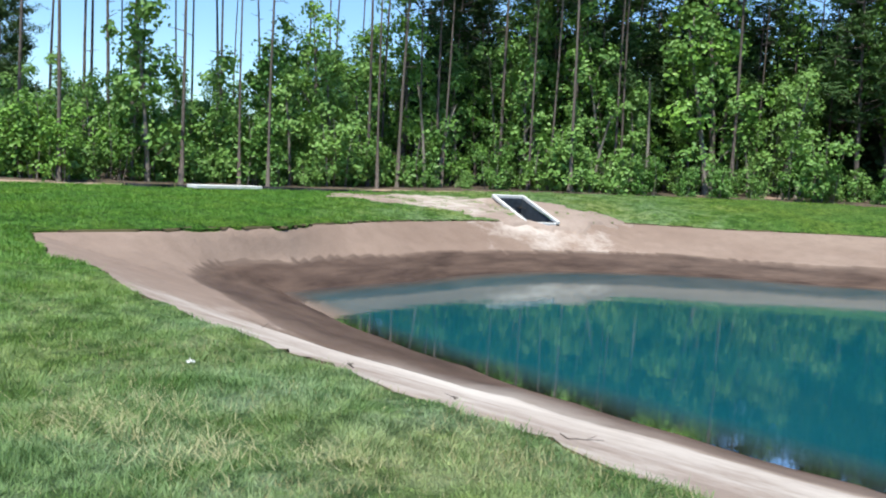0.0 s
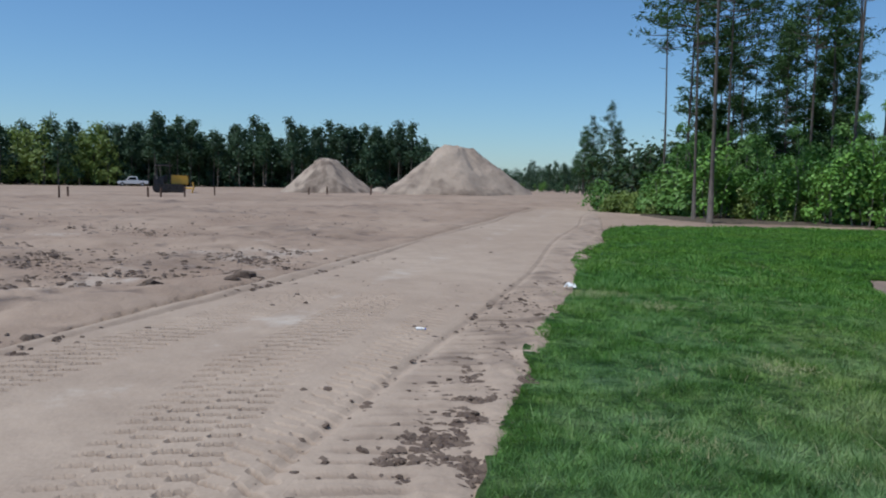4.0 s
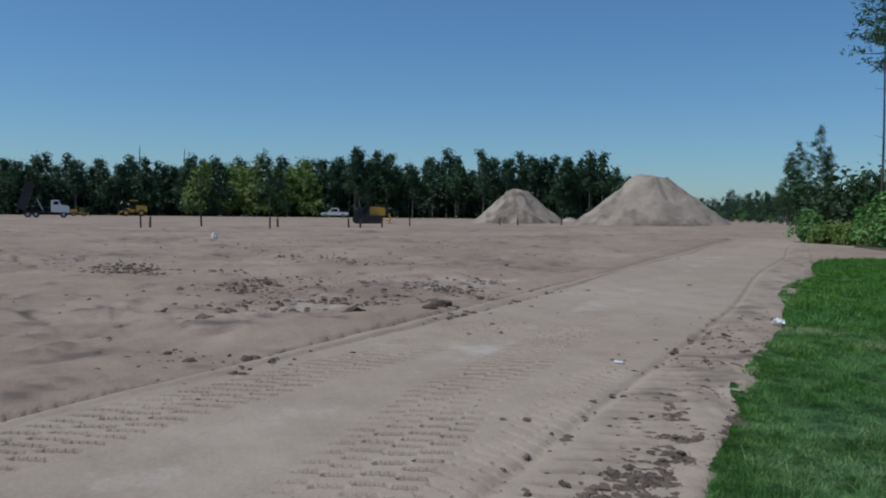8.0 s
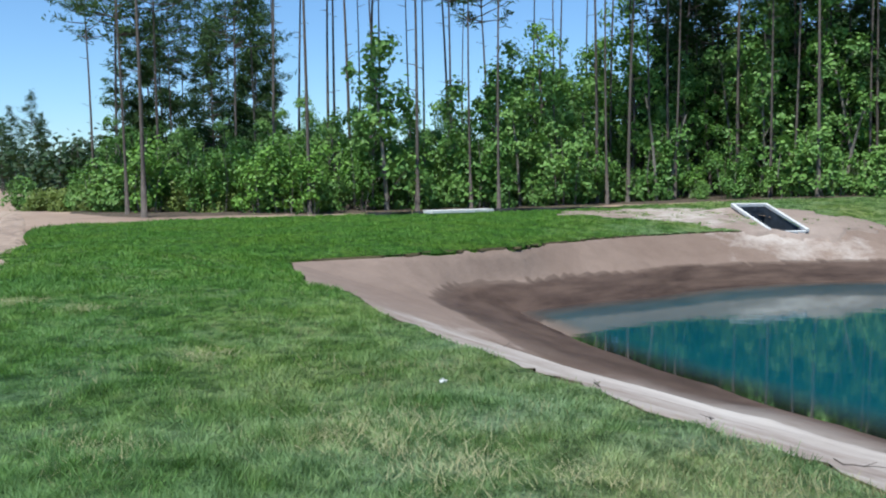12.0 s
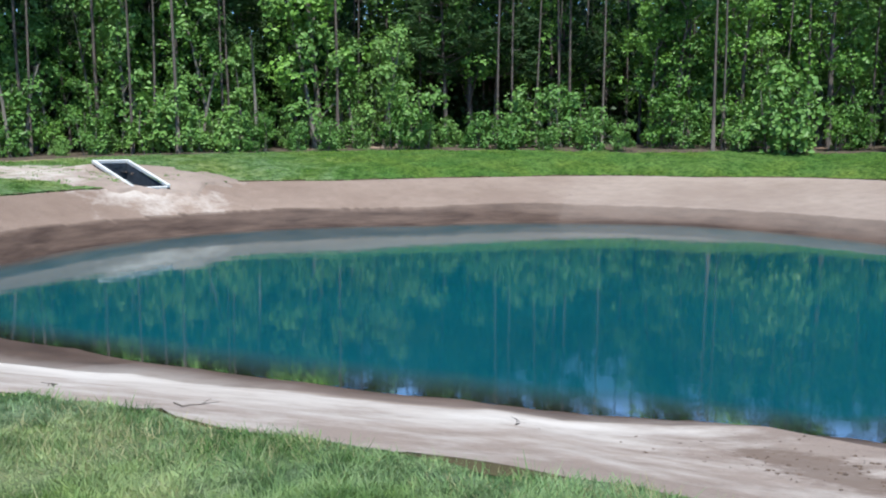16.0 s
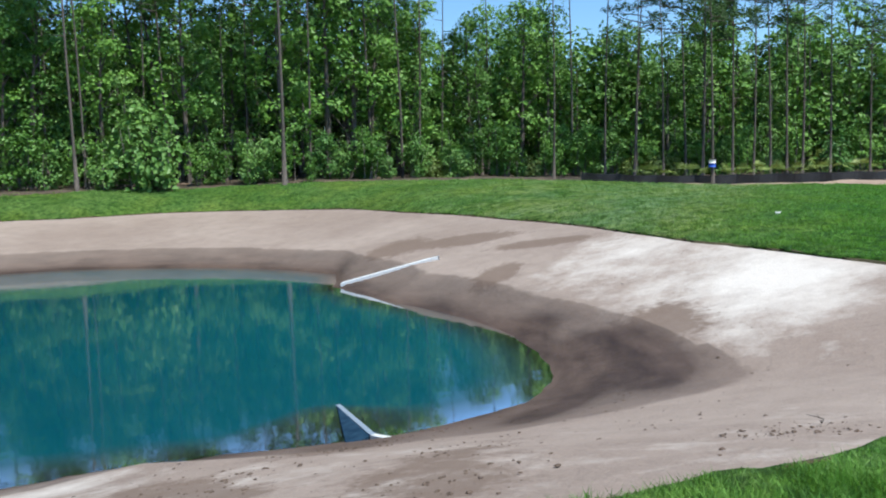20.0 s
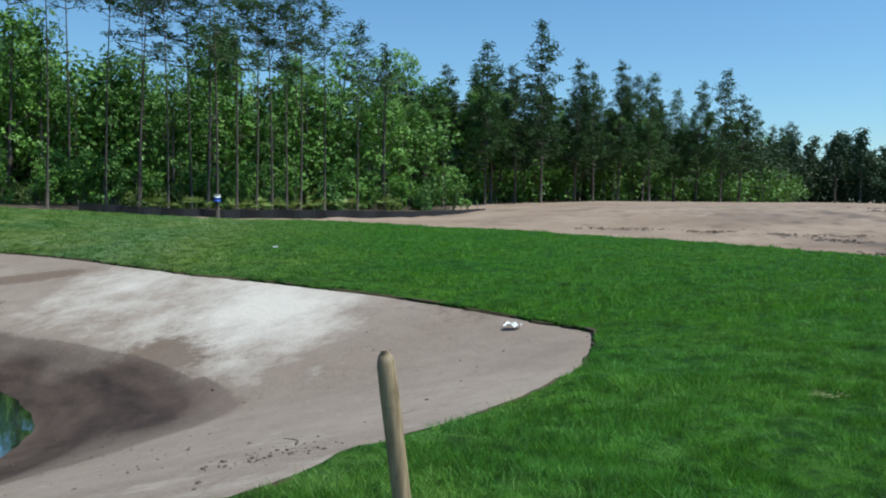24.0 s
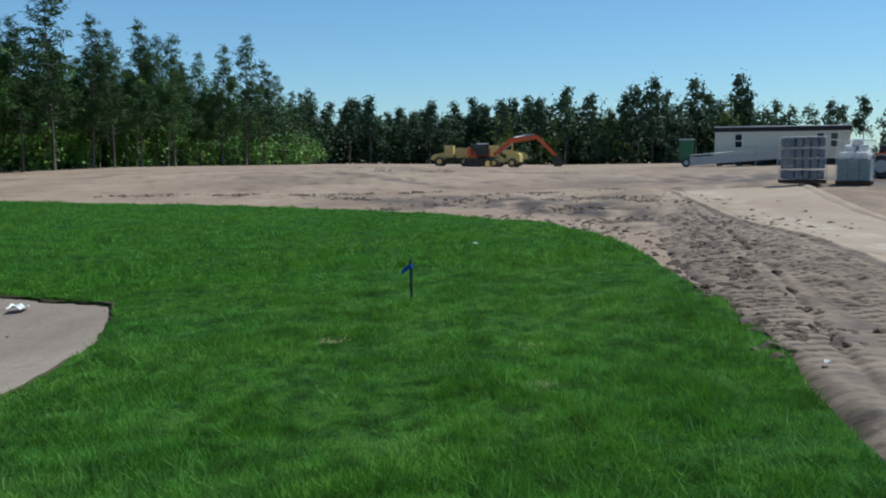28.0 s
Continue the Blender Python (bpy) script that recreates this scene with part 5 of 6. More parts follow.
# Dark litter under the wood.
az = np.radians(np.arange(40, -99, -1.0))
near = np.interp(np.degrees(az), (-99, -90, -82, -69, -56, -40, -22, -7, 12, 25, 36, 41, 44), (66, 61, 51.5, 52.5, 51.5, 50, 49.5, 48.5, 45, 43, 43.5, 55, 62))
rows = np.stack([near + k for k in (0, 0.8, 3, 8, 16, 30, 50)])
A = np.broadcast_to(az, rows.shape)
rows = rows + 0.5 * wave(A * 40, A * 0, 1.0, 2)
X, Y = -np.sin(A) * rows, np.cos(A) * rows
Z = land(X, Y) + 0.07 + 0.05 * wave(X, Y, 0.7, 3)
Z[0] -= 0.2
Z[:, 0] -= 0.4
Z[:, -1] -= 0.4
n = Nodes("leaf_litter")
n.set(n.mix(n.ramp(n.noise(3, 6, 0.7), [(0.35, 0.0), (0.65, 1.0)]), (0.035, 0.026, 0.017), (0.12, 0.088, 0.055)), 0.95).bump(n.noise(12, 5), 0.8, 0.06)
me = fast_mesh("wood_floor", np.stack([X, Y, Z], -1).reshape(-1, 3), grid_faces(7, len(az)), True)
me.materials.append(n.mat)
tagged(new("wood_floor", me), "brown leaf litter under the trees", "ground", kind="structure")

# ---------------------------------------------------------------- heaps of sand
def sand_heap(az, d, width, height, seed, label):
    """A heap at the angle of repose with gullies, ledges and a broken crest."""
    x, y = polar(az, d)
    m = np.linspace(0, 1, 44)
    th = np.radians(np.arange(0, 360, 3.0))
    F, T = np.meshgrid(m, th, indexing="ij")
    foot = width / 2 * (1 + 0.06 * np.sin(2 * T + seed) + 0.05 * np.sin(5 * T + 2 * seed))
    R = F * foot
    crest = 0.10 + 0.05 * np.sin(3 * T + seed)
    Z = height * np.minimum(1.12 * (1 - F) / (1 - crest), 1.0 - 0.25 * F ** 2) * (1 + 0.04 * np.exp(-((F - 0.0) / 0.12) ** 2))
    gully = wave(6 * np.cos(T) + 2 * F, 6 * np.sin(T) - F, 0.9, seed) * np.sin(np.pi * F)
    X, Y = R * np.cos(T), R * np.sin(T)
    Z += height * (0.034 * gully * np.clip(F * 4, 0, 1) + 0.09 * wave(X, Y, 0.42, seed) * np.sin(np.pi * np.clip(F * 0.9 + 0.12, 0, 1)) + 0.035 * wave(X, Y, 1.5, seed + 2) * (F < 0.97))
    Z += height * 0.05 * np.exp(-((F - 0.8) / 0.06) ** 2) * np.clip(wave(T * 2, T, 1.5, seed), 0, 1)
    Z[-1] = -0.4
    me = fast_mesh("sand_mound", np.stack([X, Y, Z], -1).reshape(-1, 3), grid_faces(len(m), len(th), True), True)
    values(me, wet=(0.45 + 0.2 * (seed > 2)) * np.clip(0.15 * (seed > 2) + wave(X, Y, 0.5, seed + 3) + 0.6 * wave(X, Y, 2.3, seed + 6), 0, 1) * (F > 0.1) + 0.35 * np.clip((F - 0.72) / 0.2, 0, 1) * np.clip(0.6 + wave(X, Y, 1.2, seed), 0, 1), pale=0.25 * np.clip(wave(X, Y, 0.35, seed + 5), 0, 1))
    me.materials.append(PILE)
    ob = tagged(new("sand_mound", me), label, "sand pile", "heaps of sand on the site")
    ob.matrix_world = pose(x, y, land_at(x, y) - 0.1, 0, 0, seed * 40)


sand_heap(51.2, 92, 15.2, 5.15, 1.3, "large light brown heap of excavated sand")
sand_heap(59.8, 103, 10.8, 3.95, 2.6, "smaller brown heap of excavated sand")
sand_heap(56.3, 120, 3.4, 0.7, 4.1, "low brown mound of soil")

# ---------------------------------------------------------------- silt fences, stakes, handle
def silt_fence(corners, height, label):
    """Black fabric, sagging between wooden stakes."""
    ob = thing("silt_fence", label, "fence")
    line = []
    for a, b in zip(corners, corners[1:]):
        n = max(2, int(math.dist(a, b) / 0.3))
        line += [(a[0] + (b[0] - a[0]) * k / n, a[1] + (b[1] - a[1]) * k / n) for k in range(n)]
    line.append(corners[-1])
    bm = bmesh.new()
    rings = []
    for k, (x, y) in enumerate(line):
        z = land_at(x, y)
        sag = height * (1 - 0.10 * abs(math.sin(k * 0.45)) - 0.12 * max(0, math.sin(k * 0.13)))
        sag *= 1 - 0.75 * max(0.0, k / len(line) - 0.55) / 0.45
        o = 0.05 * math.sin(k * 0.9)
        rings.append([bm.verts.new(p) for p in ((x + o, y, z - 0.1), (x - o, y + o, z + sag), (x - o + 0.02, y + o + 0.02, z + sag), (x + o + 0.03, y + 0.03, z - 0.1))])
    for a, b in zip(rings, rings[1:]):
        for i in range(4):
            bm.faces.new((a[i], a[(i + 1) % 4], b[(i + 1) % 4], b[i]))
    part("fabric", bm, FABRIC, ob)
    for k in range(0, len(line), 7):
        x, y = line[k]
        part("fence_stake", box(bmesh.new(), (x + 0.05, y + 0.06, land_at(x, y) + height * 0.5), (0.04, 0.04, height * 1.25), 0.004, (3, -2, 20)), WOOD, ob)
    return ob


silt_fence([(-14.4, 37.6), (-12.2, 39.6), (-9.3, 42.4), (-5.5, 43.2), (-2.0, 44.2)], 0.20, "low sagging black silt fence at the foot of the wood")
silt_fence([(50.0, 14.5), (51.0, 10.0), (52.2, 6.0), (53.2, 1.0), (56.0, -4.0), (61.5, -8.4), (66, -11)], 0.55, "black silt fence along the edge of the wood")

slab = thing("concrete_slab", "pale flat concrete slab lying at the edge of the grass", "slab", pose(-10.7, 40.6, land_at(-10.7, 40.6), 0, 0, 46.7))
part("slab", box(bmesh.new(), (0, 0, 0.13), (3.5, 0.9, 0.16), 0.03), CONCRETE, slab)
part("bearer", box(bmesh.new(), (-1.2, 0, 0.0), (0.2, 0.8, 0.16), 0.02), CONCRETE, slab)
part("bearer", box(bmesh.new(), (1.2, 0, 0.0), (0.2, 0.8, 0.16), 0.02), CONCRETE, slab)

handle = thing("tool_handle", "worn wooden tool handle standing upright in the turf", "tool", pose(2.40, -0.32, land_at(2.40, -0.32) + 0.02))
bm = bmesh.new()
top = Vector((0.058, 0.172, 1.225 - land_at(2.40, -0.32) - 0.02))
foot = Vector((0.0, 0.0, -0.12))
steps = (0, 0.15, 0.35, 0.6, 0.8, 0.93, 0.975, 0.99, 1.0)
tube(bm, [foot + (top - foot) * s for s in steps], [0.021, 0.022, 0.0225, 0.0228, 0.023, 0.0235, 0.0225, 0.0175, 0.007], 16)
part("shaft", bm, WOOD, handle)
part("ferrule", tube(bmesh.new(), [foot + (top - foot) * s for s in (0.08, 0.2)], [0.026, 0.024], 14), STEEL_DARK, handle, "dark steel ferrule")

stake = thing("survey_stake", "thin dark survey stake with blue tape in the turf", "stake", pose(8.57, -6.05, land_at(8.57, -6.05), 0, 1.0, 0))
part("rod", box(bmesh.new(), (0, 0, 0.20), (0.030, 0.024, 0.70), 0.004), STEEL_DARK, stake)
part("tape", box(bmesh.new(), (0, 0, 0.47), (0.045, 0.040, 0.05), 0.008), BLUE, stake, "blue marking tape")
bm = bmesh.new()
a = [bm.verts.new(p) for p in ((0.005, 0.0, 0.49), (0.04, 0.06, 0.46), (0.075, 0.10, 0.40), (0.06, 0.08, 0.375), (0.015, 0.02, 0.43))]
bm.faces.new(a)
bmesh.ops.solidify(bm, geom=bm.faces[:], thickness=0.004)
part("tape_end", bm, BLUE, stake, "loose end of blue tape")

first = None
for x, y, h in ((-67.7, 7.1, 0.85), (-67.7, 7.75, 0.8), (-69.4, 11.8, 0.9), (-66.4, 16.5, 0.8), (-69.5, 17.9, 0.7), (-69.2, 23.9, 0.7), (-69.1, 24.9, 0.65), (-68.9, 26.8, 0.8), (-72.2, 30.8, 0.7), (-73.0, 40.6, 0.7), (-74.0, 43.2, 0.75), (-72.0, 47.0, 0.9)):
    m = pose(x, y, land_at(x, y), dice.uniform(-4, 4), dice.uniform(-4, 4), dice.uniform(0, 90)) @ Matrix.Diagonal((1, 1, h, 1))
    if first is None:
        first = thing("marker_post", "rusty brown marker post in the graded soil", "post", m, "marker posts on the site")
        part("post", box(bmesh.new(), (0, 0, 0.4), (0.12, 0.12, 1.2), 0.01), RUST, first)
        part("cap", box(bmesh.new(), (0, 0, 1.01), (0.14, 0.14, 0.05), 0.01), RUST, first)
    else:
        copy_thing(first, m).matrix_basis = m

for az, d, h, lean in ((84.2, 205, 15.6, 0.3), (81.5, 205, 15.2, -0.3), (76.6, 200, 15.5, 0.2)):
    x, y = polar(az, d)
    snag = thing("dead_trunk", "bare dead trunk standing above the far tree line", "tree", pose(x, y, land_at(x, y)), "bare trunks of the far line")
    part("trunk", tube(bmesh.new(), [(0, 0, -0.3), (lean, 0, h * 0.5), (lean * 0.6, 0.2, h)], [0.24, 0.17, 0.06], 6), BARK_PINE, snag)
    part("branch_stub", tube(bmesh.new(), [(lean, 0, h * 0.8), (lean + 0.5, 0.2, h * 0.84)], [0.06, 0.02], 5), BARK_PINE, snag)
for az, d, h, lean in ((1.9, 50.5, 5.9, -0.6), (1.2, 51, 4.8, 0.8), (-9.0, 51.5, 4.6, 0.9), (-12.5, 52, 6.5, -0.2)):
    x, y = polar(az, d)
    snag = thing("broken_trunk", "pale broken sapling trunk leaning among the bushes", "tree", pose(x, y, land_at(x, y)), "broken saplings")
    part("trunk", tube(bmesh.new(), [(0, 0, -0.2), (lean * 0.4, 0, h * 0.5), (lean, 0, h)], [0.10, 0.085, 0.05], 7), BARK_PALE, snag)
    part("split_end", tube(bmesh.new(), [(lean * 0.9, 0, h * 0.9), (lean * 1.3, 0.1, h * 1.06)], [0.06, 0.012], 5), BARK_PALE, snag)

# Palmettos at the foot of the wood.
def palmetto(seed):
    rng = np.random.default_rng(seed)
    ob = thing("palmetto", "low palmetto with fan-shaped pale green leaves", "shrub", group="palmettos at the wood's edge")
    for k in range(9):
        a, tilt = k * 0.75 + rng.uniform(-0.2, 0.2), rng.uniform(0.5, 1.1)
        way = Vector((math.cos(a) * math.cos(tilt), math.sin(a) * math.cos(tilt), math.sin(tilt)))
        tip = way * rng.uniform(0.6, 1.0)
        bm = bmesh.new()
        tube(bm, [(0, 0, -0.05), tip], [0.014, 0.009], 4, False)
        side = way.cross(Vector((0, 0, 1))).normalized()
        for j in range(11):
            b = -1.25 + 2.5 * j / 10
            out = (way * math.cos(b) + side * math.sin(b)).normalized() * rng.uniform(0.42, 0.55)
            cross = out.cross(way.cross(side)).normalized() * 0.022
            bm.faces.new([bm.verts.new(p) for p in (tip, tip + out * 0.5 + cross, tip + out - Vector((0, 0, 0.08)), tip + out * 0.5 - cross)])
        part("frond", bm, LEAF_OLIVE, ob)
    return ob


palm = None
for az, d, s in ((-78.2, 52.5, 1.1), (-80.6, 53.5, 1.2), (-85.2, 57.5, 1.3), (-86.6, 58.5, 1.1), (-88.4, 60.5, 1.2), (-90.5, 62.5, 1.1), (-93.2, 65, 1.2), (-83.4, 55.5, 1.2)):
    x, y = polar(az, d)
    m = pose(x, y, land_at(x, y) + 0.05, 0, 0, dice.uniform(0, 360)) @ Matrix.Scale(s, 4)
    if palm is None:
        palm = palmetto(5)
        palm.matrix_world = m
    else:
        copy_thing(palm, m).matrix_basis = m

mark_x, mark_y = polar(-82.0, 51.75)
mark = thing("trunk_marker", "blue and white ribbon tied to a pine trunk", "ribbon", pose(mark_x, mark_y, land_at(mark_x, mark_y)))
part("blue_band", tube(bmesh.new(), [(0, 0, 1.0), (0, 0, 1.22)], [0.2, 0.2], 12), BLUE, mark)
part("white_band", tube(bmesh.new(), [(0, 0, 1.22), (0, 0, 1.42)], [0.2, 0.2], 12), WHITE, mark)

# ---------------------------------------------------------------- machines and vehicles
def facing(az, d):
    """At that place, with x to the right as seen from the camera and y away from it."""
    x, y = polar(az, d)
    return pose(x, y, land_at(x, y), 0, 0, az)


def wheel(parent, x, y, r, w, rim=None):
    tyre = part("wheel", tube(bmesh.new(), [(x, y - w / 2, r), (x, y - w / 2 + 0.04, r), (x, y + w / 2 - 0.04, r), (x, y + w / 2, r)], [r * 0.9, r, r, r * 0.9], 20), RUBBER, parent)
    hub = part("rim", tube(bmesh.new(), [(x, y - w / 2 - 0.01, r), (x, y + w / 2 + 0.01, r)], [r * 0.52, r * 0.52], 14), rim or GREY, tyre)
    return tyre


def crawler(parent, x0, x1, y, r=0.42, w=0.45):
    """A crawler track: a rounded belt with its rollers."""
    outline = [(x0 + r * math.sin(a), r - r * math.cos(a)) for a in np.linspace(math.pi, 2 * math.pi, 9)] + [(x1 + r * math.sin(a), r - r * math.cos(a)) for a in np.linspace(0, math.pi, 9)]
    belt = part("track", prism(bmesh.new(), outline, y - w / 2, y + w / 2), RUBBER, parent, "muddy steel crawler track")
    for k in range(4):
        x = x0 + (x1 - x0) * k / 3
        part("roller", tube(bmesh.new(), [(x, y - w / 2 - 0.03, r), (x, y + w / 2 + 0.03, r)], [r * 0.5, r * 0.5], 12), BLACK, belt)


dump = thing("dump_truck", "white-cabbed dump truck with its black bed raised", "truck", facing(89.4, 132) @ Matrix.Scale(0.85, 4))
part("chassis", box(bmesh.new(), (-0.4, 0, 0.85), (6.4, 0.9, 0.3), 0.03), BLACK, dump)
cab = part("cab", prism(bmesh.new(), [(0.5, 0.9), (0.5, 2.75), (0.7, 2.9), (1.7, 2.9), (2.05, 2.1), (3.15, 1.95), (3.3, 1.7), (3.3, 0.8)], -1.15, 1.15, 0.06), WHITE, dump)
part("side_window", box(bmesh.new(), (1.25, -1.16, 2.4), (0.75, 0.03, 0.5), 0.01), GLASS, cab)
part("windscreen", box(bmesh.new(), (1.9, 0, 2.5), (0.04, 1.9, 0.62), 0.01, (0, -23, 0)), GLASS, cab)
part("bumper", box(bmesh.new(), (3.35, 0, 0.75), (0.2, 2.2, 0.35), 0.04), BLACK, dump)
part("grille", box(bmesh.new(), (3.31, 0, 1.3), (0.05, 1.2, 0.6), 0.02), GREY, cab)
bm = bmesh.new()
tilt = Matrix.Translation((-3.3, 0, 1.1)) @ pose(0, 0, 0, 0, -72, 0)
for at, size in (((2.3, 0, 0.05), (4.6, 2.3, 0.1)), ((2.3, -1.15, 0.7), (4.6, 0.08, 1.3)), ((2.3, 1.15, 0.7), (4.6, 0.08, 1.3)), ((4.6, 0, 0.8), (0.1, 2.3, 1.6)), ((5.0, 0, 1.6), (1.0, 2.3, 0.08))):
    box(bm, at, size, 0.015)
bmesh.ops.transform(bm, matrix=tilt, verts=bm.verts)
part("bed", bm, BLACK, dump, "raised black steel bed")
part("hoist", tube(bmesh.new(), [(-0.6, 0, 1.0), (-1.6, 0, 3.1)], [0.12, 0.08], 10), GREY, dump)
for x in (-2.9, -1.7, 2.4):
    for y in (-0.95, 0.95):
        wheel(dump, x, y, 0.5, 0.35)


def pickup(m, label):
    ob = thing("pickup_truck", label, "truck", m)
    body = part("body", prism(bmesh.new(), [(-2.7, 0.55), (-2.7, 1.05), (-0.9, 1.08), (-0.7, 1.1), (0.3, 1.08), (1.4, 1.0), (2.5, 0.95), (2.65, 0.7), (2.6, 0.45), (-2.6, 0.45)], -0.95, 0.95, 0.05), WHITE, ob)
    c = part("cabin", prism(bmesh.new(), [(-0.95, 1.05), (-0.8, 1.75), (-0.5, 1.85), (0.5, 1.83), (1.25, 1.05)], -0.82, 0.82, 0.06), WHITE, ob)
    for y in (-0.83, 0.83):
        part("side_window", prism(bmesh.new(), [(-0.7, 1.15), (-0.6, 1.68), (0.42, 1.68), (0.9, 1.15)], y - 0.01, y + 0.01), GLASS, c)
    part("windscreen", box(bmesh.new(), (0.9, 0, 1.45), (0.03, 1.4, 0.75), 0.01, (0, -44, 0)), GLASS, c)
    for x in (-1.7, 1.75):
        for y in (-0.85, 0.85):
            wheel(ob, x, y, 0.38, 0.26)
    for y in (-0.7, 0.7):
        part("headlight", box(bmesh.new(), (2.6, y, 0.8), (0.06, 0.35, 0.16), 0.02), GLASS, body)
    return ob


pickup(facing(71.9, 168) @ pose(0, 0, 0, 0, 0, 178), "white pickup truck parked on the graded soil")
pickup(facing(93.2, 135), "white pickup truck parked far off beside the trees")


def loader(m, label, paint, canopy=True):
    """A wheeled loader with a hood, roll-over canopy, arms and bucket."""
    ob = thing("wheel_loader", label, "loader", m, "earth-moving machines")
    part("hood", prism(bmesh.new(), [(-2.6, 0.75), (-2.6, 1.75), (-2.3, 1.95), (-0.7, 2.0), (-0.7, 0.75)], -0.75, 0.75, 0.06), paint, ob)
    part("front_frame", prism(bmesh.new(), [(-0.5, 0.7), (-0.5, 1.3), (1.0, 1.35), (1.3, 0.7)], -0.5, 0.5, 0.05), paint, ob)
    part("seat_box", box(bmesh.new(), (-0.35, 0, 1.4), (0.7, 0.9, 0.8), 0.05), BLACK, ob)
    if canopy:
        for x in (-0.75, 0.25):
            for y in (-0.6, 0.6):
                part("canopy_post", tube(bmesh.new(), [(x, y, 1.5), (x, y, 2.75)], [0.05, 0.05], 6), BLACK, ob)
        part("canopy", box(bmesh.new(), (-0.25, 0, 2.8), (1.5, 1.5, 0.1), 0.03), paint, ob)
    for y in (-0.4, 0.4):
        part("lift_arm", tube(bmesh.new(), [(0.3, y, 1.4), (1.6, y, 0.9), (2.2, y, 0.5)], [0.11, 0.11, 0.08], 6), paint, ob)
    part("bucket", prism(bmesh.new(), [(2.1, 0.9), (2.2, 0.15), (3.0, 0.05), (3.0, 0.12), (2.3, 0.25), (2.2, 0.9)], -1.1, 1.1), paint, ob)
    for x in (-1.6, 1.0):
        for y in (-0.85, 0.85):
            wheel(ob, x, y, 0.62, 0.42, paint)
    return ob


loader(facing(87.6, 160) @ Matrix.Scale(0.6, 4), "small yellow wheel loader on the graded soil", YELLOW, False)
loader(facing(84.6, 165) @ pose(0, 0, 0, 0, 0, 180), "yellow wheel loader with a canopy on the graded soil", YELLOW)


def bulldozer(m, label, paint):
    ob = thing("bulldozer", label, "bulldozer", m, "earth-moving machines")
    for y in (-0.85, 0.85):
        crawler(ob, -1.1, 1.1, y)
    part("hood", prism(bmesh.new(), [(0.2, 0.8), (0.2, 1.75), (1.7, 1.65), (1.8, 1.5), (1.8, 0.8)], -0.55, 0.55, 0.05), paint, ob)
    part("rear_body", box(bmesh.new(), (-0.9, 0, 1.15), (1.0, 1.2, 0.8), 0.06), BLACK, ob)
    part("seat", box(bmesh.new(), (-0.35, 0, 1.35), (0.5, 0.6, 0.6), 0.06), BLACK, ob)
    for x in (-1.1, 0.1):
        for y in (-0.6, 0.6):
            part("canopy_post", tube(bmesh.new(), [(x, y, 1.3), (x, y, 2.6)], [0.05, 0.05], 6), BLACK, ob)
    part("canopy", box(bmesh.new(), (-0.5, 0, 2.65), (1.6, 1.5, 0.1), 0.03), BLACK, ob)
    part("blade", prism(bmesh.new(), [(2.1, 0.05), (2.25, 0.5), (2.15, 1.05), (2.25, 1.05), (2.35, 0.5), (2.2, 0.05)], -1.35, 1.35), paint, ob)
    for y in (-0.95, 0.95):
        part("push_arm", tube(bmesh.new(), [(0.0, y, 0.5), (2.15, y, 0.45)], [0.08, 0.08], 6), paint, ob)
    return ob


bulldozer(facing(69.7, 88), "yellow bulldozer with a roll-over canopy", YELLOW)

digger = thing("excavator", "orange excavator with its bucket resting on the soil", "excavator", facing(-130.2, 90), "earth-moving machines")
for y in (-1.05, 1.05):
    crawler(digger, -1.9, 1.4, y, 0.45, 0.55)
part("turntable", tube(bmesh.new(), [(-0.2, 0, 0.85), (-0.2, 0, 1.05)], [0.75, 0.75], 18), BLACK, digger)
part("counterweight", box(bmesh.new(), (-1.5, 0, 1.55), (0.9, 2.4, 1.0), 0.12), ORANGE, digger)
part("body", box(bmesh.new(), (-0.4, 0.3, 1.5), (1.6, 1.8, 0.9), 0.08), ORANGE, digger)
cab = part("cab", box(bmesh.new(), (-0.75, -0.75, 1.75), (1.9, 0.9, 1.15), 0.08), BLACK, digger)
part("cab_roof", box(bmesh.new(), (-0.40, -0.75, 2.36), (1.2, 0.95, 0.10), 0.03), WHITE, cab)
part("side_window", box(bmesh.new(), (-0.7, -1.21, 1.95), (1.5, 0.03, 0.55), 0.02), GLASS, cab)
part("front_window", box(bmesh.new(), (0.21, -0.75, 1.85), (0.03, 0.75, 0.7), 0.02), GLASS, cab)
boom = bmesh.new()
prism(boom, [(0.6, 1.3), (0.9, 1.1), (2.6, 2.45), (5.2, 2.85), (5.3, 3.2), (2.4, 2.95)], -0.18, 0.18, 0.03)
part("boom", boom, ORANGE, digger)
part("boom_cylinder", tube(bmesh.new(), [(0.9, 0.3, 1.2), (2.6, 0.3, 2.3)], [0.09, 0.06], 8), GREY, digger)
part("arm", prism(bmesh.new(), [(4.9, 3.25), (5.25, 3.3), (7.35, 1.15), (7.1, 0.95), (5.3, 2.7)], -0.15, 0.15, 0.03), ORANGE, digger)
part("arm_cylinder", tube(bmesh.new(), [(2.8, 0, 3.0), (4.95, 0, 3.35)], [0.09, 0.06], 8), GREY, digger)
part("bucket", prism(bmesh.new(), [(7.1, 1.15), (7.5, 1.0), (7.95, 0.4), (7.75, 0.02), (7.0, 0.0), (6.9, 0.5)], -0.55, 0.55, 0.05), BLACK, digger, "dark worn digging bucket")


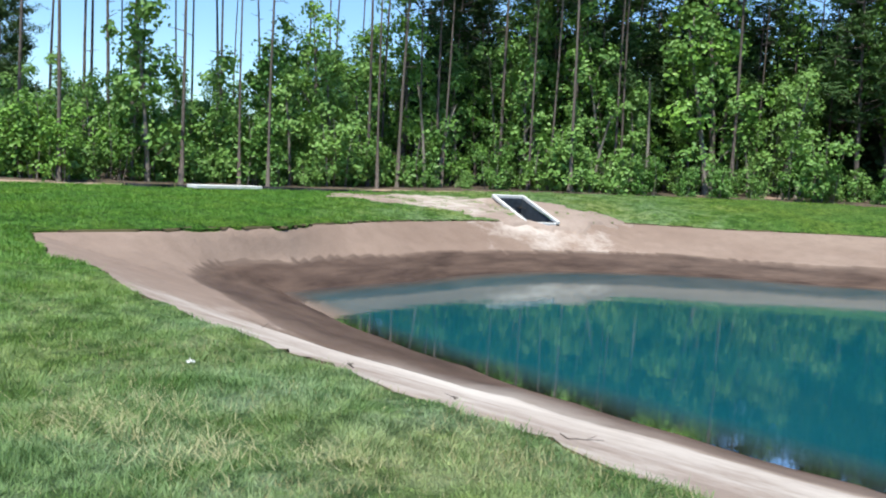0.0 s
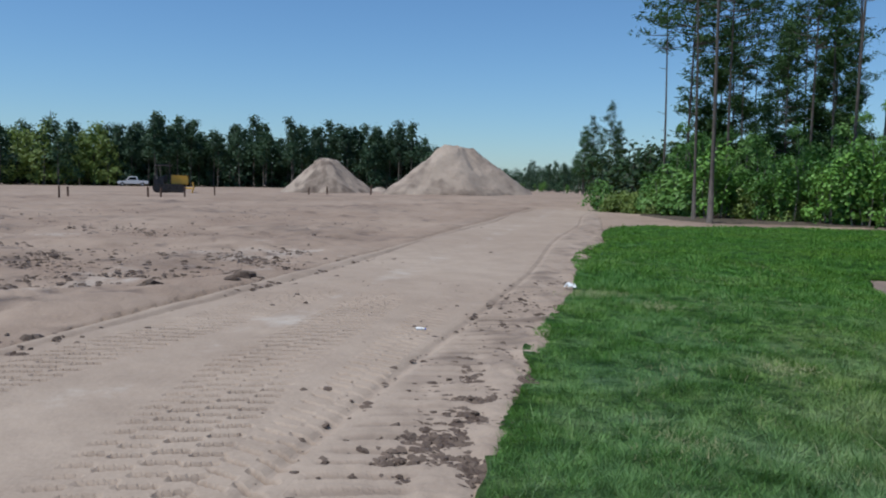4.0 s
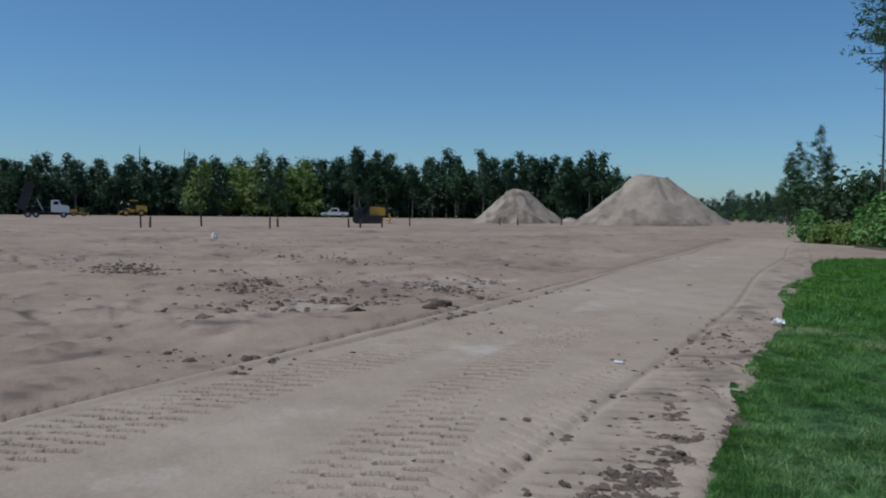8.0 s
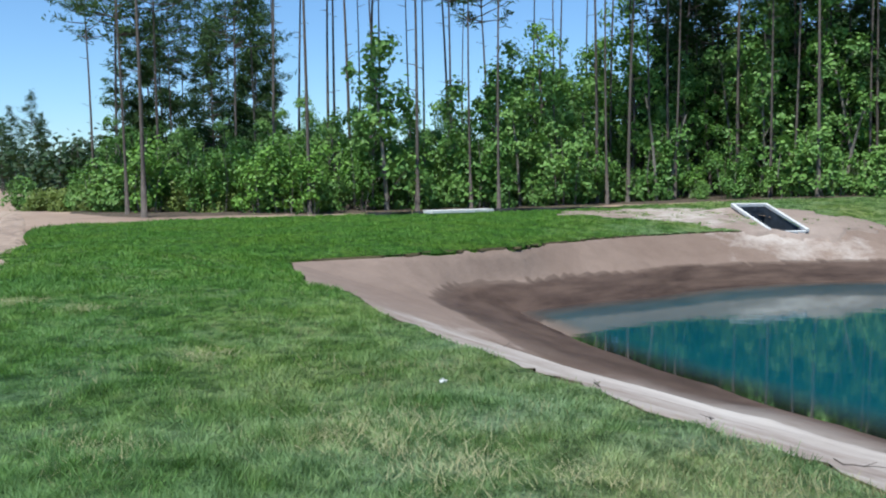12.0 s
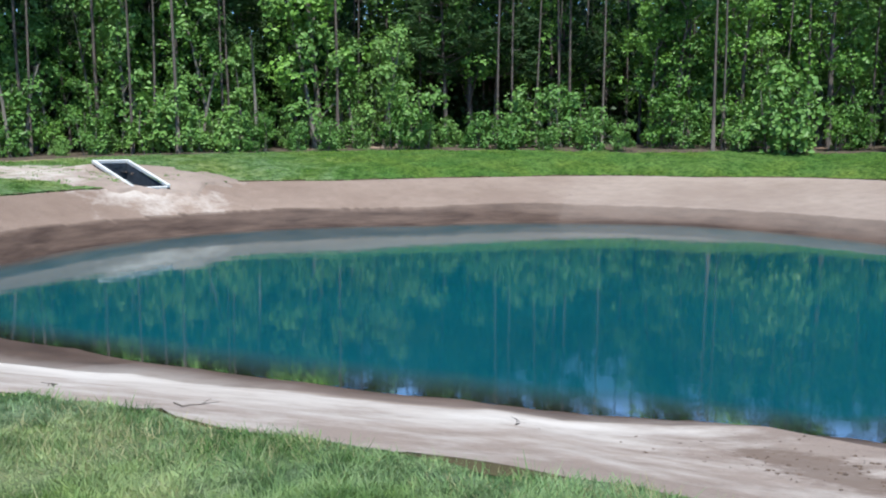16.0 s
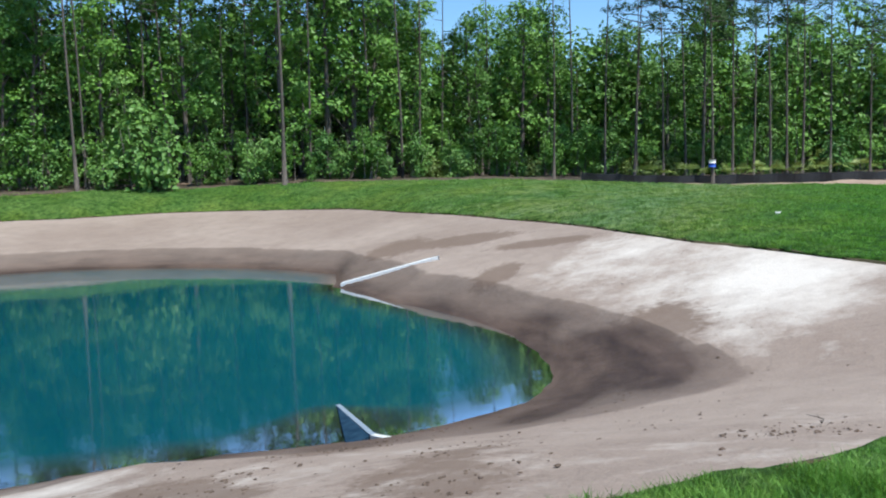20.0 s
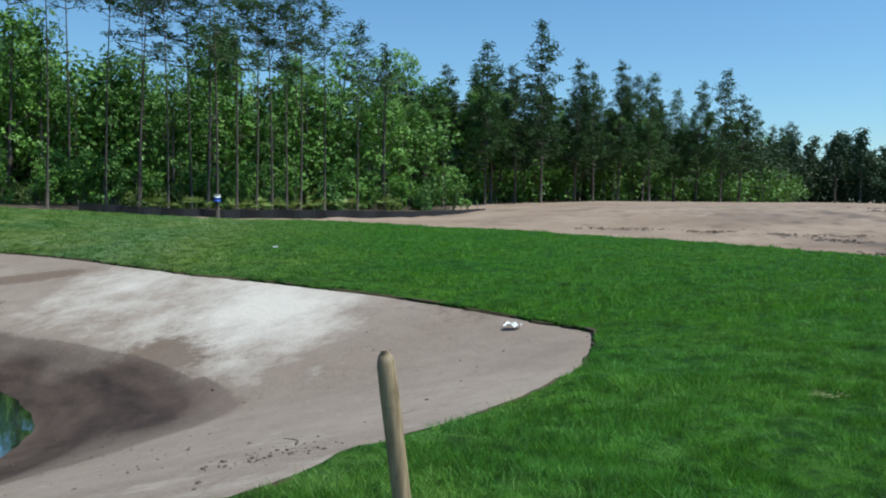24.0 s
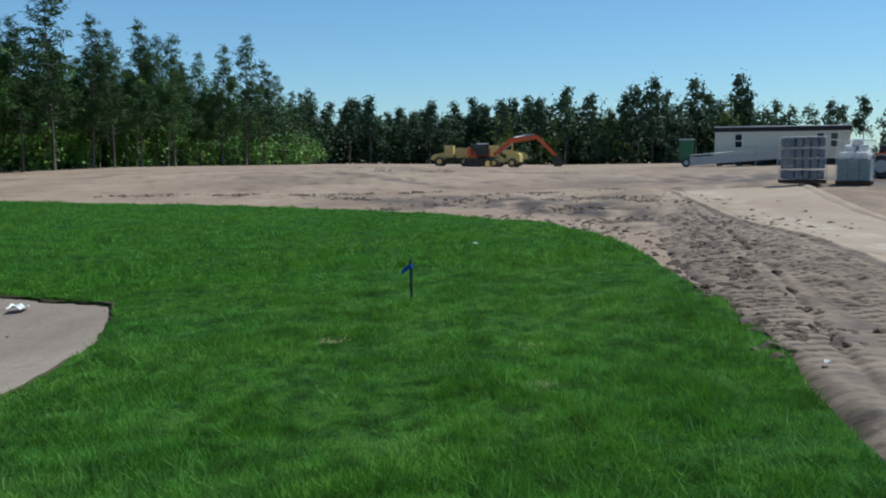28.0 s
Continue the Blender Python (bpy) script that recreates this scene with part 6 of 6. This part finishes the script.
def hauler(m, label, paint):
    """An articulated earth mover: cab and hood in front, open bowl behind."""
    ob = thing("earth_mover", label, "dump truck", m, "earth-moving machines")
    part("hood", prism(bmesh.new(), [(1.6, 0.8), (1.6, 1.75), (3.0, 1.5), (3.3, 1.2), (3.3, 0.8)], -0.85, 0.85, 0.06), paint, ob)
    cab = part("cab", box(bmesh.new(), (1.05, 0, 1.85), (1.15, 1.5, 1.5), 0.1), paint, ob)
    part("side_window", box(bmesh.new(), (1.05, -0.76, 2.15), (0.8, 0.03, 0.6), 0.02), GLASS, cab)
    part("windscreen", box(bmesh.new(), (1.64, 0, 2.15), (0.03, 1.2, 0.6), 0.02), GLASS, cab)
    part("bowl", prism(bmesh.new(), [(-3.2, 1.2), (-3.4, 2.2), (-0.1, 2.35), (0.2, 2.2), (0.1, 1.1), (-2.6, 0.9)], -1.25, 1.25, 0.06), paint, ob)
    part("chassis", box(bmesh.new(), (-0.4, 0, 0.85), (5.0, 0.8, 0.3), 0.04), BLACK, ob)
    for x in (-2.4, -1.0, 2.2):
        for y in (-1.0, 1.0):
            wheel(ob, x, y, 0.62, 0.45, paint)
    return ob


hauler(facing(-129.9, 97) @ pose(1.8, 0, 0, 0, 0, 0), "faded yellow articulated earth mover behind the excavator", PALE_YELLOW)
hauler(facing(-128.3, 93) @ pose(0, 0, 0, 0, 0, 172) @ Matrix.Scale(0.85, 4), "faded yellow earth mover parked beside the excavator", PALE_YELLOW)
loader(facing(-131.3, 86) @ pose(0, 0, 0, 0, 0, 160) @ Matrix.Scale(0.72, 4), "small faded yellow loader before the excavator", PALE_YELLOW, False)

# ---------------------------------------------------------------- site office and stacked goods
office = thing("site_office", "cream site-office trailer with a dark roof edge", "trailer", facing(-148.55, 76) @ pose(0, 0, -0.08, 0, 0, 2))
L, H = 10.1, 2.4
part("wall", box(bmesh.new(), (0, 0, 0.62 + H / 2), (L, 3.2, H), 0.03), CREAM, office)
part("roof_edge", box(bmesh.new(), (0, 0, 0.62 + H - 0.05), (L + 0.12, 3.32, 0.36), 0.02), ROOF_EDGE, office, "dark roof edge")
part("roof", box(bmesh.new(), (0, 0, 0.62 + H + 0.17), (L + 0.16, 3.36, 0.08), 0.02), WHITE, office)
for k in range(1, 13):
    part("siding_batten", box(bmesh.new(), (-L / 2 + k * 0.8, -1.61, 0.62 + H / 2 - 0.1), (0.03, 0.03, H - 0.35)), CREAM, office)
for x in (-3.2, 2.9, 3.9):
    w = part("window", box(bmesh.new(), (x, -1.63, 2.05), (0.62, 0.06, 1.16), 0.015), WHITE, office)
    part("pane", box(bmesh.new(), (x, -1.665, 2.34), (0.5, 0.02, 0.48)), GLASS, w)
    part("pane", box(bmesh.new(), (x, -1.665, 1.78), (0.5, 0.02, 0.48)), GLASS, w)
for k in range(7):
    part("pier", box(bmesh.new(), (-4.6 + k * 1.53, -1.3, 0.28), (0.4, 0.4, 0.7), 0.02), CONCRETE_DARK, office)
part("skirting", box(bmesh.new(), (0, -1.2, 0.36), (L - 0.3, 0.06, 0.5)), ROOF_EDGE, office)

rampway = thing("access_ramp", "long grey metal access ramp with handrails", "ramp", facing(-146.3, 72.5))
part("deck", box(bmesh.new(), (0.2, 0, 0.42), (8.2, 1.3, 0.1), 0.01, (0, -4.2, 0)), GREY, rampway)
for y in (-0.65, 0.65):
    for z in (0.55, 0.95, 1.32):
        part("rail", tube(bmesh.new(), [(-3.9, y, z - 0.42), (4.3, y, z + 0.20)], [0.03, 0.03], 6), GREY, rampway)
    part("side_panel", box(bmesh.new(), (0.2, y, 0.72), (8.1, 0.03, 0.62), 0.005, (0, -4.2, 0)), GREY, rampway)
for k in range(6):
    x = -3.7 + k * 1.6
    for y in (-0.66, 0.66):
        part("ramp_post", tube(bmesh.new(), [(x, y, -0.05), (x, y, 1.0 + 0.075 * (x + 3.9))], [0.028, 0.028], 6), GREY, rampway)

tank = thing("green_tank", "green metal tank beside the access ramp", "tank", facing(-143.0, 73.5))
part("shell", box(bmesh.new(), (0, 0, 1.35), (1.15, 1.0, 1.7), 0.08), GREEN, tank)
part("lid", box(bmesh.new(), (0, 0, 2.24), (1.2, 1.05, 0.12), 0.03), GREY, tank)
part("trailer_frame", box(bmesh.new(), (-0.3, 0, 0.42), (1.9, 0.9, 0.14), 0.02), BLACK, tank)
for y in (-0.5, 0.5):
    wheel(tank, 0, y, 0.36, 0.2)


def pallet(ob):
    for y in (-0.55, 0, 0.55):
        part("bearer", box(bmesh.new(), (0, y, 0.06), (1.45, 0.1, 0.1), 0.006), RUST, ob)
    for k in range(7):
        part("deck_board", box(bmesh.new(), (-0.66 + k * 0.22, 0, 0.125), (0.16, 1.3, 0.025), 0.004), RUST, ob)


def film(size, at, seed):
    """Stretch film: a thin loose skin round the goods."""
    rng = np.random.default_rng(seed)
    bm = box(bmesh.new(), at, size, 0.05)
    bmesh.ops.subdivide_edges(bm, edges=bm.edges[:], cuts=3, use_grid_fill=True)
    for v in bm.verts:
        v.co += Vector(rng.normal(size=3) * 0.012)
    return bm


goods = thing("wrapped_pallet", "tall film-wrapped pallet of grey blocks on bare soil", "pallet", facing(-149.7, 31.6) @ pose(0, 0, 0.02, 0, 0, 14) @ Matrix.Scale(0.88, 4), "wrapped pallets")
pallet(goods)
for layer in range(4):
    for i in range(5):
        for j in range(4):
            part("block_stack", box(bmesh.new(), (-0.56 + i * 0.28, -0.45 + j * 0.30, 0.33 + layer * 0.405), (0.21, 0.24, 0.33 + dice.uniform(-0.03, 0.02)), 0.03, (0, 0, dice.uniform(-5, 5))), BLOCK, goods)
    part("slip_sheet", box(bmesh.new(), (0, 0, 0.515 + layer * 0.405), (1.38, 1.2, 0.012)), GREY, goods)
part("stretch_film", film((1.46, 1.28, 1.62), (0, 0, 0.97), 3), FILM, goods, "clear crinkled stretch film")
goods = thing("wrapped_pallet", "film-wrapped pallet of teal cartons and white sacks", "pallet", facing(-152.6, 31.6) @ pose(0, 0, 0.02, 0, 0, -6) @ Matrix.Diagonal((0.72, 0.8, 0.98, 1)), "wrapped pallets")
pallet(goods)
for i in range(3):
    for j in range(2):
        part("carton", box(bmesh.new(), (-0.46 + i * 0.46, -0.3 + j * 0.6, 0.50), (0.44, 0.57, 0.70), 0.015), TEAL, goods)
for k, (x, y, z) in enumerate(((-0.33, -0.25, 0.98), (0.33, -0.25, 0.98), (-0.33, 0.3, 0.98), (0.33, 0.3, 0.98), (-0.2, 0.0, 1.2), (0.3, 0.05, 1.2), (0.05, 0, 1.4))):
    bm = box(bmesh.new(), (x, y, z), (0.66 - 0.04 * k, 0.55, 0.24), 0.10, (dice.uniform(-5, 5), dice.uniform(-5, 5), dice.uniform(-15, 15)))
    part("sack", bm, WHITE, goods, "white plastic sack")
part("stretch_film", film((1.5, 1.3, 1.35), (0, 0, 0.82), 4), FILM, goods, "clear crinkled stretch film")

car = thing("red_tractor", "small red machine partly behind the pallets", "tractor", facing(-155.2, 40))
part("body", prism(bmesh.new(), [(-1.2, 0.5), (-1.2, 1.0), (-0.2, 1.1), (0.1, 0.9), (1.2, 0.85), (1.3, 0.5)], -0.5, 0.5, 0.06), ORANGE, car)
part("seat", box(bmesh.new(), (-0.7, 0, 1.15), (0.4, 0.5, 0.4), 0.08), BLACK, car)
for x, r in ((-0.8, 0.5), (0.9, 0.36)):
    for y in (-0.6, 0.6):
        wheel(car, x, y, r, 0.25)

# ---------------------------------------------------------------- clods, litter, twigs
def lumps(name, label, count, spots, low, high, material, seed):
    """Many small clods as one loose scatter; spots: x, y, spread along x, spread along y, weight."""
    rng = np.random.default_rng(seed)
    w = np.array([s[4] for s in spots], float)
    pick = rng.choice(len(spots), count, p=w / w.sum())
    c = np.array([s[:2] for s in spots])[pick] + rng.normal(size=(count, 2)) * np.array([s[2:4] for s in spots])[pick]
    side = lawn_side(c[:, 0], c[:, 1])
    c = c[(side < 0.15)]
    n = len(c)
    s = low * (high / low) ** rng.random(n) ** 1.6
    unit = np.array([(1, 0, 0), (0.31, 0.95, 0), (-0.81, 0.59, 0), (-0.81, -0.59, 0), (0.31, -0.95, 0), (0.4, 0.3, 0.75), (-0.5, 0.1, 0.7), (0.1, -0.5, 0.65)])
    tri = np.array([(0, 1, 5), (1, 2, 5), (2, 6, 5), (2, 3, 6), (3, 4, 7), (3, 7, 6), (4, 0, 7), (0, 5, 7), (5, 6, 7)])
    a = rng.uniform(0, 6.283, n)
    v = unit[None] * s[:, None, None] * rng.uniform(0.6, 1.3, (n, 8, 1)) * np.array((1, 1, 0.6))
    x = v[..., 0] * np.cos(a)[:, None] * rng.uniform(1, 1.7, (n, 1)) - v[..., 1] * np.sin(a)[:, None]
    y = v[..., 0] * np.sin(a)[:, None] + v[..., 1] * np.cos(a)[:, None]
    z = v[..., 2] + (land(c[:, 0], c[:, 1]) + 0.004)[:, None]
    v = np.stack([x + c[:, :1], y + c[:, 1:], z], -1).reshape(-1, 3)
    me = fast_mesh(name, v, (tri[None] + 8 * np.arange(n)[:, None, None]).reshape(-1, 3))
    values(me, wet=np.repeat(0.75 * (rng.random(n) < 0.45), 8), pale=np.zeros(8 * n))
    me.materials.append(material)
    return tagged(new(name, me), label, "soil clods", kind="stuff")


def along(u, v):
    p = ROAD_U * u + ROAD_N * v
    return float(p[0]), float(p[1])


spots = [(*along(u, 0.98), 0.20, 0.20, 4.0) for u in (5.2, 5.7, 6.2, 6.7, 7.3)] + [(*along(u, 1.0), 0.3, 0.35, 0.5) for u in np.arange(8, 16, 0.8)] + [(*along(u, 1.4), 0.6, 0.5, 0.25) for u in np.arange(4, 14, 1.0)]
lumps("road_clods", "crumbled brown soil clods along the turf edge", 5200, spots, 0.008, 0.05, CLOD, 1)
spots = [(-13.2, 6.1, 0.45, 0.25, 1.0), (-12.7, 4.5, 0.35, 0.3, 1.0), (-23.2, 2.3, 1.3, 0.5, 2.0), (-11.1, 3.1, 0.3, 0.2, 0.7), (-12.7, 2.2, 0.4, 0.4, 0.6), (-14, 5.2, 1.2, 1.0, 0.8), (-17, 9.8, 0.8, 0.3, 0.5), (-27, 4, 6, 4, 1.6), (-34, 12, 7, 5, 1.2), (-19, 7.5, 2.5, 2.0, 0.8), (-9.6, 1.8, 0.7, 0.6, 0.3), (-14, 3.2, 1.5, 1.4, 0.5), (-16, 8.0, 1.6, 0.3, 0.7), (-20, 4.6, 2.0, 0.3, 0.8), (-17, 3.4, 1.2, 0.5, 0.6), (-25, 9, 2.5, 0.5, 0.6)]
lumps("field_clods", "dark dug-up clods strewn over the graded soil", 4200, spots, 0.014, 0.085, CLOD, 2)
spots = [(*along(u, 1.25), 0.35, 0.3, 0.9) for u in np.arange(-22, -8, 1.2)] + [(15, -17, 2.0, 0.7, 2.8), (20, -19.5, 3.0, 0.8, 3.0), (26, -17.5, 4.0, 0.4, 1.6), (12.5, -16, 1.2, 0.8, 1.4), (19, -21.6, 2.0, 0.7, 1.6), (*along(-16, 1.6), 0.9, 0.9, 1.2), (*along(-21, 1.3), 0.8, 0.8, 1.0)]
for x, y, half in ((25, -13, 3.0), (31, -20, 4.0), (38, -31, 5.0), (24, -23, 2.5), (47, -36, 6.0), (36, -14, 4.0)):
    spots += [(x + 0.57 * k, y + 0.82 * k, 0.35, 0.22, 0.22) for k in np.linspace(-half, half, 9)]
lumps("track_clods", "churned dark soil clods beside the wheel tracks", 10500, spots, 0.012, 0.10, CLOD, 3)
spots = [(11, 3, 2.5, 1.2, 1), (8.5, 1.0, 1.0, 0.8, 0.6), (13, -1, 2.5, 1.2, 0.8), (9.5, 5.0, 0.9, 0.4, 0.7), (7.2, 0.5, 0.35, 0.25, 0.8), (4, 35, 3.0, 0.8, 0.6), (20, 8, 2, 2, 0.4)]
spots += [(5.8, 5.4, 0.6, 0.7, 1.6), (6.6, 3.3, 1.2, 0.35, 1.0), (9.0, 5.3, 1.3, 0.25, 1.2), (5.3, 2.6, 0.7, 0.3, 0.6)]
lumps("bank_crumbs", "small dark crumbs on the sandy bank", 900, spots, 0.006, 0.028, CLOD, 4)


def clod(at, size, seed, label):
    rng = np.random.default_rng(seed)
    bm = bmesh.new()
    bmesh.ops.create_icosphere(bm, subdivisions=2, radius=1.0)
    for v in bm.verts:
        v.co *= 0.75 + 0.5 * rng.random()
        v.co = Vector((v.co.x * size[0], v.co.y * size[1], max(v.co.z, -0.3) * size[2]))
    ob = part("soil_clod", bm, CLOD)
    ob.matrix_world = pose(at[0], at[1], land_at(*at) + 0.02 + size[2] * 0.25, 0, 0, seed * 50)
    return tagged(ob, label, "soil clod", "large soil clods")


for k, (x, y, s) in enumerate(((4.22, -6.66, 0.085), (4.05, -6.45, 0.06), (4.34, -6.78, 0.06), (4.12, -6.72, 0.05), (4.3, -6.5, 0.05), (-12.75, 4.55, 0.16), (-12.6, 4.4, 0.14), (-13.3, 6.2, 0.16), (-13.0, 5.9, 0.13), (-13.55, 6.45, 0.14), (-12.75, 2.3, 0.13), (-12.2, 2.0, 0.11), (-11.2, 3.2, 0.12), (-4.85, 4.1, 0.028), (-5.2, 4.35, 0.024), (-4.75, 3.85, 0.026))):
    clod((x, y), (s * 1.3, s, s * 0.7), k + 1, "dark lump of dug-up soil on the ground")


def litter(name, at, size, label, material, seed):
    """A crumpled scrap."""
    rng = np.random.default_rng(seed)
    bm = bmesh.new()
    bmesh.ops.create_grid(bm, x_segments=5, y_segments=4, size=0.5)
    for v in bm.verts:
        v.co = Vector((v.co.x * size[0], v.co.y * size[1], size[2] * rng.random() + 0.02))
    bmesh.ops.solidify(bm, geom=bm.faces[:], thickness=0.004)
    ob = part(name, bm, material)
    ob.matrix_world = pose(at[0], at[1], land_at(*at) + 0.02, 0, 0, seed * 77)
    return tagged(ob, label, "litter", "scraps of litter")


litter("paper_scrap", (-2.0, 7.01), (0.055, 0.05, 0.035), "small crumpled white paper scrap in the grass", WHITE, 1)
litter("plastic_scrap", (-9.74, 10.19), (0.20, 0.14, 0.09), "crumpled white plastic scrap at the lawn's edge", WHITE, 2)
litter("plastic_bag", (13.97, -2.79), (0.27, 0.17, 0.08), "crumpled white plastic bag on the sandy bank", WHITE, 3)
litter("paper_scrap", (3.67, -6.50), (0.06, 0.05, 0.03), "small white scrap beside the tyre track", WHITE, 4)
litter("plastic_scrap", (-43.99, 8.11), (0.32, 0.26, 0.34), "white plastic scrap on the graded soil", WHITE, 5)
litter("paper_scrap", (27.0, 2.0), (0.14, 0.12, 0.08), "small white scrap in the grass", WHITE, 6)
litter("paper_scrap", (13.6, -11.2), (0.10, 0.08, 0.06), "small white scrap in the grass", WHITE, 7)
bottle = thing("plastic_bottle", "small white plastic bottle lying on the road", "bottle", pose(-7.9, 5.87, land_at(-7.9, 5.87) + 0.01, 0, 0, 40) @ Matrix.Scale(0.55, 4))
part("body", tube(bmesh.new(), [(-0.09, 0, 0.03), (-0.08, 0, 0.03), (0.05, 0, 0.03), (0.09, 0, 0.03)], [0.025, 0.032, 0.032, 0.014], 12), WHITE, bottle)
part("cap", tube(bmesh.new(), [(0.09, 0, 0.03), (0.115, 0, 0.03)], [0.015, 0.015], 10), BLUE, bottle)


def twig(at, length, az, seed):
    rng = random.Random(seed)
    ob = thing("twig", "thin dry twig lying on the sand", "twig", pose(at[0], at[1], land_at(*at) + 0.015, 0, 0, az), "twigs on the bank")
    pts = [(length * k / 5 - length / 2, rng.uniform(-0.03, 0.03), rng.uniform(0.0, 0.05)) for k in range(6)]
    part("stem", tube(bmesh.new(), pts, [0.006, 0.006, 0.005, 0.004, 0.003, 0.002], 5), BARK_PINE, ob)
    part("side_shoot", tube(bmesh.new(), [pts[3], (pts[3][0] + 0.07, 0.07, 0.04)], [0.004, 0.002], 4), BARK_PINE, ob)
    return ob


for k, (x, y, l, a) in enumerate(((1.06, 6.71, 0.55, -15), (4.16, 7.35, 0.35, 60), (-0.9, 8.6, 0.25, 80), (17.2, 33.0, 0.5, 30), (-2.7, 13.0, 0.4, 40), (0.1, 7.4, 0.22, 100), (7.6, 0.35, 0.3, 20))):
    twig((x, y), 0.6 * l, a, k)

# Sprouts on the near bank and tufts of straw in the lawn.
tufts = ((-1.88, 5.62, 1.8), (-2.3, 5.2, 1.4), (-1.3, 4.9, 1.5), (-3.4, 4.6, 1.2), (-0.6, 5.0, 1.0), (-4.4, 7.4, 1.1), (5.6, -5.3, 0.6), (4.6, -4.4, 0.5), (7.1, -4.1, 0.5), (-8.6, 10.0, 1.4), (-7.6, 9.6, 1.4), (-8.9, 9.7, 1.5))
rng = np.random.default_rng(8)
blades = []
for x, y, s in tufts:
    m = int(190 * s)
    a, h = rng.uniform(0, 6.283, m), rng.uniform(0.03, 0.08, m) * s
    off = rng.normal(size=(m, 2)) * 0.15 * s
    base = np.stack([x + off[:, 0], y + off[:, 1], land(x + off[:, 0], y + off[:, 1]) + 0.05], 1)
    side = np.stack([np.cos(a + 1.6), np.sin(a + 1.6), 0 * a], 1) * 0.0022
    blades.append(np.stack([base - side, base + side, base + np.stack([np.cos(a) * h * 1.6, np.sin(a) * h * 1.6, h * 0.7], 1)], 1).reshape(-1, 3))
v = np.concatenate(blades)
me = fast_mesh("straw_patches", v, np.arange(len(v)).reshape(-1, 3))
me.materials.append(STRAW)
tagged(new("straw_patches", me), "flat patches of dry straw-coloured grass in the lawn", "grass", kind="stuff")
